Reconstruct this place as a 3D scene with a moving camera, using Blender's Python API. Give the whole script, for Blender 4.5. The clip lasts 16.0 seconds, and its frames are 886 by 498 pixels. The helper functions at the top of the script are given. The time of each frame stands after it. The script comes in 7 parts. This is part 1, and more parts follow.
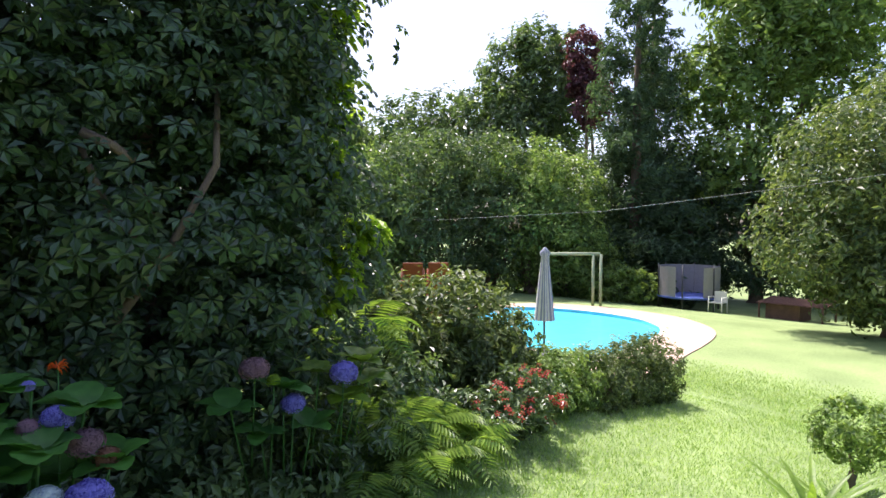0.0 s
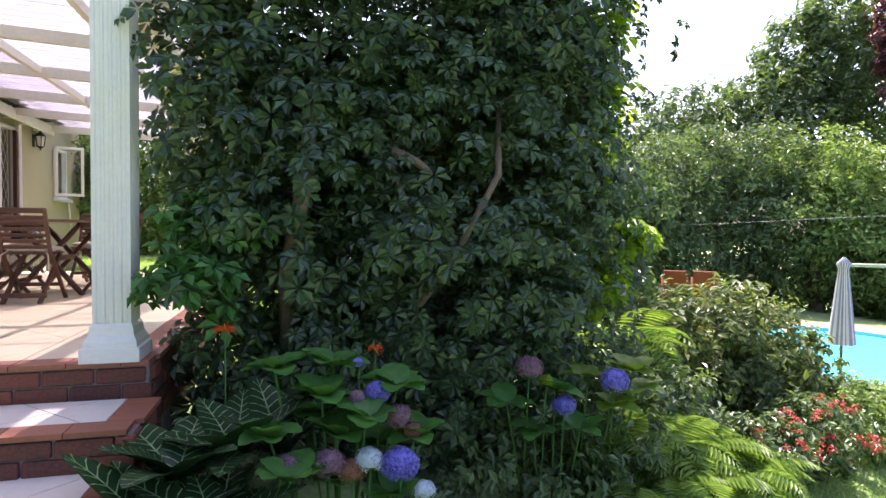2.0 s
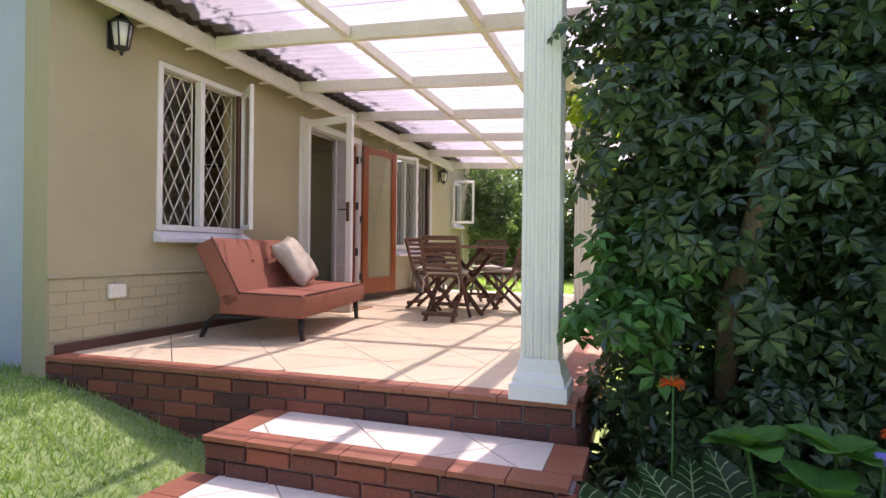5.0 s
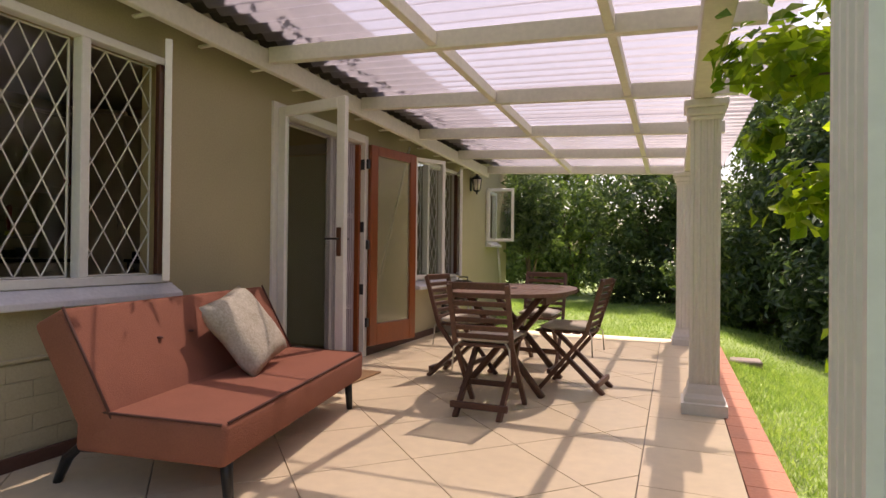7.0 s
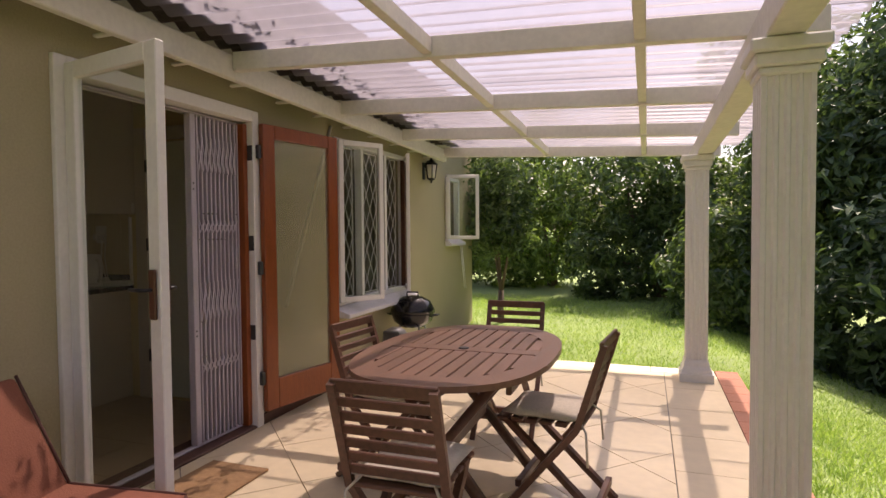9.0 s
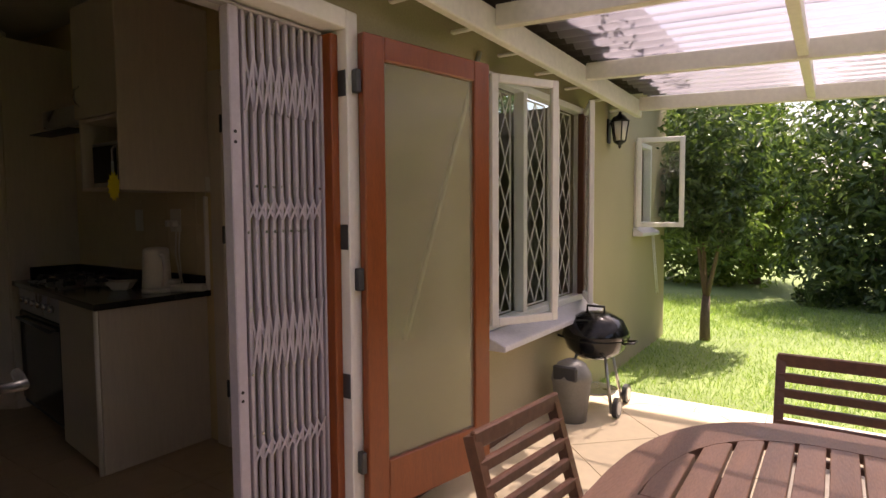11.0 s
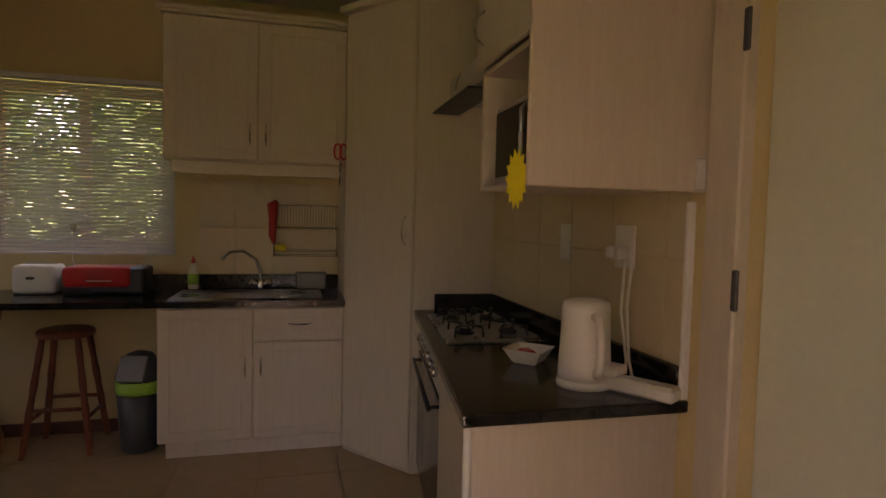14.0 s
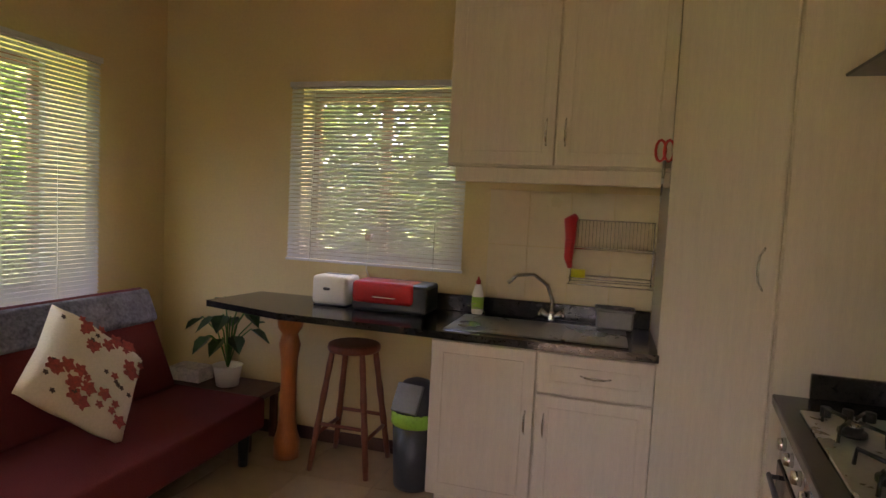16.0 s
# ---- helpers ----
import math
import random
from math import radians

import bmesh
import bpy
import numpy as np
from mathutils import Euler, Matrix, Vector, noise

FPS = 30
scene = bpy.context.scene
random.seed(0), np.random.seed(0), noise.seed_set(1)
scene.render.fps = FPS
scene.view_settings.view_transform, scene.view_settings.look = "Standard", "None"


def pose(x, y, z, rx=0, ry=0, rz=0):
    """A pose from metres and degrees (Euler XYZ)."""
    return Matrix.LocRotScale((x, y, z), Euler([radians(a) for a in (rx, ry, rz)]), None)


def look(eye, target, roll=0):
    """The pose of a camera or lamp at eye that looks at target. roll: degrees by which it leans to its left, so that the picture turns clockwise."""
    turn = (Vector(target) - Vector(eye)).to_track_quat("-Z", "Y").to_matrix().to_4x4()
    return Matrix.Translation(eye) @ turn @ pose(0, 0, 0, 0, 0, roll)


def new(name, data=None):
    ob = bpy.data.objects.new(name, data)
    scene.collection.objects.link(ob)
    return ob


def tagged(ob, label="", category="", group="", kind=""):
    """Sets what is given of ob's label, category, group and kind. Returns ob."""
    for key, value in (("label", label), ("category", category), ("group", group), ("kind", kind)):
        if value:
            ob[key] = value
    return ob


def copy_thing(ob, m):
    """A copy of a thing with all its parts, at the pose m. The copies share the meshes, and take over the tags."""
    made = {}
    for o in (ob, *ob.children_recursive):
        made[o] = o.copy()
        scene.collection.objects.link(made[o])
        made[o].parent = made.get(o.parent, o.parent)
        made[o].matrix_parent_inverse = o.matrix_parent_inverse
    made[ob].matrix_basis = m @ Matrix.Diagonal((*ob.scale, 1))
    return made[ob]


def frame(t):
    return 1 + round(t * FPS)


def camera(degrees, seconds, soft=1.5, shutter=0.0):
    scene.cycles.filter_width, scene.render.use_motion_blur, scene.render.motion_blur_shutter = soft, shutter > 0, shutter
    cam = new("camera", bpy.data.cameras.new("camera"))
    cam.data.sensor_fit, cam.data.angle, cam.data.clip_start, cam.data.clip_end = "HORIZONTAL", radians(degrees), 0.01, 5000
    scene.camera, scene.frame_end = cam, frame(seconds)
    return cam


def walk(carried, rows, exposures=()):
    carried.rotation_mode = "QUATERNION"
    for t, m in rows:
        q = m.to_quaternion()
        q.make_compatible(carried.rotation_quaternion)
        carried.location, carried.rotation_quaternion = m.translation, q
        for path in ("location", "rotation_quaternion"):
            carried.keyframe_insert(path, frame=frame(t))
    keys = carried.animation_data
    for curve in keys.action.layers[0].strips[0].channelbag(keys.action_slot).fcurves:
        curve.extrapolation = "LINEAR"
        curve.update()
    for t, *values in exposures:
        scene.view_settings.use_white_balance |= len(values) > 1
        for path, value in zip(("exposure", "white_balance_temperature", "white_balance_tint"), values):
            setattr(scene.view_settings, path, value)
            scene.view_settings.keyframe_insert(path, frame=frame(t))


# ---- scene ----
cam = camera(75.4, 16.0, shutter=0.0)
PATH = [
    (0, (0.614, 0.311, 0.664), (1.87, 1.866, 0.593), 0.3),
    (0.5, (0.579, 0.249, 0.672), (1.676, 1.92, 0.606), 0.1),
    (1, (0.536, 0.254, 0.663), (1.454, 2.031, 0.604), 0.1),
    (1.5, (0.492, 0.306, 0.673), (1.211, 2.171, 0.61), 0.4),
    (2, (0.463, 0.337, 0.668), (0.965, 2.272, 0.606), 0.6),
    (2.5, (0.41, 0.36, 0.676), (0.711, 2.336, 0.607), 0.7),
    (3, (0.36, 0.369, 0.673), (0.464, 2.365, 0.604), 0.8),
    (3.5, (0.337, 0.38, 0.679), (0.237, 2.376, 0.605), 0.7),
    (4, (0.326, 0.402, 0.692), (0.023, 2.377, 0.616), 0.7),
    (4.5, (0.237, 0.517, 0.678), (-0.27, 2.452, 0.653), 0.7),
    (4.7, (0.16, 0.618, 0.681), (-0.444, 2.525, 0.676), 0.7),
    (6.8, (-0.661, 2.527, 0.992), (-1.41, 4.381, 0.994), 0.5),
    (7, (-0.717, 2.709, 1.011), (-1.464, 4.565, 1.024), 0.6),
    (7.5, (-0.836, 3.1, 1.132), (-1.543, 4.972, 1.136), 0.5),
    (8, (-0.899, 3.465, 1.266), (-1.557, 5.353, 1.241), 0.2),
    (8.2, (-0.907, 3.63, 1.281), (-1.563, 5.519, 1.25), -0.1),
    (10.3, (-1.523, 5.459, 1.39), (-2.312, 7.292, 1.25), -0.4),
    (10.5, (-1.643, 5.596, 1.374), (-2.515, 7.391, 1.238), -0.4),
    (11, (-1.894, 5.882, 1.34), (-3.024, 7.527, 1.217), -0.4),
    (11.5, (-2.202, 6.092, 1.356), (-3.572, 7.544, 1.229), -0.1),
    (12, (-2.561, 6.325, 1.341), (-4.089, 7.61, 1.222), 0.4),
    (12.5, (-2.868, 6.52, 1.359), (-4.507, 7.66, 1.235), 0.4),
    (13, (-3.116, 6.655, 1.343), (-4.888, 7.575, 1.231), 0.9),
    (13.5, (-3.353, 6.734, 1.396), (-5.22, 7.442, 1.28), 0.9),
    (14, (-3.584, 6.819, 1.384), (-5.518, 7.317, 1.282), 1.4),
    (14.5, (-3.791, 6.834, 1.405), (-5.768, 7.117, 1.290), 1.9),
    (15, (-4.04, 6.938, 1.403), (-6.035, 6.865, 1.286), 2.1),
    (15.5, (-4.282, 6.931, 1.4), (-6.248, 6.578, 1.308), 2.9),
    (16, (-4.395, 6.86, 1.467), (-6.314, 6.311, 1.333), 2.9),
]
EXPO = [(0.0, 0.95, 6250, 26), (1.5, 1.4, 6300, 31), (3.5, 1.75, 6350, 33), (4.7, 1.65, 6500, 34), (6.8, 0.75, 7500, 27), (10.3, 0.88, 7400, 28), (11.5, 1.35, 7500, 29), (13.0, 2.45, 8000, 35), (14.5, 3.62, 8700, 40), (16.0, 4.35, 7600, 34)]
walk(cam, [(t, look(eye, target, roll)) for t, eye, target, roll in PATH], EXPO)

# ---- world, sun ----
SUN_EL, SUN_AZ = radians(62), radians(10)   # azimuth from +y towards +x
world = bpy.data.worlds.new("sky")
world.use_nodes = True
scene.world = world
_n = world.node_tree
_sky = _n.nodes.new("ShaderNodeTexSky")
_sky.sky_type = "NISHITA"
_sky.sun_disc = False
_sky.sun_elevation, _sky.sun_rotation = SUN_EL, SUN_AZ
_sky.dust_density = 3.0
_bg = _n.nodes["Background"]
_bg.inputs["Strength"].default_value = 0.15
_n.links.new(_sky.outputs[0], _bg.inputs["Color"])
sun_data = bpy.data.lights.new("sun", "SUN")
sun_data.energy, sun_data.angle, sun_data.color = 4.6, radians(0.55), (1.0, 0.95, 0.86)
sun = new("sun", sun_data)
_sd = Vector((math.sin(SUN_AZ) * math.cos(SUN_EL), math.cos(SUN_AZ) * math.cos(SUN_EL), math.sin(SUN_EL)))
sun.matrix_world = look(_sd * 60, (0, 0, 0))


# ---- materials ----
def mat(name, color, rough=0.6, metal=0.0, vary=0.25, scale=6.0, bump=0.15, fine=60.0, spec=0.5, rnd=0.0, island=False, color2=None, streak=None, coat=0.0):
    m = bpy.data.materials.new(name)
    m.use_nodes = True
    nt = m.node_tree
    p = nt.nodes["Principled BSDF"]
    p.inputs["Roughness"].default_value, p.inputs["Metallic"].default_value = rough, metal
    p.inputs["Specular IOR Level"].default_value = spec
    p.inputs["Coat Weight"].default_value = coat
    tc = nt.nodes.new("ShaderNodeTexCoord")
    src = tc.outputs["Object"]
    if streak:
        mp = nt.nodes.new("ShaderNodeMapping")
        mp.inputs["Scale"].default_value = streak
        nt.links.new(src, mp.inputs[0])
        src = mp.outputs[0]
    n1 = nt.nodes.new("ShaderNodeTexNoise")
    n1.inputs["Scale"].default_value, n1.inputs["Detail"].default_value = scale, 5
    n2 = nt.nodes.new("ShaderNodeTexNoise")
    n2.inputs["Scale"].default_value, n2.inputs["Detail"].default_value = fine, 3
    nt.links.new(src, n1.inputs["Vector"])
    nt.links.new(src, n2.inputs["Vector"])
    add = nt.nodes.new("ShaderNodeMath")
    add.operation = "ADD"
    nt.links.new(n1.outputs[0], add.inputs[0])
    nt.links.new(n2.outputs[0], add.inputs[1])
    last = add.outputs[0]
    if rnd:
        r = nt.nodes.new("ShaderNodeNewGeometry" if island else "ShaderNodeObjectInfo")
        mul = nt.nodes.new("ShaderNodeMath")
        mul.operation = "MULTIPLY_ADD"
        mul.inputs[1].default_value = rnd
        nt.links.new(r.outputs["Random Per Island" if island else "Random"], mul.inputs[0])
        nt.links.new(last, mul.inputs[2])
        sub = nt.nodes.new("ShaderNodeMath")
        sub.operation = "SUBTRACT"
        sub.inputs[1].default_value = rnd / 2
        nt.links.new(mul.outputs[0], sub.inputs[0])
        last = sub.outputs[0]
    ramp = nt.nodes.new("ShaderNodeMapRange")
    ramp.inputs["From Min"].default_value, ramp.inputs["From Max"].default_value = 0.55, 1.45
    nt.links.new(last, ramp.inputs["Value"])
    mix = nt.nodes.new("ShaderNodeMix")
    mix.data_type = "RGBA"
    a = tuple(max(0, c * (1 - vary)) for c in color)
    b = color2 or tuple(min(1, c * (1 + vary)) for c in color)
    mix.inputs["A"].default_value, mix.inputs["B"].default_value = (*a, 1), (*b, 1)
    nt.links.new(ramp.outputs[0], mix.inputs["Factor"])
    nt.links.new(mix.outputs["Result"], p.inputs["Base Color"])
    rr = nt.nodes.new("ShaderNodeMapRange")
    rr.inputs["To Min"].default_value, rr.inputs["To Max"].default_value = max(0.02, rough - 0.08), min(1, rough + 0.1)
    nt.links.new(n1.outputs[0], rr.inputs["Value"])
    nt.links.new(rr.outputs[0], p.inputs["Roughness"])
    if bump:
        bp = nt.nodes.new("ShaderNodeBump")
        bp.inputs["Strength"].default_value, bp.inputs["Distance"].default_value = bump, 0.01
        nt.links.new(add.outputs[0], bp.inputs["Height"])
        nt.links.new(bp.outputs[0], p.inputs["Normal"])
    return m


def leaf_mat(name, dark, light, rough=0.45, trans=0.35, spec=0.4):
    m = mat(name, dark, rough, vary=0.1, scale=3, fine=25, bump=0, spec=spec, rnd=0.9, island=True, color2=light)
    nt = m.node_tree
    p = nt.nodes["Principled BSDF"]
    tr = nt.nodes.new("ShaderNodeBsdfTranslucent")
    hs = nt.nodes.new("ShaderNodeMix")
    hs.data_type, hs.blend_type = "RGBA", "MULTIPLY"
    hs.inputs["Factor"].default_value = 1.0
    hs.inputs["B"].default_value = (1.0, 1.0, 0.45, 1)
    col = p.inputs["Base Color"].links[0].from_socket
    nt.links.new(col, hs.inputs["A"])
    gain = nt.nodes.new("ShaderNodeVectorMath")
    gain.operation = "SCALE"
    gain.inputs["Scale"].default_value = 1.8
    nt.links.new(hs.outputs["Result"], gain.inputs[0])
    nt.links.new(gain.outputs[0], tr.inputs["Color"])
    mx = nt.nodes.new("ShaderNodeMixShader")
    mx.inputs[0].default_value = trans
    nt.links.new(p.outputs[0], mx.inputs[1])
    nt.links.new(tr.outputs[0], mx.inputs[2])
    nt.links.new(mx.outputs[0], nt.nodes["Material Output"].inputs["Surface"])
    return m


def glass_mat(name, tint, rough=0.0, alpha=0.8):
    m = bpy.data.materials.new(name)
    m.use_nodes = True
    nt = m.node_tree
    p = nt.nodes["Principled BSDF"]
    p.inputs["Roughness"].default_value = max(rough, 0.03)
    p.inputs["Base Color"].default_value = (*tint, 1)
    tb = nt.nodes.new("ShaderNodeBsdfTransparent")
    tb.inputs[0].default_value = (*tint, 1)
    gl = nt.nodes.new("ShaderNodeBsdfGlossy")
    gl.inputs["Roughness"].default_value = max(rough, 0.01)
    lw = nt.nodes.new("ShaderNodeLayerWeight")
    lw.inputs["Blend"].default_value = 0.5
    pw = nt.nodes.new("ShaderNodeMath")
    pw.operation = "POWER"
    pw.inputs[1].default_value = 5.0
    nt.links.new(lw.outputs["Facing"], pw.inputs[0])
    fr = nt.nodes.new("ShaderNodeMath")
    fr.operation = "MULTIPLY_ADD"
    fr.inputs[1].default_value, fr.inputs[2].default_value = 0.9, 0.035
    nt.links.new(pw.outputs[0], fr.inputs[0])
    mx = nt.nodes.new("ShaderNodeMixShader")
    nt.links.new(fr.outputs[0], mx.inputs[0])
    nt.links.new(tb.outputs[0], mx.inputs[1])
    nt.links.new(gl.outputs[0], mx.inputs[2])
    nt.links.new(mx.outputs[0], nt.nodes["Material Output"].inputs["Surface"])
    return m


M = {}
M["olive"] = mat("olive_plaster", (0.42, 0.37, 0.235), 0.85, vary=0.12, scale=1.6, fine=90, bump=0.25)
M["white"] = mat("white_paint", (0.78, 0.76, 0.72), 0.5, vary=0.07, scale=3, fine=40, bump=0.1)
M["cream_beam"] = mat("cream_paint", (0.72, 0.69, 0.60), 0.55, vary=0.12, scale=3, fine=30, bump=0.2)
M["sill"] = mat("sill_paint", (0.66, 0.65, 0.68), 0.5, vary=0.15, scale=4, fine=50, bump=0.2)
M["door_wood"] = mat("varnished_wood", (0.25, 0.060, 0.013), 0.34, vary=0.25, scale=5, fine=40, bump=0.08, streak=(6, 6, 0.8), coat=0.08)
M["dark_wood"] = mat("dark_frame_wood", (0.10, 0.035, 0.018), 0.35, vary=0.35, scale=5, fine=40, bump=0.1, streak=(6, 6, 0.8))
M["teak"] = mat("brown_teak", (0.115, 0.05, 0.03), 0.42, vary=0.45, scale=4, fine=45, bump=0.15, rnd=0.35)
M["teak_top"] = mat("brown_teak_top", (0.20, 0.105, 0.07), 0.38, vary=0.35, scale=4, fine=45, bump=0.15, rnd=0.3, streak=(8, 1, 8))
M["tile"] = mat("cream_floor_tile", (0.74, 0.62, 0.43), 0.32, vary=0.1, scale=2, fine=14, bump=0.05, rnd=0.12)
M["ktile"] = mat("kitchen_floor_tile", (0.40, 0.28, 0.16), 0.3, vary=0.12, scale=2, fine=14, bump=0.05, rnd=0.12)
M["inset"] = mat("pale_step_tile", (0.72, 0.64, 0.53), 0.5, vary=0.1, scale=3, fine=20, bump=0.08, rnd=0.1)
M["terra"] = mat("terracotta_edge", (0.30, 0.105, 0.055), 0.6, vary=0.25, scale=4, fine=50, bump=0.15, rnd=0.4)
M["brick"] = mat("brown_face_brick", (0.115, 0.05, 0.04), 0.75, vary=0.4, scale=5, fine=60, bump=0.4, rnd=1.0, color2=(0.26, 0.075, 0.04))
M["mortar"] = mat("grey_mortar", (0.25, 0.21, 0.19), 0.95, vary=0.3, scale=8, fine=90, bump=0.5)
M["grass"] = mat("lawn_soil", (0.17, 0.27, 0.07), 0.9, vary=0.4, scale=0.8, fine=25, bump=0.8, color2=(0.30, 0.40, 0.15))
M["blade"] = leaf_mat("grass_blade", (0.14, 0.27, 0.06), (0.34, 0.46, 0.17), 0.5, 0.4)
M["leafA"] = leaf_mat("umbrella_tree_leaf", (0.028, 0.062, 0.028), (0.07, 0.135, 0.05), 0.3, 0.3, 0.6)
M["leafY"] = leaf_mat("yellow_green_leaf", (0.10, 0.22, 0.02), (0.30, 0.42, 0.04), 0.35, 0.45)
M["leafB"] = leaf_mat("hedge_leaf", (0.05, 0.09, 0.03), (0.17, 0.22, 0.08), 0.4, 0.35)
M["leafC"] = leaf_mat("wood_leaf", (0.045, 0.09, 0.035), (0.14, 0.21, 0.085), 0.35, 0.35, 0.6)
M["leafD"] = leaf_mat("conifer_leaf", (0.042, 0.085, 0.045), (0.10, 0.16, 0.085), 0.45, 0.3)
M["leafL"] = leaf_mat("bright_leaf", (0.08, 0.15, 0.04), (0.24, 0.34, 0.11), 0.4, 0.4)
M["leafR"] = leaf_mat("purple_leaf", (0.05, 0.02, 0.03), (0.15, 0.05, 0.08), 0.45, 0.3)
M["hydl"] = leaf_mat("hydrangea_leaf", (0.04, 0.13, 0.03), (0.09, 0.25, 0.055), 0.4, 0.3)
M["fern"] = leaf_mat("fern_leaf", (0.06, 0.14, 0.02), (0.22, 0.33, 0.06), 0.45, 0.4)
M["flowB"] = leaf_mat("blue_petal", (0.10, 0.09, 0.45), (0.30, 0.28, 0.80), 0.6, 0.3)
M["flowP"] = leaf_mat("pale_blue_petal", (0.35, 0.42, 0.65), (0.65, 0.72, 0.85), 0.6, 0.3)
M["flowM"] = leaf_mat("faded_mauve_petal", (0.16, 0.09, 0.12), (0.33, 0.20, 0.26), 0.7, 0.2)
M["flowD"] = leaf_mat("dried_brown_petal", (0.14, 0.06, 0.035), (0.34, 0.17, 0.10), 0.7, 0.2)
M["flowO"] = leaf_mat("orange_petal", (0.5, 0.07, 0.005), (0.8, 0.17, 0.01), 0.5, 0.3)
M["flowR"] = leaf_mat("red_petal", (0.35, 0.02, 0.02), (0.6, 0.12, 0.10), 0.5, 0.3)
M["cal"] = leaf_mat("striped_leaf", (0.012, 0.04, 0.012), (0.02, 0.06, 0.016), 0.35, 0.15)
M["calv"] = leaf_mat("leaf_vein", (0.20, 0.34, 0.15), (0.32, 0.46, 0.22), 0.4, 0.2)
M["bark"] = mat("grey_bark", (0.16, 0.115, 0.085), 0.9, vary=0.4, scale=6, fine=40, bump=0.7, streak=(4, 4, 1))
M["couch"] = mat("rust_fabric", (0.27, 0.105, 0.068), 0.9, vary=0.15, scale=5, fine=160, bump=0.3, spec=0.2)
M["seam"] = mat("seam_thread", (0.10, 0.04, 0.03), 0.9, vary=0.1)
M["cushion"] = mat("beige_damask", (0.46, 0.40, 0.30), 0.85, vary=0.3, scale=11, fine=80, bump=0.3, spec=0.2, color2=(0.62, 0.58, 0.48))
M["pad"] = mat("cream_pad", (0.62, 0.56, 0.46), 0.9, vary=0.15, scale=6, fine=90, bump=0.3)
M["black"] = mat("black_metal", (0.012, 0.012, 0.013), 0.35, vary=0.3, bump=0.05)
M["enamel"] = mat("black_enamel", (0.01, 0.01, 0.011), 0.12, vary=0.2, bump=0.0)
M["darkplastic"] = mat("dark_grey_plastic", (0.045, 0.047, 0.05), 0.4, vary=0.2, bump=0.05)
M["greyplastic"] = mat("grey_plastic", (0.22, 0.215, 0.20), 0.45, vary=0.15, bump=0.05)
M["whiteplastic"] = mat("white_plastic", (0.75, 0.72, 0.64), 0.35, vary=0.06, bump=0.02)
M["chrome"] = mat("chrome", (0.7, 0.7, 0.7), 0.15, 1.0, vary=0.08, bump=0)
M["steel"] = mat("brushed_steel", (0.5, 0.5, 0.5), 0.28, 1.0, vary=0.12, bump=0.05)
M["gate"] = mat("gate_paint", (0.47, 0.43, 0.48), 0.4, vary=0.1, scale=5, bump=0.1)
M["bars"] = mat("bar_paint", (0.78, 0.75, 0.68), 0.45, vary=0.05, bump=0)
M["glass"] = glass_mat("window_glass", (0.93, 0.96, 0.94))
M["dglass"] = glass_mat("door_glass", (0.90, 0.93, 0.90))
M["granite"] = mat("black_granite", (0.018, 0.016, 0.015), 0.14, vary=0.6, scale=60, fine=220, bump=0.0)
M["cab"] = mat("limed_cabinet", (0.60, 0.52, 0.41), 0.45, vary=0.09, scale=6, fine=40, bump=0.08, streak=(9, 9, 0.8))
M["kwall"] = mat("cream_kitchen_wall", (0.64, 0.51, 0.27), 0.8, vary=0.06, scale=1.5, fine=60, bump=0.1)
M["wtile"] = mat("cream_wall_tile", (0.62, 0.51, 0.32), 0.3, vary=0.06, scale=3, fine=20, bump=0.03, rnd=0.1)
M["ceil"] = mat("white_ceiling", (0.70, 0.66, 0.56), 0.8, vary=0.05, bump=0.1)
M["doorpaint"] = mat("pale_green_door_paint", (0.66, 0.66, 0.52), 0.45, vary=0.05, scale=2, fine=40, bump=0.05)
M["skirt"] = mat("brown_skirting", (0.10, 0.045, 0.03), 0.5, vary=0.3)
M["pine"] = mat("orange_pine", (0.42, 0.135, 0.035), 0.35, vary=0.25, scale=5, fine=30, bump=0.06, streak=(5, 5, 0.7))
M["stool"] = mat("red_brown_stool", (0.20, 0.055, 0.025), 0.35, vary=0.3, bump=0.06)
M["red"] = mat("red_plastic", (0.50, 0.02, 0.02), 0.3, vary=0.12, bump=0.02)
M["maroon"] = mat("maroon_fabric", (0.13, 0.022, 0.018), 0.92, vary=0.2, scale=5, fine=150, bump=0.3, spec=0.2)
M["floral"] = mat("floral_fabric", (0.62, 0.53, 0.36), 0.9, vary=0.1, scale=5, fine=90, bump=0.2, spec=0.2)
M["rose"] = mat("printed_rose", (0.30, 0.05, 0.03), 0.9, vary=0.5, scale=30, fine=90, bump=0.1)
M["throw"] = mat("grey_patterned_throw", (0.10, 0.09, 0.10), 0.95, vary=0.6, scale=14, fine=60, bump=0.3, color2=(0.28, 0.27, 0.30))
M["green"] = mat("green_bag", (0.25, 0.50, 0.05), 0.4, vary=0.2, bump=0.1)
M["yellow"] = mat("yellow_card", (0.75, 0.62, 0.02), 0.5, vary=0.08, bump=0)
M["paper"] = mat("printed_paper", (0.6, 0.55, 0.48), 0.8, vary=0.3, scale=30, bump=0)
M["matm"] = mat("coir_mat", (0.34, 0.20, 0.10), 0.95, vary=0.35, scale=30, fine=200, bump=0.6)
M["pave"] = mat("pink_paving", (0.50, 0.36, 0.28), 0.8, vary=0.18, scale=3, fine=25, bump=0.3)
M["poolwall"] = mat("pool_blue", (0.10, 0.55, 0.68), 0.5, vary=0.08, scale=2, bump=0.05)
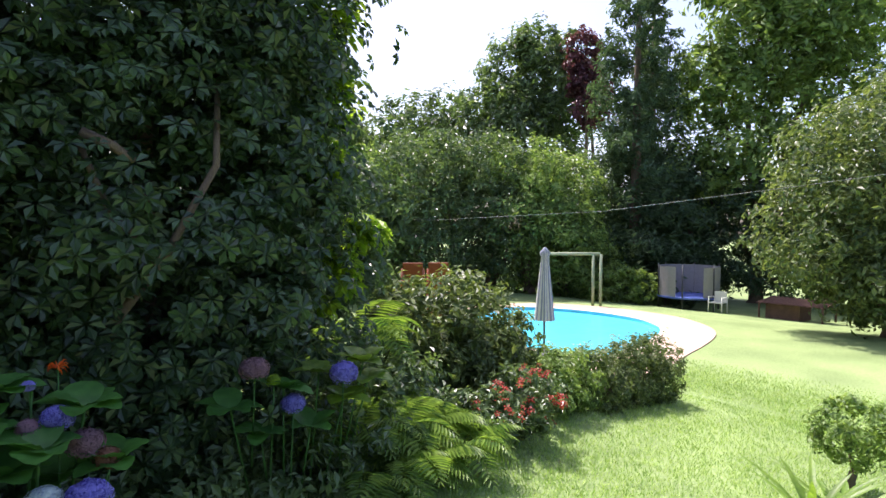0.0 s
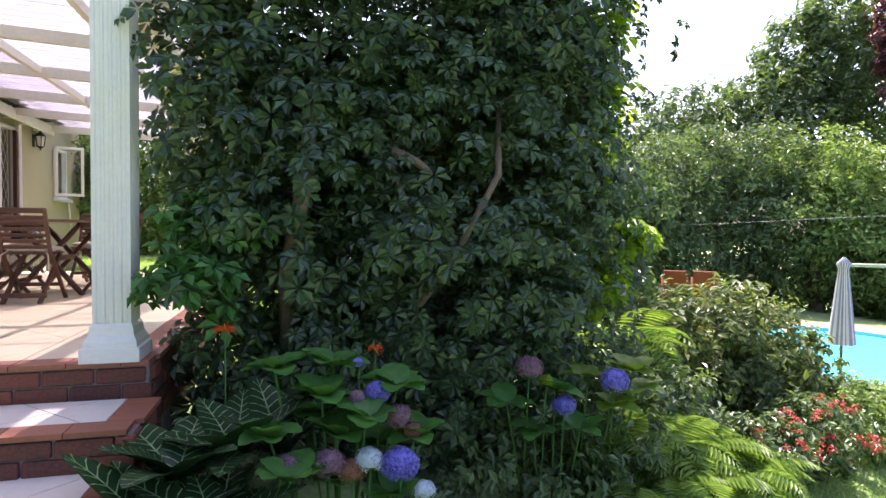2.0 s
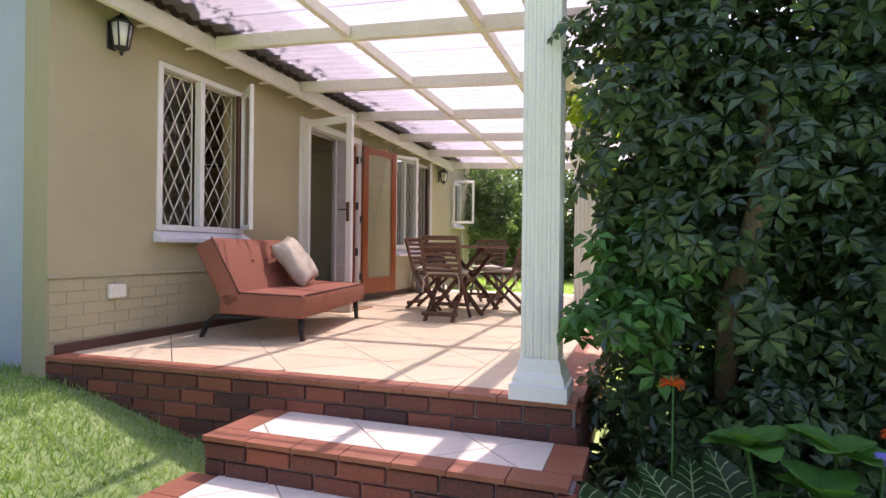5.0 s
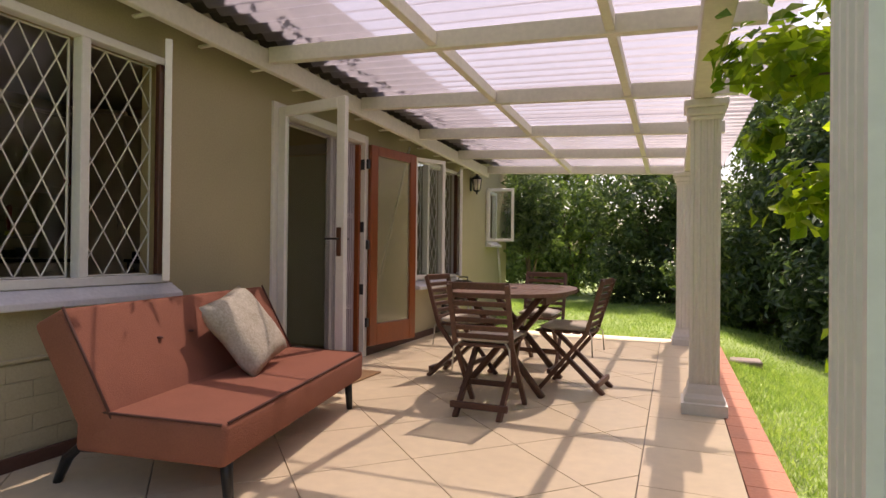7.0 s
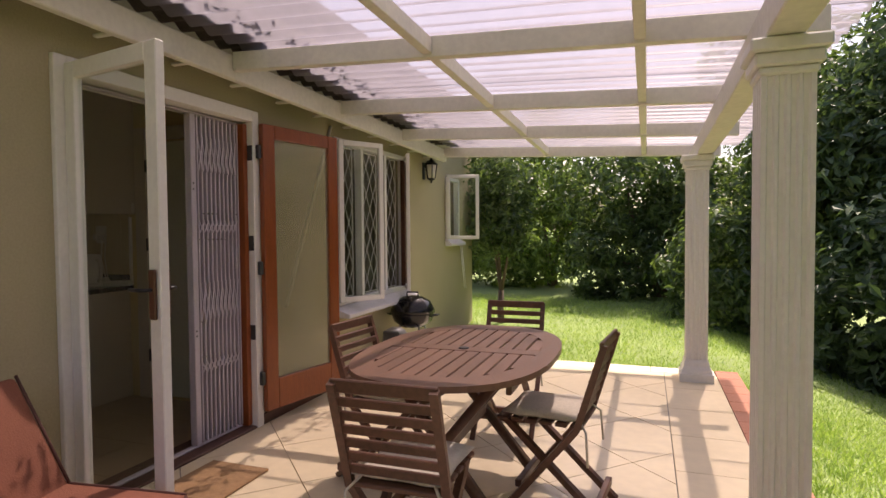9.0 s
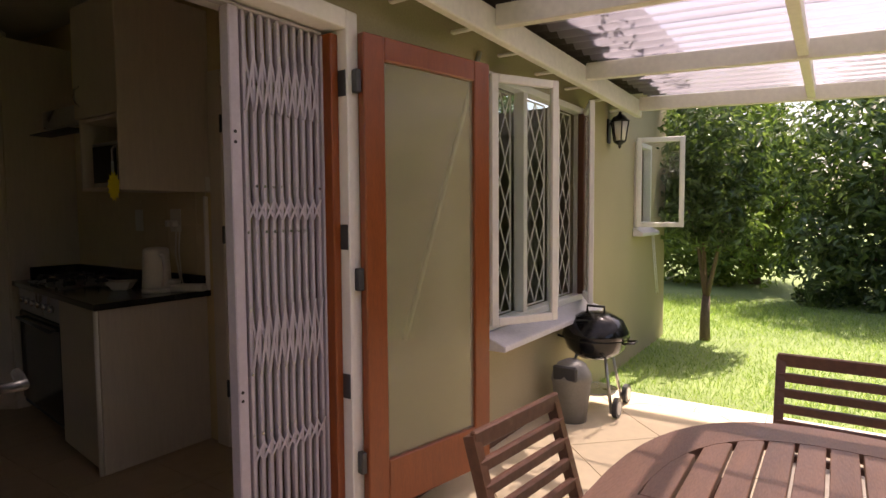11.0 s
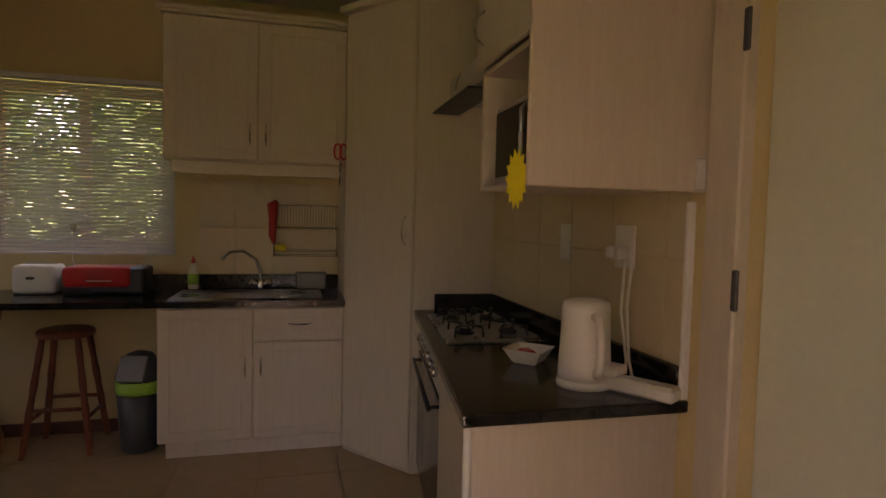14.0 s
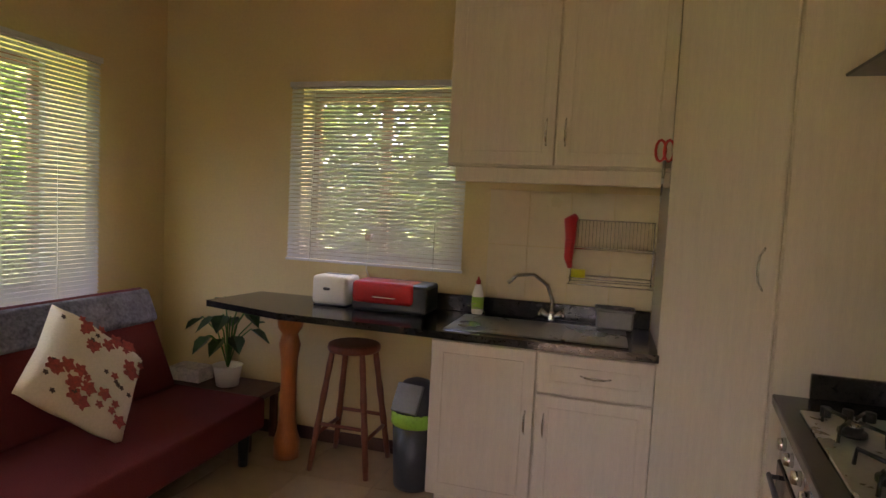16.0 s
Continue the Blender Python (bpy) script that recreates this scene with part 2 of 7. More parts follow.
M["stripe"] = mat("blue_grey_canvas", (0.22, 0.24, 0.36), 0.85, vary=0.15, scale=8, bump=0.15)
M["canvas"] = mat("pale_canvas", (0.55, 0.54, 0.56), 0.85, vary=0.1, scale=8, bump=0.15)
M["mesh"] = mat("grey_net", (0.28, 0.26, 0.26), 0.8, vary=0.15, scale=10, bump=0.2)
M["blue"] = mat("blue_pad", (0.08, 0.13, 0.42), 0.5, vary=0.2, bump=0.05)
M["rusty"] = mat("rusty_sheet", (0.16, 0.085, 0.06), 0.85, vary=0.45, scale=5, bump=0.4)
M["swing"] = mat("weathered_green_pole", (0.28, 0.32, 0.20), 0.7, vary=0.2, bump=0.2)
M["roofsheet"] = mat("dark_roofing", (0.055, 0.045, 0.042), 0.8, vary=0.4, bump=0.4)
M["deadleaf"] = mat("dead_leaves", (0.07, 0.04, 0.025), 0.9, vary=0.5, bump=0.3)
M["lavender"] = mat("blue_grey_plaster", (0.50, 0.55, 0.62), 0.8, vary=0.08, bump=0.2)
M["slat"] = mat("blind_slat", (0.60, 0.60, 0.61), 0.4, vary=0.05, bump=0)
M["soil"] = mat("dark_bed_soil", (0.03, 0.022, 0.015), 0.95, vary=0.5, bump=0.8)
# translucent corrugated sheet
M["poly"] = mat("milky_corrugated_sheet", (0.32, 0.30, 0.34), 0.35, vary=0.25, scale=1.2, fine=9, bump=0.05)
_nt = M["poly"].node_tree
_tr = _nt.nodes.new("ShaderNodeBsdfTranslucent")
_tr.inputs[0].default_value = (0.30, 0.29, 0.33, 1)
_tp = _nt.nodes.new("ShaderNodeBsdfTransparent")
_tp.inputs[0].default_value = (0.90, 0.89, 0.92, 1)
_m1 = _nt.nodes.new("ShaderNodeMixShader")
_m1.inputs[0].default_value = 0.55
_m2 = _nt.nodes.new("ShaderNodeMixShader")
_m2.inputs[0].default_value = 0.32
_nt.links.new(_nt.nodes["Principled BSDF"].outputs[0], _m1.inputs[1])
_nt.links.new(_tr.outputs[0], _m1.inputs[2])
_nt.links.new(_m1.outputs[0], _m2.inputs[1])
_nt.links.new(_tp.outputs[0], _m2.inputs[2])
_nt.links.new(_m2.outputs[0], _nt.nodes["Material Output"].inputs["Surface"])
# frosted door glass
M["frost"] = mat("frosted_glass", (0.48, 0.45, 0.33), 0.07, vary=0.05, scale=2, fine=8, bump=0.0, spec=0.9)
_nt = M["frost"].node_tree
_tp = _nt.nodes.new("ShaderNodeBsdfTransparent")
_tp.inputs[0].default_value = (0.86, 0.88, 0.70, 1)
_mx = _nt.nodes.new("ShaderNodeMixShader")
_mx.inputs[0].default_value = 0.6
_nt.links.new(_nt.nodes["Principled BSDF"].outputs[0], _mx.inputs[1])
_nt.links.new(_tp.outputs[0], _mx.inputs[2])
_nt.links.new(_mx.outputs[0], _nt.nodes["Material Output"].inputs["Surface"])
# pool water
M["water"] = mat("pool_water", (0.10, 0.62, 0.80), 0.05, vary=0.08, scale=1.5, fine=6, bump=0.12, spec=0.5)


# ---- mesh helpers ----
def thing(name, x, y, z, label, category, group="", kind="", rz=0):
    ob = new(name)
    ob.matrix_basis = pose(x, y, z, 0, 0, rz)
    ob.empty_display_size = 0.1
    return tagged(ob, label, category, group, kind)


def part(name, bm, material, parent=None, label="", smooth=False, local=False):
    me = bpy.data.meshes.new(name)
    bm.to_mesh(me)
    bm.free()
    return link(name, me, material, parent, label, smooth, local)


def link(name, me, material, parent=None, label="", smooth=False, local=False):
    if not me.materials:
        for mm in (material if isinstance(material, (list, tuple)) else [material]):
            me.materials.append(mm)
    if smooth:
        me.polygons.foreach_set("use_smooth", [True] * len(me.polygons))
    ob = new(name, me)
    if parent is not None:
        ob.parent = parent
        if parent.data is None and not local:
            ob.matrix_parent_inverse = parent.matrix_basis.inverted()
    if label:
        ob["label"] = label
    return ob


def bm_box(lo, hi, bev=0.004, m=None, bm=None, seg=1):
    own = bm is None
    b = bmesh.new()
    bmesh.ops.create_cube(b, size=1)
    c = [(lo[i] + hi[i]) / 2 for i in range(3)]
    s = [abs(hi[i] - lo[i]) for i in range(3)]
    for v in b.verts:
        v.co = Vector((c[i] + v.co[i] * s[i] for i in range(3)))
    bev = min(bev, min(s) * 0.3)
    if bev > 0:
        bmesh.ops.bevel(b, geom=b.edges[:], offset=bev, segments=seg, affect="EDGES", profile=0.5)
    if m is not None:
        bmesh.ops.transform(b, matrix=m, verts=b.verts)
    if own:
        return b
    return join(bm, b)


def join(bm, b):
    me = bpy.data.meshes.new("tmp")
    b.to_mesh(me)
    b.free()
    bm.from_mesh(me)
    bpy.data.meshes.remove(me)
    return bm


def box(name, lo, hi, material, parent=None, label="", bev=0.004, m=None, local=False):
    return part(name, bm_box(lo, hi, bev, m), material, parent, label, local=local)


def bm_tube(pts, radii, seg=8, bm=None):
    bm = bm or bmesh.new()
    pts = [Vector(p) for p in pts]
    if not isinstance(radii, (list, tuple)):
        radii = [radii] * len(pts)
    rings = []
    for i, p in enumerate(pts):
        d = (pts[min(i + 1, len(pts) - 1)] - pts[max(i - 1, 0)]).normalized()
        u = d.orthogonal().normalized() if i == 0 else (u - d * u.dot(d)).normalized()
        w = d.cross(u)
        rings.append([bm.verts.new(p + (u * math.cos(2 * math.pi * k / seg) + w * math.sin(2 * math.pi * k / seg)) * radii[i]) for k in range(seg)])
    for a, b in zip(rings, rings[1:]):
        for k in range(seg):
            bm.faces.new((a[k], a[(k + 1) % seg], b[(k + 1) % seg], b[k]))
    bm.faces.new(rings[0][::-1])
    bm.faces.new(rings[-1])
    return bm


def tube(name, pts, radii, material, parent=None, label="", seg=8, local=False):
    return part(name, bm_tube(pts, radii, seg), material, parent, label, True, local)


def bm_lathe(profile, seg=20, x=0, y=0, z=0, sx=1, sy=1):
    bm = bmesh.new()
    rings = [[bm.verts.new((x + sx * r * math.cos(2 * math.pi * k / seg), y + sy * r * math.sin(2 * math.pi * k / seg), z + h)) for k in range(seg)] for r, h in profile]
    for a, b in zip(rings, rings[1:]):
        for k in range(seg):
            bm.faces.new((a[k], a[(k + 1) % seg], b[(k + 1) % seg], b[k]))
    bm.faces.new(rings[0][::-1])
    bm.faces.new(rings[-1])
    return bm


def lathe(name, profile, x, y, z, material, parent=None, label="", seg=20, sx=1, sy=1, local=False):
    return part(name, bm_lathe(profile, seg, x, y, z, sx, sy), material, parent, label, True, local)


def bm_prism(poly, z0, z1, bev=0.0):
    bm = bmesh.new()
    vs = [bm.verts.new((p[0], p[1], z0)) for p in poly]
    f = bm.faces.new(vs)
    if f.normal.z > 0 or True:
        r = bmesh.ops.extrude_face_region(bm, geom=[f])
        for v in r["geom"]:
            if isinstance(v, bmesh.types.BMVert):
                v.co.z = z1
    bmesh.ops.recalc_face_normals(bm, faces=bm.faces[:])
    if bev:
        bmesh.ops.bevel(bm, geom=bm.edges[:], offset=bev, segments=1, affect="EDGES", profile=0.5)
    return bm


def bm_cushion(w, d, h, n=12, puff=1.0, seed=0):
    """A stuffed pillow, w x d, h thick in the middle, lying in the xy plane."""
    bm = bmesh.new()
    g = {}
    for side in (1, -1):
        for i in range(n + 1):
            for j in range(n + 1):
                u, v = i / n * 2 - 1, j / n * 2 - 1
                edge = i in (0, n) or j in (0, n)
                if edge and side < 0:
                    g[side, i, j] = g[1, i, j]
                    continue
                t = max(0, (1 - u ** 4) * (1 - v ** 4)) ** 0.5
                pin = 1 - 0.06 * (1 - abs(u)) * (abs(v) ** 2) - 0.0
                pin2 = 1 - 0.06 * (1 - abs(v)) * (abs(u) ** 2)
                wob = 0.012 * noise.noise(Vector((u * 2 + seed, v * 2, side)))
                g[side, i, j] = bm.verts.new((u * w / 2 * pin2, v * d / 2 * pin, side * (h / 2 * t * puff) + wob * t))
    for side in (1, -1):
        for i in range(n):
            for j in range(n):
                q = [g[side, i, j], g[side, i + 1, j], g[side, i + 1, j + 1], g[side, i, j + 1]]
                bm.faces.new(q if side > 0 else q[::-1])
    return bm


def from_arrays(name, verts, faces, material, parent=None, label="", smooth=False):
    me = bpy.data.meshes.new(name)
    me.from_pydata(verts, [], faces)
    me.update()
    return link(name, me, material, parent, label, smooth)


def leaf_mesh(points, normals, size, rng, aspect=0.45, droop=0.25):
    """Folded pointed leaves, four triangles each, at points, facing along normals."""
    n = len(points)
    nr = normals / np.maximum(1e-6, np.linalg.norm(normals, axis=1))[:, None]
    t = rng.normal(size=(n, 3))
    t[:, 2] -= droop * 2
    t -= nr * (t * nr).sum(1)[:, None]
    t /= np.maximum(1e-6, np.linalg.norm(t, axis=1))[:, None]
    b = np.cross(nr, t)
    s = (size * rng.uniform(0.6, 1.35, n))[:, None]
    p0 = points - t * s * 0.5
    p2 = points + t * s * 0.5 - nr * s * 0.12
    l = points + b * s * aspect * 0.5 + nr * s * 0.08
    r = points - b * s * aspect * 0.5 + nr * s * 0.08
    v = np.stack([p0, l, p2, r], 1).reshape(-1, 3)
    k = np.arange(n)[:, None] * 4
    f = np.concatenate([k + [0, 1, 2], k + [0, 2, 3]], 1).reshape(-1, 3)
    return v, f


def crown_points(blobs, count, rng, clump=0.22, shell=0.75, per=26):
    """Leaf places in clumps over ellipsoids (x, y, z, rx, ry, rz), denser near their skins."""
    vol = np.array([b[3] * b[4] + b[4] * b[5] + b[3] * b[5] for b in blobs])
    pick = rng.choice(len(blobs), size=max(1, count // per), p=vol / vol.sum())
    B = np.array(blobs, float)[pick]
    d = rng.normal(size=(len(pick), 3))
    d /= np.linalg.norm(d, axis=1)[:, None]
    rad = shell + (1.05 - shell) * rng.uniform(0, 1, len(pick)) ** 0.7
    rad = np.where(rng.uniform(size=len(pick)) < 0.18, rng.uniform(0.2, 0.8, len(pick)), rad)
    c = B[:, :3] + d * B[:, 3:] * rad[:, None]
    cs = clump * B[:, 3:].mean(1) * rng.uniform(0.6, 1.3, len(pick))
    off = rng.normal(size=(len(pick), per, 3)) * 0.5
    pts = c[:, None, :] + off * cs[:, None, None]
    nrm = d[:, None, :] * 0.5 + off * 0.6 + np.array([0, 0, 0.55]) + rng.normal(size=off.shape) * 0.35
    return pts.reshape(-1, 3), nrm.reshape(-1, 3)


def crown(name, blobs, count, size, material, parent, seed, label="", clump=0.22, shell=0.75, aspect=0.45, per=26):
    rng = np.random.default_rng(seed)
    count, size = int(count * 1.7), size * 1.3
    p, n = crown_points(blobs, count, rng, clump, shell, per)
    p[:, 2] = np.maximum(p[:, 2], [ground(x, y) + 0.02 for x, y in p[:, :2]])
    v, f = leaf_mesh(p, n, size, rng, aspect)
    return from_arrays(name, v.tolist(), f.tolist(), material, parent, label)


def limbs(parent, base, tops, r, seed, name="trunk"):
    rng = random.Random(seed)
    bm = bmesh.new()
    b = Vector(base)
    fork = b + Vector((0, 0, 0.35 * min(t[2] - b.z for t in tops)))
    bm_tube([b - Vector((0, 0, 0.15)), b + (fork - b) * 0.5 + Vector((rng.uniform(-.1, .1) * r * 6, rng.uniform(-.1, .1) * r * 6, 0)), fork], [r * 1.25, r, r * 0.85], 8, bm)
    for t in tops:
        t = Vector(t)
        mid = fork.lerp(t, 0.5) + Vector((rng.uniform(-1, 1), rng.uniform(-1, 1), 0.3)) * r * 2.2
        bm_tube([fork - Vector((0, 0, r)), mid, t], [r * 0.6, r * 0.4, r * 0.12], 6, bm)
    return part(name, bm, M["bark"], parent, smooth=True)


def smooth01(t):
    t = max(0.0, min(1.0, t))
    return t * t * (3 - 2 * t)


POOL = [(10.6, 8.0), (13.0, 8.2), (15.2, 8.8), (16.3, 9.7), (16.9, 11.0), (16.8, 13.0), (15.8, 14.6), (13.6, 15.0), (12.2, 13.0), (11.2, 11.0)]
PC = (13.6, 11.6)


def ground(x, y):
    a = -0.08 - 2.12 * max(0, min(1, (x + 0.5) / 10.6)) - 0.7 * max(0, min(1, (x - 19) / 7))
    w = 0.15 + 0.85 * smooth01((x + 3.6) / 1.9)
    b = -0.42 * smooth01((6.4 - y) / 3.2) * w * (1 - smooth01((x - 4) / 6))
    return a + b


def in_poly(x, y, poly):
    c = False
    for (x0, y0), (x1, y1) in zip(poly, poly[1:] + poly[:1]):
        if (y0 > y) != (y1 > y) and x < (x1 - x0) * (y - y0) / (y1 - y0) + x0:
            c = not c
    return c


# ---- ground ----
def grid_axis(stops):
    out = []
    for a, b, step in stops:
        n = max(1, round((b - a) / step))
        out += [a + (b - a) * k / n for k in range(n)]
    return out + [stops[-1][1]]


_xs = grid_axis([(-400, -60, 40), (-60, -12, 4), (-12, 20, 0.5), (20, 44, 2), (44, 420, 40)])
_ys = grid_axis([(-400, -40, 40), (-40, -4, 4), (-4, 20, 0.5), (20, 44, 2), (44, 420, 40)])
_big = [(PC[0] + (x - PC[0]) * 1.06, PC[1] + (y - PC[1]) * 1.06) for x, y in POOL]
_v = []
for _y in _ys:
    for _x in _xs:
        _z = ground(_x, _y) + 0.025 * noise.noise(Vector((_x * 0.5, _y * 0.5, 0)))
        if in_poly(_x, _y, _big):
            _z = -3.9
        if -8.2 < _x < -0.45 and 3.8 < _y < 10.0:
            _z -= 0.35
        _v.append((_x, _y, _z))
_w = len(_xs)
_f = [(j * _w + i, j * _w + i + 1, (j + 1) * _w + i + 1, (j + 1) * _w + i) for j in range(len(_ys) - 1) for i in range(_w - 1)]
tagged(from_arrays("ground", _v, _f, M["grass"], smooth=True), "sunlit sloping mown green lawn", "lawn", kind="structure")


# ---- house walls ----
def wall(name, axis, at, thick, u0, u1, z0, z1, holes, material, label):
    """A wall on x = at (axis 'x') or y = at, from at - thick to at, with rectangular holes (u0, u1, z0, z1)."""
    bm = bmesh.new()
    us = sorted({u0, u1, *[h[0] for h in holes], *[h[1] for h in holes]})
    zs = sorted({z0, z1, *[h[2] for h in holes], *[h[3] for h in holes]})
    cells = {(i, j) for i in range(len(us) - 1) for j in range(len(zs) - 1)
             if not any(h[0] <= us[i] and us[i + 1] <= h[1] and h[2] <= zs[j] and zs[j + 1] <= h[3] for h in holes)}

    def quad(pts):
        bm.faces.new([bm.verts.new(p if axis == "x" else (p[1], p[0], p[2])) for p in pts])
    for i, j in cells:
        a, b, c, d = us[i], us[i + 1], zs[j], zs[j + 1]
        for s in (at, at - thick):
            quad([(s, a, c), (s, b, c), (s, b, d), (s, a, d)])
        if (i - 1, j) not in cells:
            quad([(at, a, c), (at - thick, a, c), (at - thick, a, d), (at, a, d)])
        if (i + 1, j) not in cells:
            quad([(at, b, c), (at - thick, b, c), (at - thick, b, d), (at, b, d)])
        if (i, j - 1) not in cells:
            quad([(at, a, c), (at - thick, a, c), (at - thick, b, c), (at, b, c)])
        if (i, j + 1) not in cells:
            quad([(at, a, d), (at - thick, a, d), (at - thick, b, d), (at, b, d)])
    bmesh.ops.remove_doubles(bm, verts=bm.verts[:], dist=0.0005)
    bmesh.ops.recalc_face_normals(bm, faces=bm.faces[:])
    return tagged(part(name, bm, material), label, "wall", kind="structure")


WX = -3.5
WIN_A = (4.25, 5.25, 0.82, 2.13)
WIN_B = (8.60, 10.10, 0.68, 2.12)
WIN_C = (11.45, 12.00, 1.20, 2.02)
DOOR = (6.18, 7.60, 0.0, 2.13)
wall("wall_east", "x", WX, 0.11, 3.40, 12.65, -0.6, 2.62, [WIN_A, DOOR, WIN_B, WIN_C], M["olive"], "olive-beige plastered house wall on the veranda")
wall("wall_east_inside", "x", WX - 0.113, 0.11, 4.02, 7.88, -0.05, 2.75, [WIN_A, DOOR], M["kwall"], "cream painted inner wall beside the doorway")
wall("wall_north_end", "y", 12.65, 0.2, -8.0, -3.72, -0.6, 2.62, [], M["olive"], "olive-beige plastered gable wall of the house")
wall("wall_west_outer", "x", -7.66, 0.12, 3.60, 12.65, -0.6, 2.62, [(5.03, 6.02, 1.14, 2.16)], M["olive"], "olive-beige plastered back wall of the house")
wall("wall_west", "x", -7.55, 0.108, 4.02, 7.88, -0.05, 2.75, [(5.03, 6.02, 1.14, 2.16)], M["kwall"], "cream painted kitchen wall behind the sink")
WIN_S = (-6.95, -5.3, 0.86, 2.2)
wall("wall_south_outer", "y", 3.72, 0.12, -7.66, -3.72, -0.6, 2.62, [WIN_S], M["lavender"], "blue-grey plastered side wall of the house")
wall("wall_south", "y", 4.02, 0.297, -7.78, -3.62, -0.05, 2.75, [WIN_S], M["kwall"], "cream painted wall with a window behind the futon")
IDOOR = (-4.74, -3.86, 0.0, 2.05)
wall("wall_north", "y", 8.0, 0.12, -7.66, -3.612, -0.05, 2.75, [IDOOR], M["kwall"], "cream painted kitchen wall beside the hob")
box("wall_pier", (-3.72, 3.40, -0.6), (-3.613, 3.72, 2.62), M["olive"])
tagged(bpy.data.objects["wall_pier"], "olive plastered corner of the house", "wall", kind="structure")
tagged(part("ceiling", bm_box((-7.7, 3.9, 2.75), (-3.6, 8.0, 2.85), 0), M["ceil"]), "off-white kitchen ceiling", "ceiling", kind="structure")
tagged(part("roof", bm_box((-8.3, 3.3, 2.86), (-3.2, 12.6, 2.95), 0.01), M["roofsheet"]), "dark grey house roof over the eaves", "roof", kind="structure")
box("soffit", (-3.495, 3.30, 2.63), (-3.2, 12.5, 2.66), M["olive"])
tagged(bpy.data.objects["soffit"], "painted boards under the eaves", "soffit", kind="structure")
# painted brick plinth below the plaster ledge
plinth = thing("plinth", WX, 3.4, 0, "low band of painted bricks under a plaster ledge", "plinth", kind="structure")
box("ledge", (WX + 0.0, 3.40, 0.485), (WX + 0.016, 6.10, 0.505), M["olive"], plinth)
_me = None
for _r in range(5):
    _y = 3.41 - (0.12 if _r % 2 else 0)
    while _y < 6.0:
        _a, _b = max(3.41, _y), min(6.1, _y + 0.2365)
        if _b - _a > 0.03:
            box("brick", (WX + 0.001, _a, 0.08 + _r * 0.08), (WX + 0.005, _b, 0.08 + _r * 0.08 + 0.0765), M["olive"], plinth, bev=0.0015)
        _y += 0.24
box("skirting", (WX + 0.001, 3.45, 0.0), (WX + 0.018, 6.15, 0.065), M["skirt"], plinth, "brown floor-tile skirting")
box("skirting", (WX + 0.001, 7.58, 0.0), (WX + 0.018, 10.0, 0.075), M["skirt"], plinth, "brown floor-tile skirting")


# ---- veranda slab and steps ----
def front_y(x):
    return 3.50 + (x + 0.24) * 0.03


SX1, SY1 = -0.24, 10.15
tagged(part("veranda_base", bm_prism([(-3.5, front_y(-3.5) + 0.012), (SX1 - 0.012, front_y(SX1) + 0.012), (SX1 - 0.012, SY1 - 0.012), (-3.5, SY1 - 0.012)], -0.75, -0.022), M["mortar"]), "mortar core of the raised brick veranda", "veranda", kind="structure")
veranda = thing("veranda_floor", -2, 7, 0, "cream tiled veranda floor with terracotta edging and a paler end row", "floor", kind="structure")


def clip(poly, f):
    out = []
    for a, b in zip(poly, poly[1:] + poly[:1]):
        fa, fb = f(a), f(b)
        if fa >= 0:
            out.append(a)
        if fa * fb < 0:
            t = fa / (fa - fb)
            out.append((a[0] + (b[0] - a[0]) * t, a[1] + (b[1] - a[1]) * t))
    return out


def tile_piece(name, poly, z0, z1, material, parent):
    area = abs(sum(a[0] * b[1] - a[1] * b[0] for a, b in zip(poly, poly[1:] + poly[:1]))) / 2 if len(poly) > 2 else 0
    if area < 0.0015:
        return
    v = [(p[0], p[1], z0) for p in poly] + [(p[0], p[1], z1) for p in poly]
    n = len(poly)
    if sum(a[0] * b[1] - a[1] * b[0] for a, b in zip(poly, poly[1:] + poly[:1])) < 0:
        v = v[:n][::-1] + v[n:][::-1]
    f = [tuple(range(n, 2 * n)), tuple(range(n - 1, -1, -1))] + [(i, (i + 1) % n, n + (i + 1) % n, n + i) for i in range(n)]
    from_arrays(name, v, f, material, parent)


def diamond_tiles(x0, x1, y0f, y1, size, gap, z0, z1, material, parent, ox=0.0, oy=0.0):
    h = (size - gap) / 2 * math.sqrt(2)
    st = size / math.sqrt(2)
    for i in range(-40, 41):
        for j in range(-40, 41):
            if (i + j) % 2:
                continue
            cx, cy = -1.9 + ox + i * st, 6.5 + oy + j * st
            if not (x0 - st < cx < x1 + st and y0f(cx) - st < cy < y1 + st):
                continue
            p = [(cx - h, cy), (cx, cy - h), (cx + h, cy), (cx, cy + h)]
            for fn in (lambda q: q[0] - x0, lambda q: x1 - q[0], lambda q: q[1] - y0f(q[0]), lambda q: y1 - q[1]):
                p = clip(p, fn) if len(p) > 2 else p
            tile_piece("tile", p, z0, z1, material, parent)


diamond_tiles(-3.49, -0.86, lambda x: front_y(x) + 0.14, 9.95, 0.58, 0.006, -0.02, 0.0, M["tile"], veranda)
_y = 3.635
while _y < 9.95:
    _b = min(9.95, _y + 0.58)
    tile_piece("tile", [(-0.854, _y), (-0.42, _y), (-0.42, _b - 0.005), (-0.854, _b - 0.005)], -0.02, 0.0, M["tile"], veranda)
    _y = _b
_x = -3.49
while _x < -0.25:
    _b = min(-0.24, _x + 0.24)
    tile_piece("edge_tile", [(_x, front_y(_x) - 0.015), (_b - 0.005, front_y(_b) - 0.015), (_b - 0.005, front_y(_b) + 0.135), (_x, front_y(_x) + 0.135)], -0.022, 0.002, M["terra"], veranda)
    _x = _b
_y = 3.635
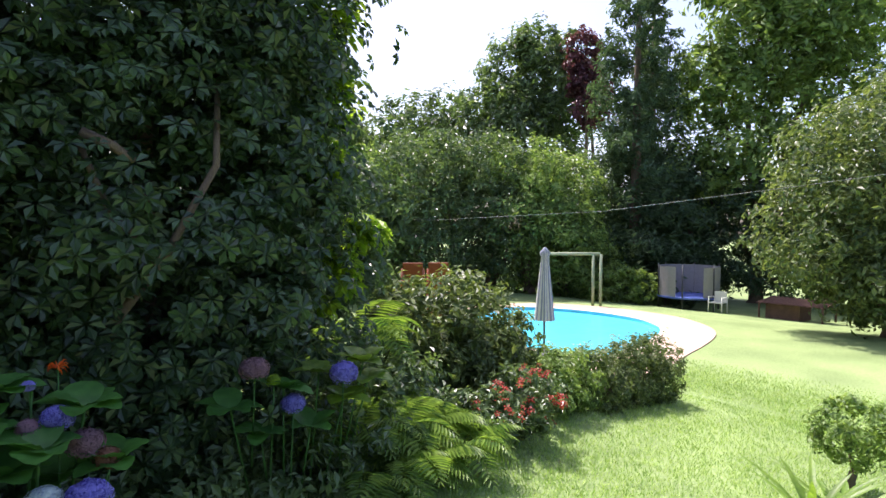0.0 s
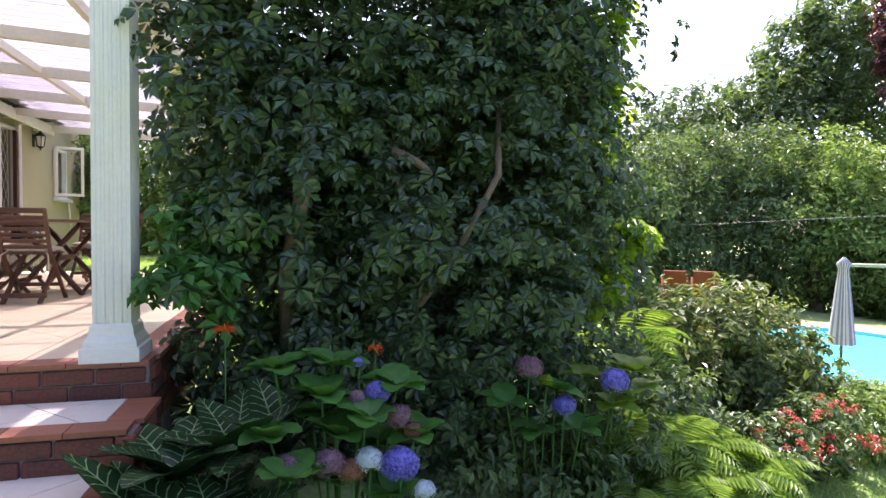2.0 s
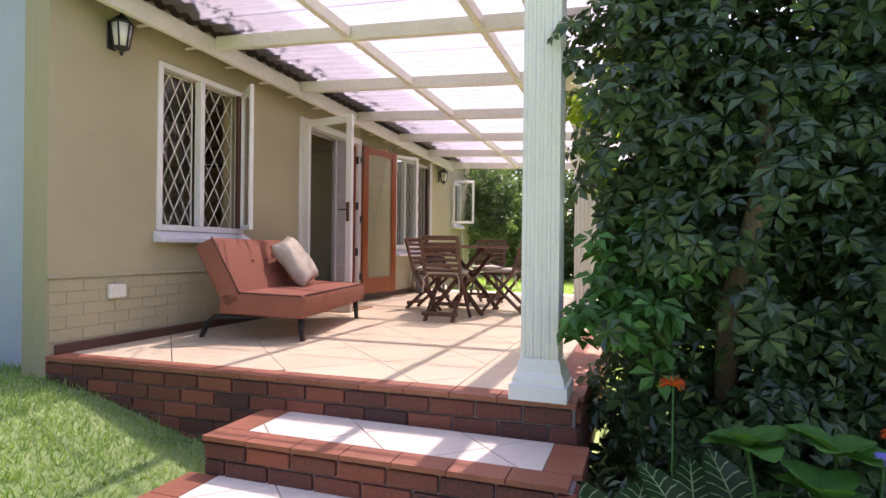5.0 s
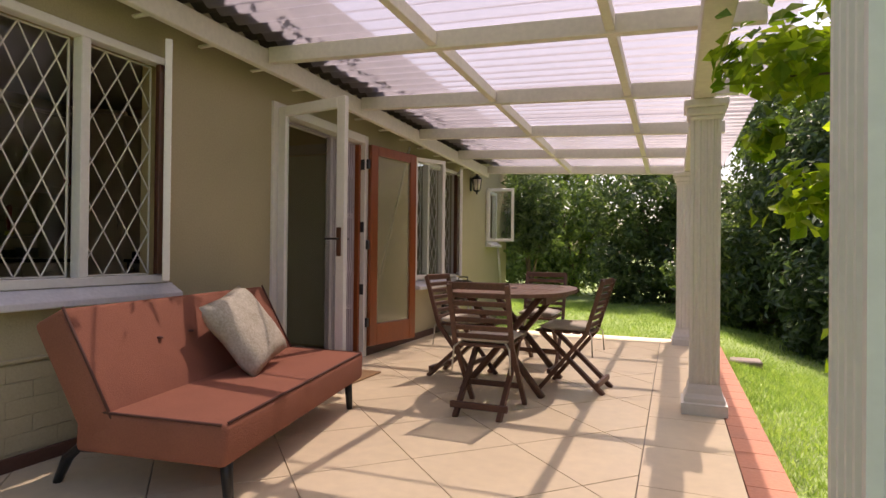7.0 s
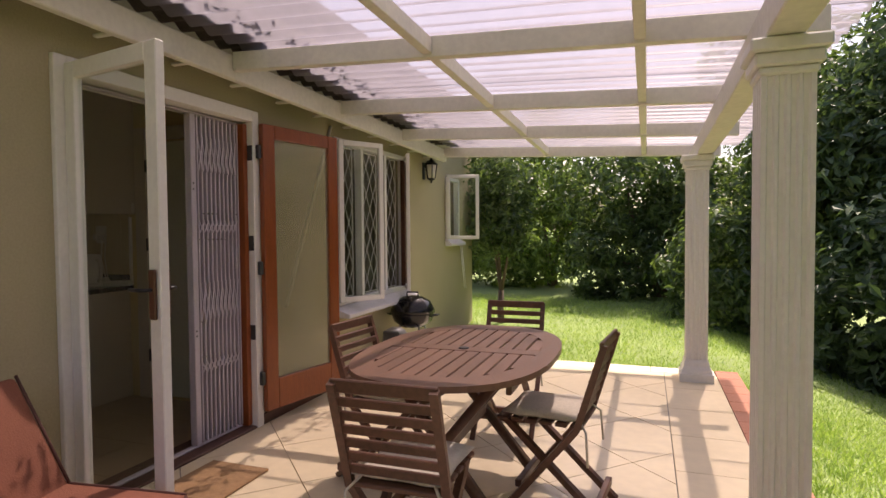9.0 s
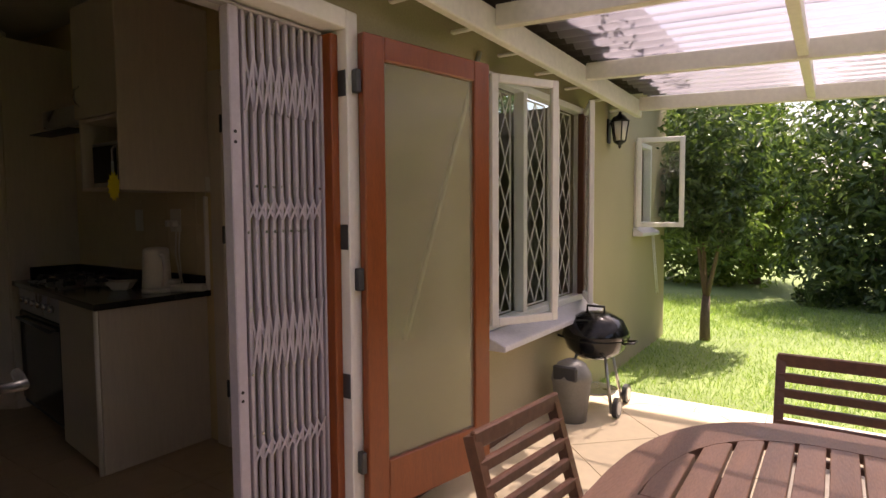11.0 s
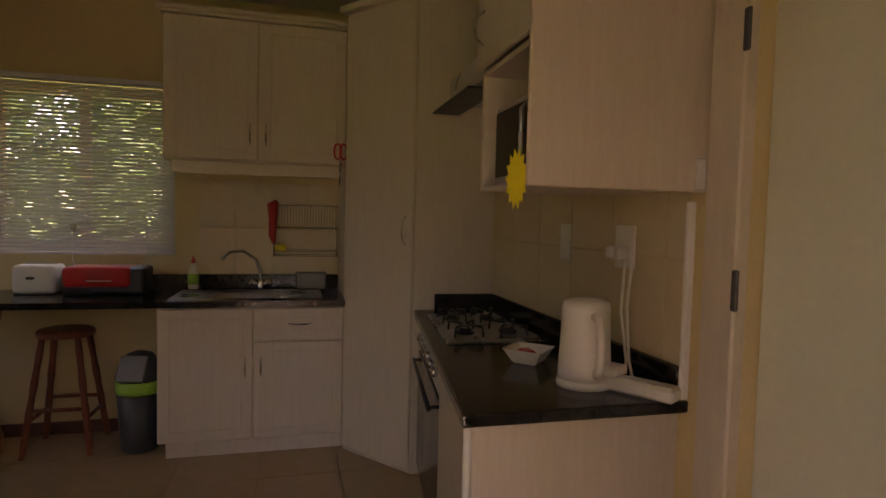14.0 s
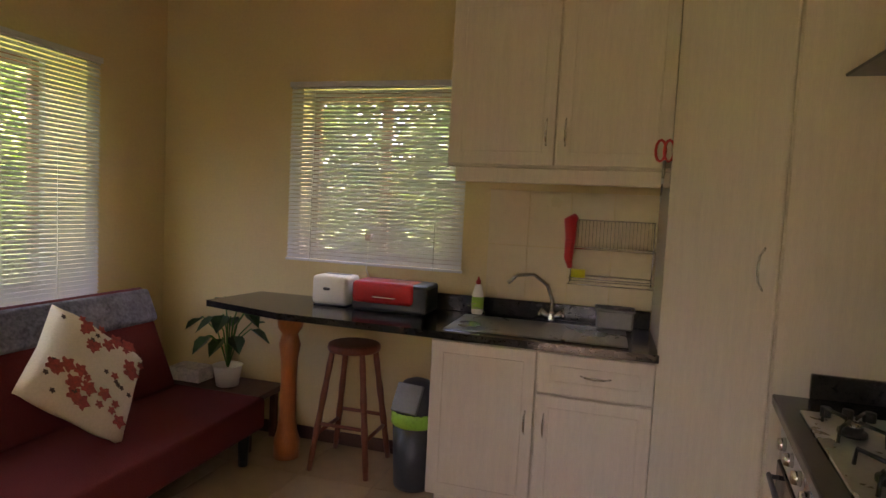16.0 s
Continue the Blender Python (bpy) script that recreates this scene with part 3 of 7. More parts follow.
while _y < 10.13:
    _b = min(SY1, _y + 0.24)
    tile_piece("edge_tile", [(-0.415, _y), (SX1 + 0.015, _y), (SX1 + 0.015, _b - 0.005), (-0.415, _b - 0.005)], -0.022, 0.002, M["terra"], veranda)
    _y = _b
# paler end row: the sunny strip at the veranda's end put into tile colour
_x = -3.49
while _x < -0.43:
    _b = min(-0.42, _x + 0.42)
    tile_piece("tile", [(_x, 9.956), (_b - 0.005, 9.956), (_b - 0.005, SY1), (_x, SY1)], -0.02, 0.0, M["inset"], veranda)
    _x = _b

_bricks = {}


def brick_row(parent, p0, p1, z, n, h=0.072, depth=0.05, offset=False, L=0.232):
    """Bricks in a course from p0 to p1 (xy), standing 8 mm proud of the mortar."""
    p0, p1 = Vector((*p0, 0)), Vector((*p1, 0))
    d = (p1 - p0)
    tot = d.length
    ang = math.degrees(math.atan2(d.y, d.x))
    s = -L / 2 if offset else 0.0
    rng = random.Random(int(z * 1000) + int(tot * 77))
    while s < tot - 0.02:
        a, b = max(0, s), min(tot, s + L - 0.011)
        if b - a > 0.03:
            key = (round(b - a, 3), h)
            if key not in _bricks:
                bm = bm_box((0, -depth, 0), (b - a, 0.0, h), 0.005)
                me = bpy.data.meshes.new("brick")
                bm.to_mesh(me)
                bm.free()
                _bricks[key] = me
            q = p0 + d.normalized() * a
            ob = link("brick", _bricks[key], M["brick"], parent)
            ob.matrix_basis = pose(q.x, q.y, z, 0, 0, ang) @ Matrix.Translation((0, 0.042 + rng.uniform(-.003, .003), 0))
        s += L


plinth_b = thing("veranda_plinth", -1.8, 3.6, -0.4, "dark brown face-brick edge of the veranda with pale mortar", "brick plinth", kind="structure")
for _k in range(6):
    _z = -0.024 - 0.083 * (_k + 1)
    brick_row(plinth_b, (-3.5, front_y(-3.5)), (SX1, front_y(SX1)), _z, 0, offset=_k % 2 == 1)
    if _k < 4:
        brick_row(plinth_b, (SX1, front_y(SX1) + 0.05), (SX1, SY1), _z, 0, offset=_k % 2 == 0)


def step(x0, x1, yf, yb, z, rows, name):
    st = thing(name, (x0 + x1) / 2, yf, z - 0.17, "brick step with terracotta nosing and pale tile tread", "step", "veranda steps")
    box("core", (x0 + 0.01, yf + 0.012, z - 0.35), (x1 - 0.01, yb, z - 0.024), M["mortar"], st, bev=0)
    x = x0 - 0.01
    while x < x1 - 0.02:
        b = min(x1 + 0.01, x + 0.24)
        tile_piece("nosing_tile", [(x, yf - 0.015), (b - 0.005, yf - 0.015), (b - 0.005, yf + 0.12), (x, yf + 0.12)], z - 0.022, z, M["terra"], st)
        x = b
    y = yf + 0.125
    while y < yb - 0.05:
        b = min(yb, y + 0.24)
        for xa, xb in ((x0 - 0.01, x0 + 0.14), (x1 - 0.14, x1 + 0.01)):
            tile_piece("edge_tile", [(xa, y), (xb, y), (xb, b - 0.004), (xa, b - 0.004)], z - 0.022, z, M["terra"], st)
        y = b
    diamond_tiles(x0 + 0.145, x1 - 0.145, lambda q: yf + 0.125, yb, 0.42, 0.006, z - 0.022, z - 0.001, M["inset"], st, ox=0.1, oy=0.05)
    for k in range(rows):
        zz = z - 0.024 - 0.078 * (k + 1)
        brick_row(st, (x0, yf), (x1, yf), zz, 0, 0.068, offset=k % 2 == 1)
        brick_row(st, (x0, yb), (x0, yf + 0.05), zz, 0, 0.068, offset=k % 2 == 0)
        brick_row(st, (x1, yf + 0.05), (x1, yb), zz, 0, 0.068, offset=k % 2 == 0)


step(-1.88, -0.19, 2.98, 3.45, -0.175, 3, "veranda_step")
step(-1.94, -0.17, 2.60, 2.99, -0.35, 3, "veranda_step")


# ---- pergola ----
def pillar(x, y, top):
    p = thing("veranda_pillar", x, y, 0, "white painted fluted square veranda pillar with moulded base", "pillar", "veranda pillars")
    bm = bmesh.new()
    prof = [(0.135, 0.0), (0.135, 0.07), (0.120, 0.075), (0.120, 0.10), (0.104, 0.13), (0.098, 0.17), (0.09, 0.19)]
    for (a, z0), (b, z1) in zip(prof, prof[1:]):
        v = [bm.verts.new((x + sx * r, y + sy * r, z)) for r, z in ((a, z0), (b, z1)) for sx, sy in ((-1, -1), (1, -1), (1, 1), (-1, 1))]
        for k in range(4):
            bm.faces.new((v[k], v[(k + 1) % 4], v[4 + (k + 1) % 4], v[4 + k]))
    bmesh.ops.remove_doubles(bm, verts=bm.verts[:], dist=0.0005)
    part("base", bm, M["white"], p)
    # shaft outline with four flutes a side
    r, n = 0.088, 4
    pts = []
    for side in range(4):
        ca, sa = math.cos(side * math.pi / 2), math.sin(side * math.pi / 2)
        w = 2 * r / (n + 0.6)
        row = [(-r, -r)]
        for k in range(n):
            c = -r + w * (k + 0.8)
            row += [(c - w * 0.36, -r), (c - w * 0.2, -r + 0.009), (c + w * 0.2, -r + 0.009), (c + w * 0.36, -r)]
        pts += [(x + px * ca - py * sa, y + px * sa + py * ca) for px, py in row]
    part("shaft", bm_prism(pts, 0.185, top - 0.12), M["white"], p)
    bm = bmesh.new()
    for z0, z1, q in ((top - 0.13, top - 0.10, 0.098), (top - 0.10, top - 0.05, 0.112), (top - 0.05, top, 0.130)):
        bm_box((x - q, y - q, z0), (x + q, y + q, z1), 0.008, bm=bm)
    part("capital", bm, M["white"], p)


for _x, _y, _t in ((-0.42, 3.60, 2.072), (-0.53, 6.81, 2.008), (-0.60, 9.79, 1.949)):
    pillar(_x, _y, _t)


def roof_z(x):
    return 2.27 - 0.045 * (x + 3.3)


pergola = thing("veranda_roof", -1.8, 7.0, 2.2, "white timber veranda roof frame with milky corrugated sheets", "veranda roof", kind="structure")
box("fascia", (-3.34, 3.35, 2.22), (-3.29, 10.92, 2.36), M["cream_beam"], pergola, bev=0.006)
box("outer_beam", (-0.61, 3.60, 2.002), (-0.48, 10.92, 2.144), M["cream_beam"], pergola, bev=0.006)
RAFT = [3.62, 4.66, 5.90, 7.15, 8.40, 9.62, 10.86]
for _y in RAFT[1:]:
    bm = bm_box((-3.288, _y - 0.028, -0.002), (-0.30, _y + 0.028, 0.105), 0.004)
    for v in bm.verts:
        v.co.z += roof_z(v.co.x)
    part("rafter", bm, M["cream_beam"], pergola)
for _x in (-2.07, -1.04):
    for a, b in zip(RAFT, RAFT[1:]):
        box("batten", (_x - 0.026, a + 0.03 if a > 3.7 else 3.6, roof_z(_x) + 0.012), (_x + 0.026, b - 0.03, roof_z(_x) + 0.095), M["cream_beam"], pergola)
for k in range(16):
    _y = 3.55 + k * 0.47
    box("tie", (-3.47, _y, 2.235), (-3.342, _y + 0.03, 2.25), M["cream_beam"], pergola)


def corrugated(name, x0, x1, y0, y1, zf, pitch, amp, material, parent, nx=2, ragged=0.0, seed=1, label=""):
    rng = random.Random(seed)
    per = 8
    n = int((y1 - y0) / pitch * per)
    v, f = [], []
    for i in range(n + 1):
        y = y0 + (y1 - y0) * i / n
        rag = ragged * noise.noise(Vector((y * 4, seed, 0))) + ragged * 0.7 * noise.noise(Vector((y * 15, seed, 3)))
        for j in range(nx + 1):
            x = x0 + (x1 + rag - x0) * j / nx
            v.append((x, y, zf(x) + amp * math.sin(2 * math.pi * (y - y0) / pitch)))
    for i in range(n):
        for j in range(nx):
            a = i * (nx + 1) + j
            f.append((a, a + 1, a + nx + 2, a + nx + 1))
    return from_arrays(name, v, f, material, parent, label, True)


for a in range(8):
    _y0 = 3.40 + a * 0.945
    corrugated("roof_sheet", -3.25, -0.12, _y0, _y0 + 0.975, lambda x, a=a: roof_z(x) + 0.135 + 0.003 * (a % 2), 0.14, 0.018, M["poly"], pergola, 6, label="milky translucent corrugated sheet")
# dark ragged strip laid above the sheets along the wall edge
corrugated("old_sheet", -3.45, -3.09, 3.35, 10.95, lambda x: roof_z(x) + 0.178, 0.15, 0.02, M["roofsheet"], pergola, 4, 0.10, 5, "dark ragged corrugated strip along the wall edge of the roof")
# dead leaves caught on the sheets
rng0 = np.random.default_rng(4)
_p = np.stack([-3.0 + np.abs(rng0.normal(0, 0.09, 500)), rng0.uniform(3.5, 10.8, 500), np.full(500, 2.475)], 1)
_lv, _lf = leaf_mesh(_p, np.tile([0, 0, 1.0], (500, 1)) + rng0.normal(size=(500, 3)) * 0.2, 0.06, rng0)
tagged(from_arrays("fallen_leaves", _lv.tolist(), _lf.tolist(), M["deadleaf"]), "dark dead leaves caught on the roof sheets", "leaves", kind="stuff")
# the whole roof falls slightly towards the garden end
for _ob in list(pergola.children) + [bpy.data.objects["fallen_leaves"]]:
    for _vt in _ob.data.vertices:
        _vt.co.z -= 0.02 * (_vt.co.y - 7.15)


# ---- windows and doors on the veranda ----
def frame_rect(bm, x0, x1, y0, y1, z0, z1, w):
    bm_box((x0, y0, z0), (x1, y0 + w, z1), 0.004, bm=bm)
    bm_box((x0, y1 - w, z0), (x1, y1, z1), 0.004, bm=bm)
    bm_box((x0, y0 + w, z0), (x1, y1 - w, z0 + w), 0.004, bm=bm)
    bm_box((x0, y0 + w, z1 - w), (x1, y1 - w, z1), 0.004, bm=bm)
    return bm


def leaf_frame(name, hinge, ang, width, z0, z1, material, parent, w=0.045, thick=0.035, glass=None, glabel=""):
    """A hinged framed leaf: from hinge (x, y), reaching out along ang degrees (0 = +x)."""
    bm = frame_rect(bmesh.new(), -thick / 2, thick / 2, 0, width, z0, z1, w)
    m = pose(hinge[0], hinge[1], 0, 0, 0, ang - 90)
    bmesh.ops.transform(bm, matrix=m, verts=bm.verts)
    ob = part(name, bm, material, parent)
    if glass:
        g = box("pane", (-0.003, w * 0.9, z0 + w * 0.9), (0.003, width - w * 0.9, z1 - w * 0.9), glass, ob, bev=0, m=m)
        g.visible_shadow = False
    return ob


def lattice(y0, y1, z0, z1, x, material, parent, nx=3, nz=5):
    bm = bmesh.new()
    dy, dz = (y1 - y0) / nx, (z1 - z0) / nz
    for s in (1, -1):
        for k in range(-nz, nx + nz + 1):
            a = [(y0 + k * dy, z0 if s > 0 else z1), (y0 + (k + nz) * dy, z1 if s > 0 else z0)]
            (ya, za), (yb, zb) = a
            t0 = max(0, (y0 - ya) / (yb - ya))
            t1 = min(1, (y1 - ya) / (yb - ya))
            if t1 - t0 > 0.01:
                p, q = [(x, ya + (yb - ya) * t, za + (zb - za) * t) for t in (t0, t1)]
                bm_tube([p, q], 0.0045, 5, bm)
    for p, q in (((y0, z0), (y0, z1)), ((y1, z0), (y1, z1)), ((y0, z0), (y1, z0)), ((y0, z1), (y1, z1))):
        bm_tube([(x, *p), (x, *q)], 0.006, 5, bm)
    return part("burglar_bars", bm, material, parent, "white diamond lattice burglar bars")


def window(name, hole, x, mull, sill_out, label, lat=True):
    y0, y1, z0, z1 = hole
    w = thing(name, x, (y0 + y1) / 2, z0, label, "window", kind="structure")
    bm = frame_rect(bmesh.new(), x - 0.055, x + 0.02, y0 + 0.001, y1 - 0.001, z0 + 0.001, z1 - 0.001, 0.045)
    for my in mull:
        bm_box((x - 0.05, my - 0.025, z0 + 0.046), (x + 0.018, my + 0.025, z1 - 0.046), 0.004, bm=bm)
    part("window_frame", bm, M["white"], w)
    bm = bm_box((x + 0.002, y0 - 0.03, z0 - 0.09), (x + sill_out, y1 + 0.03, z0 - 0.002), 0.006)
    for v in bm.verts:
        if v.co.x > x + sill_out * 0.5 and v.co.z > z0 - 0.05:
            v.co.z -= 0.05
    part("window_sill", bm, M["sill"], w)
    edges = [y0 + 0.04, *mull, y1 - 0.04]
    if lat:
        for a, b in zip(edges, edges[1:]):
            lattice(a + 0.03, b - 0.03, z0 + 0.05, z1 - 0.05, x - 0.075, M["bars"], w, max(2, round((b - a) / 0.15)), 5)
    return w, edges


wA, eA = window("window_1", WIN_A, WX, [4.72], 0.10, "white framed window with diamond bars and an open casement")
_g = box("pane", (WX - 0.104, eA[0], WIN_A[2] + 0.04), (WX - 0.098, eA[1], WIN_A[3] - 0.04), M["glass"], wA, bev=0)
_g.visible_shadow = False
leaf_frame("casement", (WX + 0.02, 5.22), -42, 0.46, WIN_A[2] + 0.03, WIN_A[3] - 0.03, M["white"], wA, glass=M["glass"])
box("inner_frame", (WX + 0.0, 5.15, WIN_A[2] + 0.05), (WX + 0.035, 5.20, WIN_A[3] - 0.05), M["dark_wood"], wA, "dark brown inner frame")
wB, eB = window("window_2", WIN_B, WX, [9.10, 9.60], 0.16, "white framed window with two open casements and diamond bars")
_g = box("pane", (WX - 0.104, eB[1], WIN_B[2] + 0.04), (WX - 0.098, eB[2], WIN_B[3] - 0.04), M["glass"], wB, bev=0)
_g.visible_shadow = False
leaf_frame("casement", (WX + 0.03, 8.64), 62, 0.46, WIN_B[2] + 0.03, WIN_B[3] - 0.02, M["white"], wB, glass=M["glass"])
_c = leaf_frame("casement", (WX + 0.03, 10.07), -63, 0.42, WIN_B[2] + 0.03, WIN_B[3] - 0.02, M["white"], wB, glass=M["glass"])
box("inner_frame", (WX + 0.0, 10.0, WIN_B[2] + 0.05), (WX + 0.05, 10.05, WIN_B[3] - 0.05), M["dark_wood"], wB, "dark brown inner frame")
wC, eC = window("window_3", WIN_C, WX, [], 0.10, "small white framed window with its casement standing open", lat=False)
leaf_frame("casement", (WX + 0.03, 11.43), 17, 0.42, WIN_C[2] + 0.0, WIN_C[3] + 0.02, M["white"], wC, glass=M["glass"])
for k, y in enumerate((12.02, 12.08)):
    tube("stay_rod", [(-3.46, y - 0.05, 1.10), (-3.42, y, 0.5)], 0.006, M["white"], wC)

door = thing("door_1", WX, 6.85, 0, "double veranda door standing open, white frame and varnished wooden leaf", "door", kind="structure")
bm = bmesh.new()
y0, y1, z1 = DOOR[0], DOOR[1], DOOR[3]
for a, b, c, d in ((y0 + 0.001, y0 + 0.065, 0.0, z1 - 0.001), (y1 - 0.065, y1 - 0.001, 0.0, z1 - 0.001), (y0 + 0.065, y1 - 0.065, z1 - 0.075, z1 - 0.001)):
    bm_box((WX - 0.21, a, c), (WX + 0.025, b, d), 0.004, bm=bm)
part("door_frame", bm, M["white"], door)
box("threshold", (WX - 0.22, y0 + 0.066, 0.0), (WX + 0.02, y1 - 0.066, 0.018), M["skirt"], door, "worn dark threshold")
_l = leaf_frame("door_leaf", (WX + 0.03, 6.245), -10, 0.66, 0.03, 2.09, M["white"], door, w=0.075, thick=0.04, glass=M["dglass"])
_l["label"] = "white framed glass door leaf standing open"
_m = pose(WX + 0.03, 6.245, 0, 0, 0, -100)
for s in (-1, 1):
    h = part("door_handle", bm_box((s * 0.03 - 0.006, 0.603, 0.98), (s * 0.03 + 0.006, 0.643, 1.18), 0.006, _m), M["dark_wood"], _l, "dark bronze handle plate")
    part("lever", bm_tube([_m @ Vector((s * 0.035, 0.623, 1.10)), _m @ Vector((s * 0.07, 0.623, 1.10)), _m @ Vector((s * 0.075, 0.54, 1.10))], 0.008), M["black"], _l, smooth=True)
bm = bmesh.new()
_w, _wd, _t = 0.105, 0.74, 0.042
bm_box((-_t / 2, 0, 0.10), (_t / 2, _w, 2.05), 0.005, bm=bm)
bm_box((-_t / 2, _wd - _w, 0.10), (_t / 2, _wd, 2.05), 0.005, bm=bm)
bm_box((-_t / 2, _w, 0.10), (_t / 2, _wd - _w, 0.31), 0.005, bm=bm)
bm_box((-_t / 2, _w, 1.955), (_t / 2, _wd - _w, 2.05), 0.005, bm=bm)
_m = pose(WX + 0.05, 7.585, 0, 0, 0, -11.5)
bmesh.ops.transform(bm, matrix=_m, verts=bm.verts)
_l = part("door_leaf", bm, M["door_wood"], door, "varnished reddish wooden door leaf with frosted glass folded back")
box("frosted_pane", (-0.006, _w - 0.01, 0.30), (0.006, _wd - _w + 0.01, 1.965), M["frost"], _l, m=_m, bev=0)
for z in (0.33, 1.08, 1.86):
    box("hinge", (-0.022, -0.03, z - 0.045), (0.012, -0.004, z + 0.045), M["darkplastic"], _l, m=_m, bev=0.004)
for z in (0.6, 1.2, 1.8):
    box("hinge", (WX - 0.02, y1 - 0.072, z), (WX + 0.02, y1 - 0.066, z + 0.1), M["darkplastic"], door)
box("wood_jamb", (WX - 0.16, y1 - 0.105, 0.02), (WX - 0.02, y1 - 0.066, 2.04), M["door_wood"], door, "varnished wooden jamb")

ROD0, ROD1 = (WX + 0.013, 7.892, 0.771), (WX + 0.013, 8.559, 2.195)
rod = thing("leaning_rod", ROD0[0], ROD0[1], ROD0[2], "thin white rod leaning behind the frosted door leaf", "rod")
tube("shaft", [ROD0, ROD1], 0.0125, M["white"], rod)

# folding security gate, pushed together
gate = thing("security_gate", WX - 0.085, 7.25, 0, "folded lilac-white steel trellis security gate in the doorway", "security gate")
GY0, GY1, GX = 7.07, 7.478, WX - 0.085
box("lock_stile", (GX - 0.025, GY0, 0.034), (GX + 0.025, GY0 + 0.042, 2.034), M["gate"], gate, "flat lock stile with keyholes")
for z in (1.62, 1.585, 0.73, 0.70):
    part("keyhole", bm_tube([(GX + 0.024, GY0 + 0.016, z), (GX + 0.027, GY0 + 0.016, z)], 0.006), M["black"], gate)
_n = 10
_d = (GY1 - GY0 - 0.075) / (_n - 1)
for k in range(_n):
    y = GY0 + 0.062 + k * _d
    # a narrow front bar with a wider channel set back behind it
    bm = bm_box((GX + 0.004, y - 0.006, 0.036), (GX + 0.020, y + 0.006, 2.032), 0.002)
    bm_box((GX - 0.020, y + 0.008, 0.036), (GX - 0.004, y + 0.030, 2.032), 0.002, bm=bm)
    part("upright", bm, M["gate"], gate)
    for z in (0.56, 0.78, 1.01, 1.28, 1.44, 1.70, 1.90):
        part("rivet", bm_tube([(GX + 0.019, y, z), (GX + 0.0235, y, z)], 0.0055, 6), M["steel"], gate)
    if k < _n - 1:
        for zc, hh in ((0.50, 0.03), (0.90, 0.11), (1.36, 0.035), (1.80, 0.10)):
            bm = bmesh.new()
            for q in (1, -1):
                ln = math.hypot(_d, 2 * hh)
                m = pose(GX + 0.0225 + 0.003 * q, y + _d / 2, zc, math.degrees(math.atan2(2 * hh, _d)) * q)
                bm_box((-0.0012, -ln / 2 - 0.004, -0.005), (0.0012, ln / 2 + 0.004, 0.005), 0.0008, m, bm)
            part("trellis_bar", bm, M["gate"], gate)
for z in (0.02, 2.035):
    box("track", (GX - 0.02, 6.24, z), (GX + 0.02, 7.49, z + 0.012), M["gate"], gate)
box("end_stile", (GX - 0.02, GY1 + 0.008, 0.034), (GX + 0.02, GY1 + 0.02, 2.034), M["gate"], gate)


# ---- veranda furniture ----
couch = thing("sofa_bed", -2.95, 5.25, 0, "rust-brown fabric click-clack sofa bed on the veranda", "sofa")
CY0, CY1 = 4.22, 5.86


def pad(name, m, w, d, h, material, parent, label=""):
    bm = bm_box((-w / 2, -d / 2, -h / 2), (w / 2, d / 2, h / 2), 0.025, seg=3)
    bmesh.ops.transform(bm, matrix=m, verts=bm.verts)
    return part(name, bm, material, parent, label, True)


_seat = pad("seat", pose(-2.81, (CY0 + CY1) / 2, 0.275, 0, 2, 0), 0.66, CY1 - CY0, 0.17, M["couch"], couch)
_back = pad("backrest", pose(-3.15, (CY0 + CY1) / 2, 0.50, 0, 62, 0), 0.54, CY1 - CY0, 0.16, M["couch"], couch)
for x in (-3.13, -2.485):
    z = 0.362 - 0.035 * (x + 2.81)
    tube("piping", [(x, CY0 + 0.03, z), (x, CY1 - 0.03, z)], 0.006, M["seam"], _seat)
for y in (CY0 + 0.006, CY1 - 0.006):
    tube("piping", [(-3.12, y, 0.368), (-2.50, y, 0.346)], 0.006, M["seam"], _seat)
    _m = pose(-3.15, y, 0.50, 0, 62, 0)
    tube("piping", [_m @ Vector((-0.27, 0, 0.08)), _m @ Vector((0.27, 0, 0.08))], 0.006, M["seam"], _back)
_m = pose(-3.15, 5.04, 0.50, 0, 62, 0)
for y in (-0.36, -0.12, 0.12, 0.36):
    p = _m @ Vector((-0.06, y, 0.083))
    part("button", bm_lathe([(0.001, -0.004), (0.016, -0.002), (0.012, 0.006), (0.001, 0.008)], 10, p.x, p.y, p.z), M["seam"], _back, smooth=True)
for x, y in ((-2.55, CY0 + 0.12), (-2.55, CY1 - 0.10)):
    tube("leg", [(x, y, 0.20), (x + 0.015, y, 0)], [0.028, 0.020], M["black"], couch)
for y in (CY0 + 0.16, CY1 - 0.16):
    tube("rear_leg", [(-2.9, y, 0.17), (-3.26, y, 0.16), (-3.32, y, 0.11), (-3.37, y, 0.0)], [0.02, 0.022, 0.024, 0.018], M["black"], couch)
# the sofa stands at an angle to the wall
couch.matrix_basis = pose(-2.66, 5.915, 0, 0, 0, 11.5) @ Matrix.Translation((2.55, -5.76, 0)) @ couch.matrix_basis
bm = bm_cushion(0.46, 0.46, 0.15, seed=3)
bmesh.ops.transform(bm, matrix=pose(-2.90, 5.24, 0.58, 0, 55, 8) @ pose(0, 0, 0, 0, 0, 14), verts=bm.verts)
tagged(part("cushion", bm, M["cushion"], smooth=True), "beige patterned square cushion leaning on the sofa bed", "cushion")


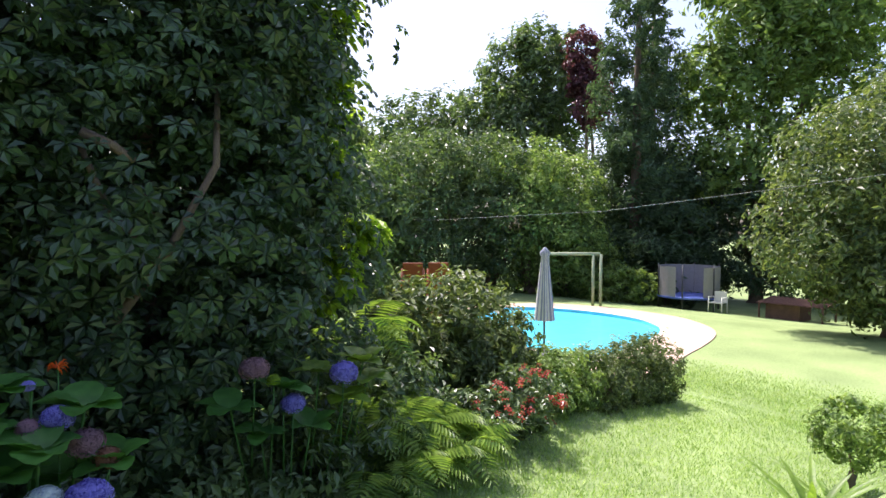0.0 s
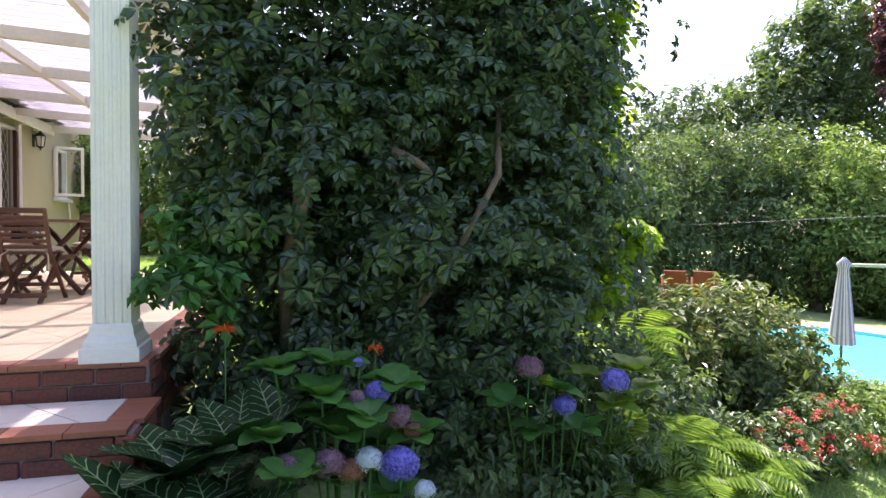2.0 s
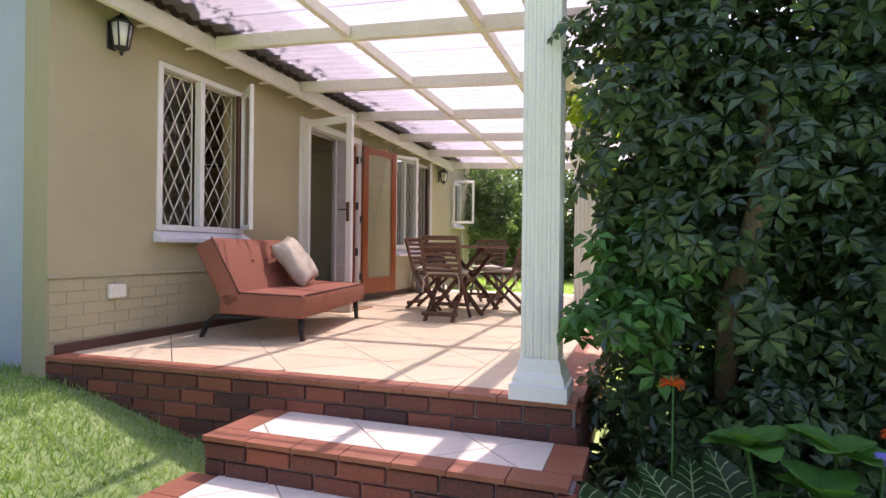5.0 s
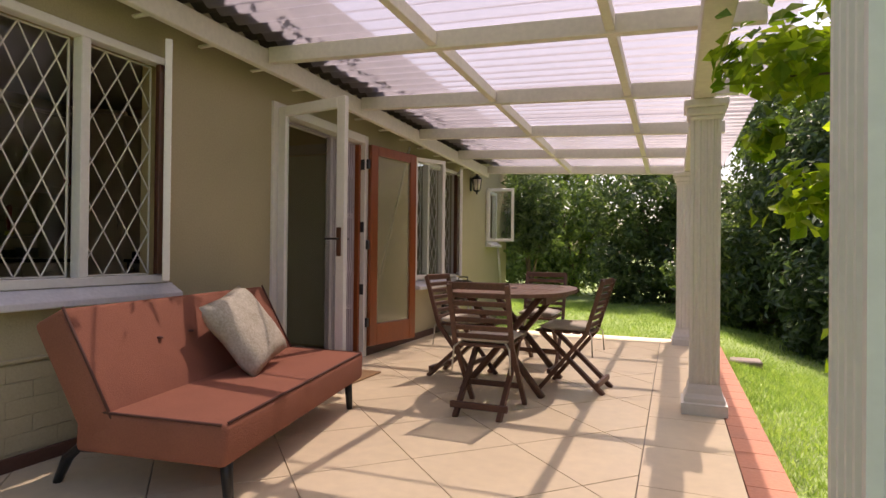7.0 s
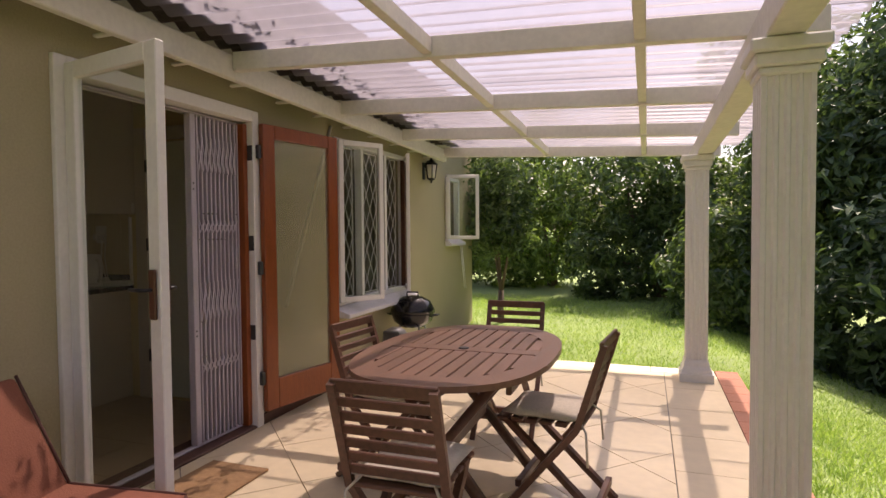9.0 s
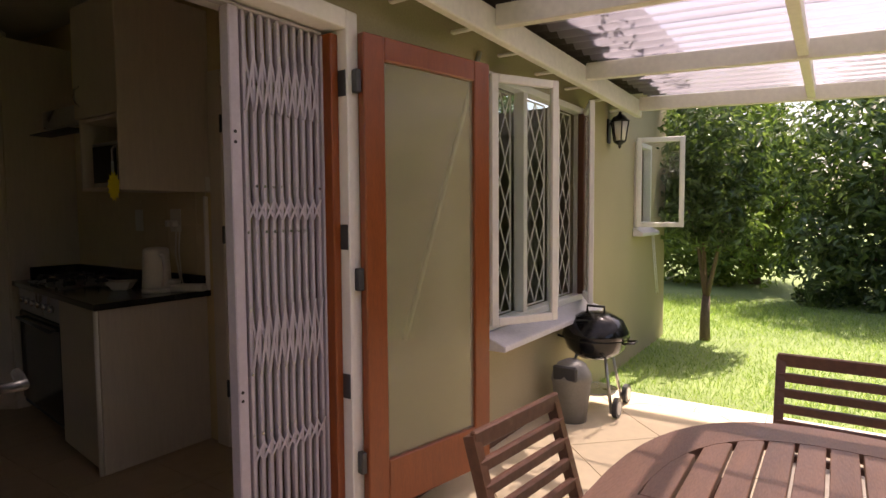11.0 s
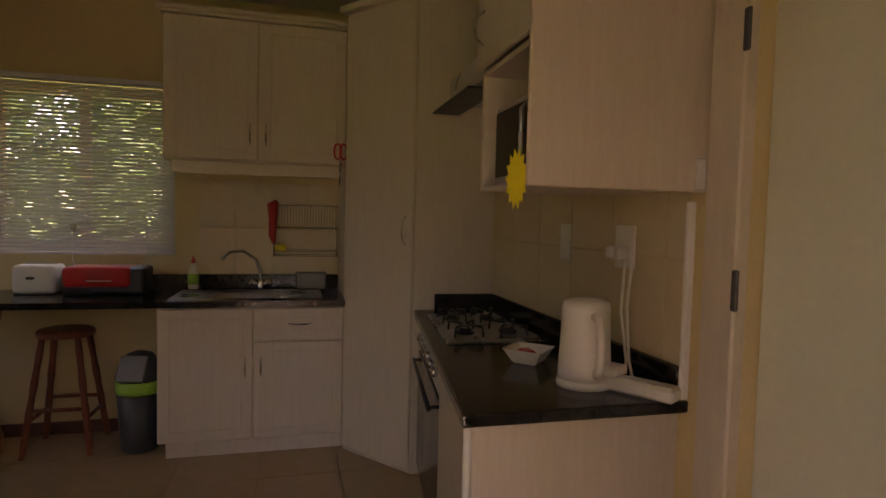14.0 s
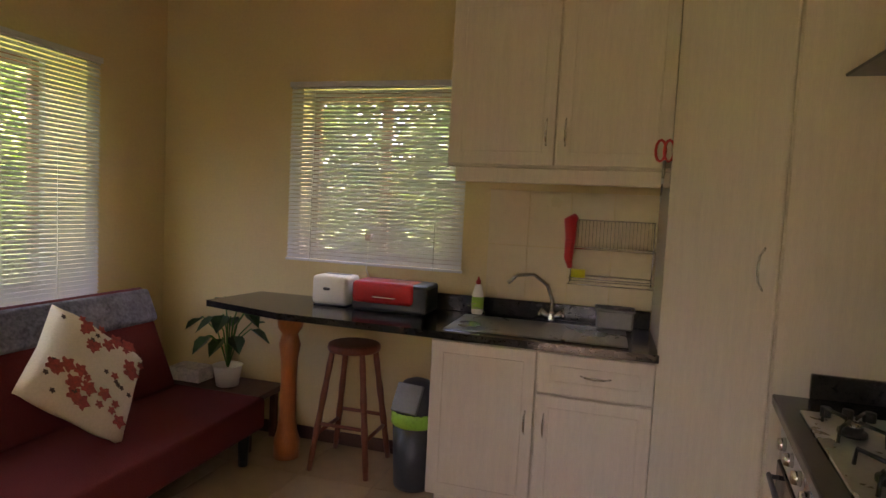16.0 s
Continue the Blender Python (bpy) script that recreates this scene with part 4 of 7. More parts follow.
def chair():
    c = thing("folding_chair", 0, 0, 0, "dark-stained slatted wooden folding chair with a cream seat pad", "chair", "chairs round the table")
    w = 0.185
    for s in (-1, 1):
        x = s * w
        bm = bmesh.new()
        bm_tube([(x, 0.20, 0.0), (x, -0.15, 0.43), (x, -0.27, 0.82)], 0.021, 4, bm)
        part("back_leg", bm, M["teak"], c, local=True)
        xi = s * (w - 0.045)
        part("front_leg", bm_tube([(xi, -0.27, 0.0), (xi, 0.20, 0.43)], 0.021, 4), M["teak"], c, local=True)
    for k in range(7):
        z = 0.475 + k * 0.052
        y = -0.15 - (z - 0.43) / 0.39 * 0.12
        box("back_slat", (-w - 0.01, y - 0.009, z), (w + 0.01, y + 0.009, z + (0.032 if k < 6 else 0.046)), M["teak"], c, local=True)
    for k in range(6):
        y = -0.17 + k * 0.07
        box("seat_slat", (-w + 0.02, y, 0.425), (w - 0.02, y + 0.055, 0.443), M["teak"], c, local=True)
    box("stretcher", (-w, -0.245, 0.05), (w, -0.215, 0.09), M["teak"], c, local=True)
    box("stretcher", (-w, 0.11, 0.12), (w, 0.14, 0.155), M["teak"], c, local=True)
    return c


def seat_pad(m, seed):
    bm = bm_cushion(0.35, 0.38, 0.06, 10, seed=seed)
    bmesh.ops.transform(bm, matrix=m @ Matrix.Translation((0, 0.02, 0.470)), verts=bm.verts)
    p = tagged(part("seat_pad", bm, M["pad"], smooth=True), "cream padded seat cushion tied to the chair", "cushion", "seat pads")
    for s in (-1, 1):
        q = [m @ Vector(v) for v in ((s * 0.14, -0.15, 0.46), (s * 0.18, -0.19, 0.42), (s * 0.19, -0.20, 0.27))]
        tube("tie", q, 0.006, M["pad"], p, seg=5)


_spots = [(-1.82, 6.29, 0), (-1.43, 7.13, 84), (-2.30, 7.16, -96), (-1.86, 7.98, 180)]
_first = chair()
for k, (x, y, r) in enumerate(_spots):
    m = pose(x, y, 0, 0, 0, r)
    if k == 0:
        _first.matrix_basis = m
    else:
        copy_thing(_first, m)
    seat_pad(m, k)

table = thing("garden_table", -1.88, 7.08, 0, "oval slatted dark hardwood garden table with crossed legs", "table")
TX, TY, TA, TB = -1.86, 7.04, 0.46, 0.70
bm = bmesh.new()
_n = 48


def oval(k, s=1.0, n=48, p=2.5):
    t = 2 * math.pi * k / n
    c, q = math.cos(t), math.sin(t)
    return (TX + TA * s * math.copysign(abs(c) ** (2 / p), c), TY + TB * s * math.copysign(abs(q) ** (2 / p), q))


o1 = [oval(k) for k in range(_n)]
o2 = [oval(k, 0.80) for k in range(_n)]
vt = [[bm.verts.new((*p, z)) for p in ring] for ring, z in ((o1, 0.742), (o2, 0.742), (o2, 0.716), (o1, 0.716))]
for k in range(_n):
    for a, b in ((0, 1), (1, 2), (2, 3), (3, 0)):
        bm.faces.new((vt[a][k], vt[a][(k + 1) % _n], vt[b][(k + 1) % _n], vt[b][k]))
bmesh.ops.recalc_face_normals(bm, faces=bm.faces[:])
part("rim", bm, M["teak_top"], table)
box("cross_rail", (TX - TA * 0.83, TY - 0.05, 0.718), (TX + TA * 0.83, TY + 0.05, 0.7425), M["teak_top"], table, bev=0.002)
part("umbrella_hole_ring", bm_lathe([(0.026, 0), (0.026, 0.004), (0.018, 0.005)], 16, TX, TY, 0.7425), M["black"], table, "black plastic umbrella hole ring", True)
_ns = 11
for k in range(_ns):
    w = 2 * TA * 0.80 / _ns
    x0 = TX - TA * 0.80 + k * w + 0.003
    for s in (-1, 1):
        q = max(0.0, 1 - abs((x0 + w / 2 - TX) / (TA * 0.815)) ** 2.5) ** (1 / 2.5)
        e = TB * 0.815 * q
        if e > 0.1:
            a, b = sorted((TY + s * 0.055, TY + s * e))
            box("slat", (x0, a, 0.718), (x0 + w - 0.008, b, 0.741), M["teak_top"], table, bev=0.002)
for sy in (-1, 1):
    for s in (-1, 1):
        tube("leg", [(TX + s * 0.30, TY + sy * 0.34, 0.0), (TX - s * 0.28, TY + sy * 0.30, 0.715)], 0.028, M["teak"], table, seg=4)
box("leg_rail", (TX - 0.03, TY - 0.32, 0.33), (TX + 0.03, TY + 0.32, 0.38), M["teak"], table)
for s in (-1, 1):
    box("apron", (TX + s * 0.33 - 0.012, TY - 0.45, 0.66), (TX + s * 0.33 + 0.012, TY + 0.45, 0.715), M["teak"], table)

box("door_mat", (-3.36, 6.30, 0.001), (-2.98, 6.98, 0.014), M["matm"])
tagged(bpy.data.objects["door_mat"], "small brown coir door mat before the door", "door mat")


def lantern(y, zc):
    l = thing("wall_lantern", WX, y, zc - 0.15, "black metal hexagonal wall lantern with glass panes", "wall lamp", "veranda lanterns")
    box("backplate", (WX + 0.001, y - 0.035, zc - 0.10), (WX + 0.014, y + 0.035, zc + 0.10), M["black"], l)
    tube("arm", [(WX + 0.01, y, zc + 0.05), (WX + 0.05, y, zc + 0.11), (WX + 0.10, y, zc + 0.12)], 0.008, M["black"], l)
    lathe("cap", [(0.085, 0.07), (0.07, 0.085), (0.03, 0.125), (0.012, 0.135), (0.014, 0.155), (0.002, 0.165)], WX + 0.10, y, zc, M["black"], l, seg=6)
    lathe("glass", [(0.045, -0.09), (0.068, 0.068)], WX + 0.10, y, zc, M["whiteplastic"], l, "milky glass panes", seg=6)
    for k in range(6):
        a = k * math.pi / 3
        tube("bar", [(WX + 0.10 + 0.048 * math.cos(a), y + 0.048 * math.sin(a), zc - 0.09), (WX + 0.10 + 0.072 * math.cos(a), y + 0.072 * math.sin(a), zc + 0.07)], 0.006, M["black"], l, seg=4)
    lathe("foot", [(0.004, -0.15), (0.014, -0.135), (0.012, -0.12), (0.05, -0.10), (0.05, -0.088)], WX + 0.10, y, zc, M["black"], l, seg=6)


lantern(3.84, 2.17)
lantern(10.68, 2.02)
_b = thing("junction_box", WX, 3.88, 0.37, "small cream plastic outdoor socket box on the wall", "socket")
box("case", (WX + 0.009, 3.82, 0.33), (WX + 0.05, 3.95, 0.43), M["whiteplastic"], _b, bev=0.008)
box("lid", (WX + 0.05, 3.83, 0.34), (WX + 0.056, 3.94, 0.42), M["whiteplastic"], _b)

# kettle barbecue and bin
bq = thing("kettle_barbecue", -3.05, 9.72, 0, "black enamel kettle barbecue on three legs with two wheels", "barbecue")
BX, BY = -3.24, 9.69
lathe("bowl", [(0.03, 0.34), (0.12, 0.355), (0.19, 0.41), (0.215, 0.48), (0.22, 0.50)], BX, BY, 0, M["enamel"], bq, seg=24)
_lid = lathe("lid", [(0.226, 0.495), (0.222, 0.53), (0.18, 0.61), (0.10, 0.655), (0.01, 0.667)], BX, BY, 0, M["enamel"], bq, seg=24)
tube("handle", [(BX - 0.06, BY, 0.655), (BX - 0.06, BY, 0.70), (BX + 0.06, BY, 0.70), (BX + 0.06, BY, 0.655)], 0.009, M["black"], _lid)
for s in (-1, 1):
    tube("side_handle", [(BX + s * 0.20, BY - 0.05, 0.47), (BX + s * 0.27, BY - 0.04, 0.48), (BX + s * 0.27, BY + 0.04, 0.48), (BX + s * 0.20, BY + 0.05, 0.47)], 0.008, M["black"], bq)
for dx, dy in ((-0.19, -0.06), (0.16, -0.14), (0.12, 0.20)):
    tube("leg", [(BX + dx * 0.6, BY + dy * 0.6, 0.39), (BX + dx, BY + dy, 0.02)], 0.011, M["steel"], bq)
lathe("ash_tray", [(0.005, 0.10), (0.14, 0.115), (0.15, 0.13), (0.14, 0.128)], BX, BY, 0, M["steel"], bq, seg=20)
for dx, dy in ((0.18, -0.14), (0.14, 0.20)):
    for r, z, mm, nm in ((0.065, 0, "darkplastic", "wheel"), (0.042, 1, "whiteplastic", "wheel_disc")):
        p = Vector((BX + dx, BY + dy, 0.065))
        part(nm, bm_tube([p + Vector((0.0 - z * 0.004, 0, 0)), p + Vector((0.03 + z * 0.004, 0, 0))], r, 18), M[mm], bq)
bn = thing("swing_bin", -3.28, 9.36, 0, "grey-beige plastic swing-lid waste bin", "bin")
lathe("body", [(0.095, 0.0), (0.125, 0.26), (0.13, 0.265)], -3.28, 9.36, 0, M["greyplastic"], bn, seg=24)
lathe("lid", [(0.132, 0.262), (0.125, 0.31), (0.09, 0.37), (0.04, 0.395), (0.005, 0.40)], -3.28, 9.36, 0, M["greyplastic"], bn, seg=24)
part("flap", bm_box((-3.36, 9.235, 0.28), (-3.20, 9.27, 0.375), 0.01, None), M["darkplastic"], bn, "dark open lid flap")

# ---- kitchen ----
kfloor = thing("kitchen_floor", -5.6, 6, 0, "tan square-tiled kitchen floor", "floor", kind="structure")
box("screed", (-7.56, 4.0, -0.09), (-3.52, 7.89, -0.022), M["mortar"], kfloor, bev=0)
for i in range(10):
    for j in range(9):
        x0, y0 = -7.545 + i * 0.435, 4.025 + j * 0.435
        x1, y1 = min(x0 + 0.431, -3.722), min(y0 + 0.431, 7.875)
        if x1 > x0 and y1 > y0:
            tile_piece("tile", [(x0, y0), (x1, y0), (x1, y1), (x0, y1)], -0.02, -0.001, M["ktile"], kfloor)
sk = thing("baseboard", -7.5, 5, 0, "dark brown skirting tiles along the kitchen walls", "skirting", kind="structure")
box("run", (-7.549, 4.03, 0), (-7.535, 6.05, 0.08), M["skirt"], sk)
box("run", (-7.53, 4.021, 0), (-3.75, 4.035, 0.08), M["skirt"], sk)


def bow_handle(parent, p, axis, out, L=0.11):
    """A bow handle centred at p; axis is its run, out its projection."""
    p, axis, out = Vector(p), Vector(axis), Vector(out)
    pts = [p - axis * L / 2, p - axis * L * 0.3 + out * 0.024, p + out * 0.03, p + axis * L * 0.3 + out * 0.024, p + axis * L / 2]
    tube("handle", pts, [0.004, 0.005, 0.006, 0.005, 0.004], M["chrome"], parent, "chrome bow handle", 6)


def door_panel(name, lo, hi, parent, face):
    """A cupboard front with a routed inner border; face = 'x' (facing +x) or 'y' (facing -y)."""
    ob = box(name, lo, hi, M["cab"], parent, bev=0.005)
    b = 0.055
    if face == "x":
        bm = frame_rect(bmesh.new(), hi[0] - 0.001, hi[0] + 0.003, lo[1] + b, hi[1] - b, lo[2] + b, hi[2] - b, 0.008)
        part("moulding", bm, M["cab"], ob)
    return ob


FX = -6.99
base = thing("base_cabinet", -7.25, 6.6, 0, "limed wood-grain kitchen base cabinet with two doors and drawer", "kitchen cabinet")
box("body", (-7.53, 6.085, 0.10), (FX, 7.10, 0.86), M["cab"], base)
box("plinth", (-7.5, 6.12, 0.0), (FX - 0.04, 7.10, 0.10), M["cab"], base)
d = door_panel("door", (FX, 6.09, 0.105), (FX + 0.018, 6.588, 0.855), base, "x")
bow_handle(d, (FX + 0.018, 6.55, 0.52), (0, 0, 1), (1, 0, 0))
d = door_panel("door", (FX, 6.594, 0.105), (FX + 0.018, 7.095, 0.66), base, "x")
bow_handle(d, (FX + 0.018, 6.635, 0.52), (0, 0, 1), (1, 0, 0))
d = door_panel("drawer", (FX, 6.594, 0.667), (FX + 0.018, 7.095, 0.855), base, "x")
bow_handle(d, (FX + 0.018, 6.85, 0.765), (0, 1, 0), (1, 0, 0), 0.13)
upper = thing("wall_cabinet", -7.25, 6.6, 1.62, "limed wood-grain wall cabinet with two doors and cornice", "kitchen cabinet")
box("body", (-7.545, 6.11, 1.68), (-7.03, 7.10, 2.47), M["cab"], upper)
for a, b, hy in ((6.112, 6.605, 6.565), (6.611, 7.098, 6.65)):
    d = door_panel("door", (-7.03, a, 1.69), (-7.012, b, 2.46), upper, "x")
    bow_handle(d, (-7.012, hy, 1.84), (0, 0, 1), (1, 0, 0), 0.12)
box("pelmet", (-7.05, 6.15, 1.61), (-7.02, 7.10, 1.679), M["cab"], upper)
bm = bm_box((-7.53, 6.095, 2.471), (-7.005, 7.10, 2.49), 0.004)
bm_box((-7.53, 6.075, 2.49), (-6.985, 7.10, 2.515), 0.006, bm=bm)
part("cornice", bm, M["cab"], upper)
tall = thing("tall_cabinet", -7.2, 7.5, 0, "tall limed wood-grain corner cupboard with angled door", "kitchen cabinet")
part("body", bm_prism([(-7.545, 7.105), (FX, 7.105), (-6.57, 7.435), (-6.57, 7.876), (-7.545, 7.876)], 0.0, 2.55), M["cab"], tall)
_a = math.degrees(math.atan2(7.435 - 7.105, -6.57 - FX))
_L = math.hypot(7.435 - 7.105, -6.57 - FX)
_m = pose(FX, 7.105, 0, 0, 0, _a)
_d = box("door", (0.006, -0.020, 0.03), (_L - 0.006, -0.001, 2.52), M["cab"], tall, m=_m, bev=0.005)
bow_handle(_d, _m @ Vector((_L - 0.055, -0.02, 1.32)), (0, 0, 1), _m.to_3x3() @ Vector((0, -1, 0)), 0.15)
bm = bm_box((-0.03, -0.05, 2.551), (_L + 0.02, 0.05, 2.59), 0.006, _m)
part("cornice", bm, M["cab"], tall)

top1 = thing("sink_worktop", -7.2, 6, 0.87, "polished black granite worktop with sink and breakfast bar", "worktop")
bm = bm_prism([(-7.545, 4.78), (-7.10, 4.72), (-6.965, 5.25), (-6.955, 6.2), (-6.955, 7.103), (-7.545, 7.103)], 0.865, 0.90)
part("slab", bm, M["granite"], top1)
box("upstand", (-7.548, 5.45, 0.901), (-7.525, 7.10, 0.995), M["granite"], top1)
post = thing("table_leg_post", -7.28, 5.15, 0, "turned orange pine post under the breakfast bar", "table leg")
lathe("shaft", [(0.075, 0), (0.075, 0.10), (0.06, 0.15), (0.05, 0.22), (0.045, 0.45), (0.05, 0.58), (0.062, 0.66), (0.05, 0.70), (0.045, 0.72), (0.07, 0.76), (0.075, 0.80), (0.075, 0.865)], -7.28, 5.15, 0, M["pine"], post, seg=16)


def inset_sink():
    s = thing("kitchen_sink", -7.22, 6.62, 0.9, "stainless steel sink with drainer set in the worktop", "sink")
    bm = frame_rect(bmesh.new(), -7.44, -7.02, 6.15, 7.0, 0.9005, 0.906, 0.03)
    bmesh.ops.delete(bm, geom=bm.verts[:], context="VERTS")
    # rim, bowl
    def rect(x0, x1, y0, y1, z):
        return [bm.verts.new(p) for p in ((x0, y0, z), (x1, y0, z), (x1, y1, z), (x0, y1, z))]
    o = rect(-7.44, -7.02, 6.13, 6.98, 0.902)
    r1 = rect(-7.43, -7.03, 6.14, 6.97, 0.908)
    for a, b in ((o, r1),):
        for k in range(4):
            bm.faces.new((a[k], a[(k + 1) % 4], b[(k + 1) % 4], b[k]))
    bowl = rect(-7.40, -7.06, 6.20, 6.57, 0.907)
    deep = rect(-7.37, -7.09, 6.23, 6.54, 0.9045)
    for k in range(4):
        bm.faces.new((r1[k], r1[(k + 1) % 4], bowl[(k + 1) % 4], bowl[k]))
        bm.faces.new((bowl[k], bowl[(k + 1) % 4], deep[(k + 1) % 4], deep[k]))
    bm.faces.new(deep)
    part("basin", bm, M["steel"], s)
    for k in range(6):
        box("drainer_rib", (-7.36, 6.63 + k * 0.05, 0.9085), (-7.08, 6.642 + k * 0.05, 0.912), M["steel"], s, bev=0.002)
    t = [(-7.47, 6.60, 0.90), (-7.47, 6.60, 1.02), (-7.46, 6.57, 1.10), (-7.42, 6.50, 1.155), (-7.37, 6.42, 1.15), (-7.34, 6.38, 1.11)]
    tap = thing("mixer_tap", -7.47, 6.6, 0.9, "chrome swan-neck mixer tap with two cross handles", "tap")
    tube("spout", t, [0.016, 0.011, 0.010, 0.010, 0.010, 0.011], M["chrome"], tap)
    lathe("body", [(0.024, 0.0), (0.022, 0.02), (0.018, 0.05), (0.012, 0.06)], -7.47, 6.60, 0.9, M["chrome"], tap)
    for q in (-1, 1):
        tube("cross_handle", [(-7.47, 6.60, 0.925), (-7.46, 6.60 + q * 0.055, 0.955)], [0.012, 0.018], M["chrome"], tap)
        tube("handle_bar", [(-7.485, 6.60 + q * 0.055, 0.97), (-7.435, 6.60 + q * 0.065, 0.94)], 0.007, M["chrome"], tap)


inset_sink()
# stove side
hobc = thing("oven_cabinet", -5.75, 7.58, 0, "limed wood-grain cabinet run ending in a plain panel", "kitchen cabinet")
box("end_panel", (-4.99, 7.30, 0.0), (-4.965, 7.876, 0.862), M["cab"], hobc)
box("body", (-5.60, 7.32, 0.10), (-4.992, 7.876, 0.862), M["cab"], hobc)
box("front", (-5.60, 7.295, 0.02), (-4.992, 7.318, 0.86), M["cab"], hobc)
fr = thing("fridge_edge_trim", -5.02, 7.28, 0, "rounded pale edge strip of the cabinet end", "trim")
tube("strip", [(-4.985, 7.258, 0.0), (-4.985, 7.258, 0.862)], 0.012, M["whiteplastic"], fr)
ov = thing("oven", -6.1, 7.6, 0, "black built-in oven with chrome knobs and bar handle", "oven")
box("body", (-6.56, 7.33, 0.05), (-5.605, 7.876, 0.862), M["darkplastic"], ov)
box("door", (-6.50, 7.30, 0.10), (-5.62, 7.329, 0.70), M["enamel"], ov)
tube("bar_handle", [(-6.45, 7.262, 0.66), (-5.68, 7.262, 0.66)], 0.011, M["darkplastic"], ov)
for x in (-6.44, -5.70):
    tube("bracket", [(x, 7.30, 0.66), (x, 7.262, 0.66)], 0.008, M["darkplastic"], ov)
box("control_panel", (-6.50, 7.305, 0.71), (-5.62, 7.329, 0.855), M["steel"], ov)
for k in range(6):
    x = -6.40 + k * 0.13
    tube("knob", [(x, 7.305, 0.785), (x, 7.275, 0.785)], [0.022, 0.018], M["chrome"], ov, seg=14)
top2 = thing("hob_worktop", -5.75, 7.58, 0.87, "polished black granite worktop round the gas hob", "worktop")
part("slab", bm_box((-6.565, 7.268, 0.865), (-4.925, 7.878, 0.90), 0.006, seg=2), M["granite"], top2)
box("upstand", (-6.56, 7.855, 0.901), (-4.95, 7.879, 0.985), M["granite"], top2)
box("upstand", (-6.568, 7.42, 0.901), (-6.545, 7.853, 0.985), M["granite"], top2)
hob = thing("gas_hob", -6.05, 7.56, 0.9, "steel four-burner gas hob with black pan supports", "hob")
box("plate", (-6.38, 7.34, 0.9005), (-5.70, 7.80, 0.908), M["steel"], hob, bev=0.003)
for x in (-6.20, -5.88):
    for y in (7.46, 7.68):
        lathe("burner", [(0.045, 0.0), (0.045, 0.01), (0.03, 0.012), (0.032, 0.022), (0.01, 0.026)], x, y, 0.908, M["black"], hob)
        lathe("burner_cap", [(0.026, 0.02), (0.024, 0.03), (0.005, 0.033)], x, y, 0.91, M["chrome"], hob)
        for a in range(4):
            t = a * math.pi / 2 + math.pi / 4
            tube("pan_support", [(x + 0.02 * math.cos(t), y + 0.02 * math.sin(t), 0.948), (x + 0.12 * math.cos(t), y + 0.09 * math.sin(t), 0.948), (x + 0.125 * math.cos(t), y + 0.095 * math.sin(t), 0.908)], 0.006, M["black"], hob, seg=5)
for k in range(4):
    tube("knob", [(-6.345, 7.42 + k * 0.075, 0.908), (-6.345, 7.42 + k * 0.075, 0.935)], 0.019, M["black"], hob, seg=12)
# the hob counter tapers towards the tall cupboard
for _t in (hobc, ov, top2, hob):
    for _ob in _t.children:
        for _vt in _ob.data.vertices:
            _vt.co.y += (-0.043 + 0.21 * (-4.92 - _vt.co.x) / 1.645) * (7.878 - _vt.co.y) / 0.61
kt = thing("kettle", -5.12, 7.66, 0.9, "cream plastic electric jug kettle", "kettle")
lathe("base", [(0.082, 0), (0.085, 0.012), (0.08, 0.022)], -5.12, 7.66, 0.9, M["whiteplastic"], kt, sx=0.9)
lathe("jug", [(0.080, 0.024), (0.080, 0.04), (0.075, 0.13), (0.072, 0.235), (0.068, 0.25), (0.05, 0.258), (0.005, 0.262)], -5.12, 7.66, 0.9, M["whiteplastic"], kt, seg=28, sx=0.9)
tube("handle", [(-5.065, 7.655, 1.115), (-5.02, 7.65, 1.11), (-5.008, 7.65, 1.05), (-5.02, 7.655, 0.97), (-5.055, 7.66, 0.945)], 0.013, M["whiteplastic"], kt)
tube("spout", [(-5.18, 7.665, 1.08), (-5.205, 7.67, 1.125)], [0.022, 0.012], M["whiteplastic"], kt)
ms = thing("power_strip", -4.99, 7.74, 0.9, "white plastic multi-plug extension block", "extension lead")
_m = pose(-5.02, 7.76, 0.901, 0, 0, 32)
box("block", (-0.10, -0.032, 0), (0.13, 0.032, 0.04), M["whiteplastic"], ms, m=_m, bev=0.008)
for k in range(3):
    box("socket_face", (-0.02 + k * 0.05, -0.022, 0.04), (0.02 + k * 0.05, 0.022, 0.0425), M["whiteplastic"], ms, m=_m, bev=0.001)
box("adaptor", (-0.12, -0.045, 0.041), (-0.03, 0.035, 0.07), M["whiteplastic"], ms, m=_m, bev=0.008)
tube("flex", [(-5.12, 7.80, 0.93), (-5.19, 7.845, 0.95), (-5.25, 7.855, 1.10), (-5.24, 7.86, 1.28)], 0.005, M["whiteplastic"], ms, seg=6)
tube("flex", [(-5.08, 7.80, 0.92), (-5.16, 7.835, 0.96), (-5.205, 7.85, 1.12), (-5.20, 7.86, 1.28)], 0.005, M["whiteplastic"], ms, seg=6)
dish = thing("plastic_dish", -5.42, 7.55, 0.9, "white square plastic dish with wrapped oddments", "dish")
part("tray", bm_lathe([(0.05, 0.0), (0.06, 0.005), (0.095, 0.05), (0.10, 0.052), (0.09, 0.048), (0.055, 0.012), (0.001, 0.011)], 4, -5.40, 7.60, 0.901), M["whiteplastic"], dish)
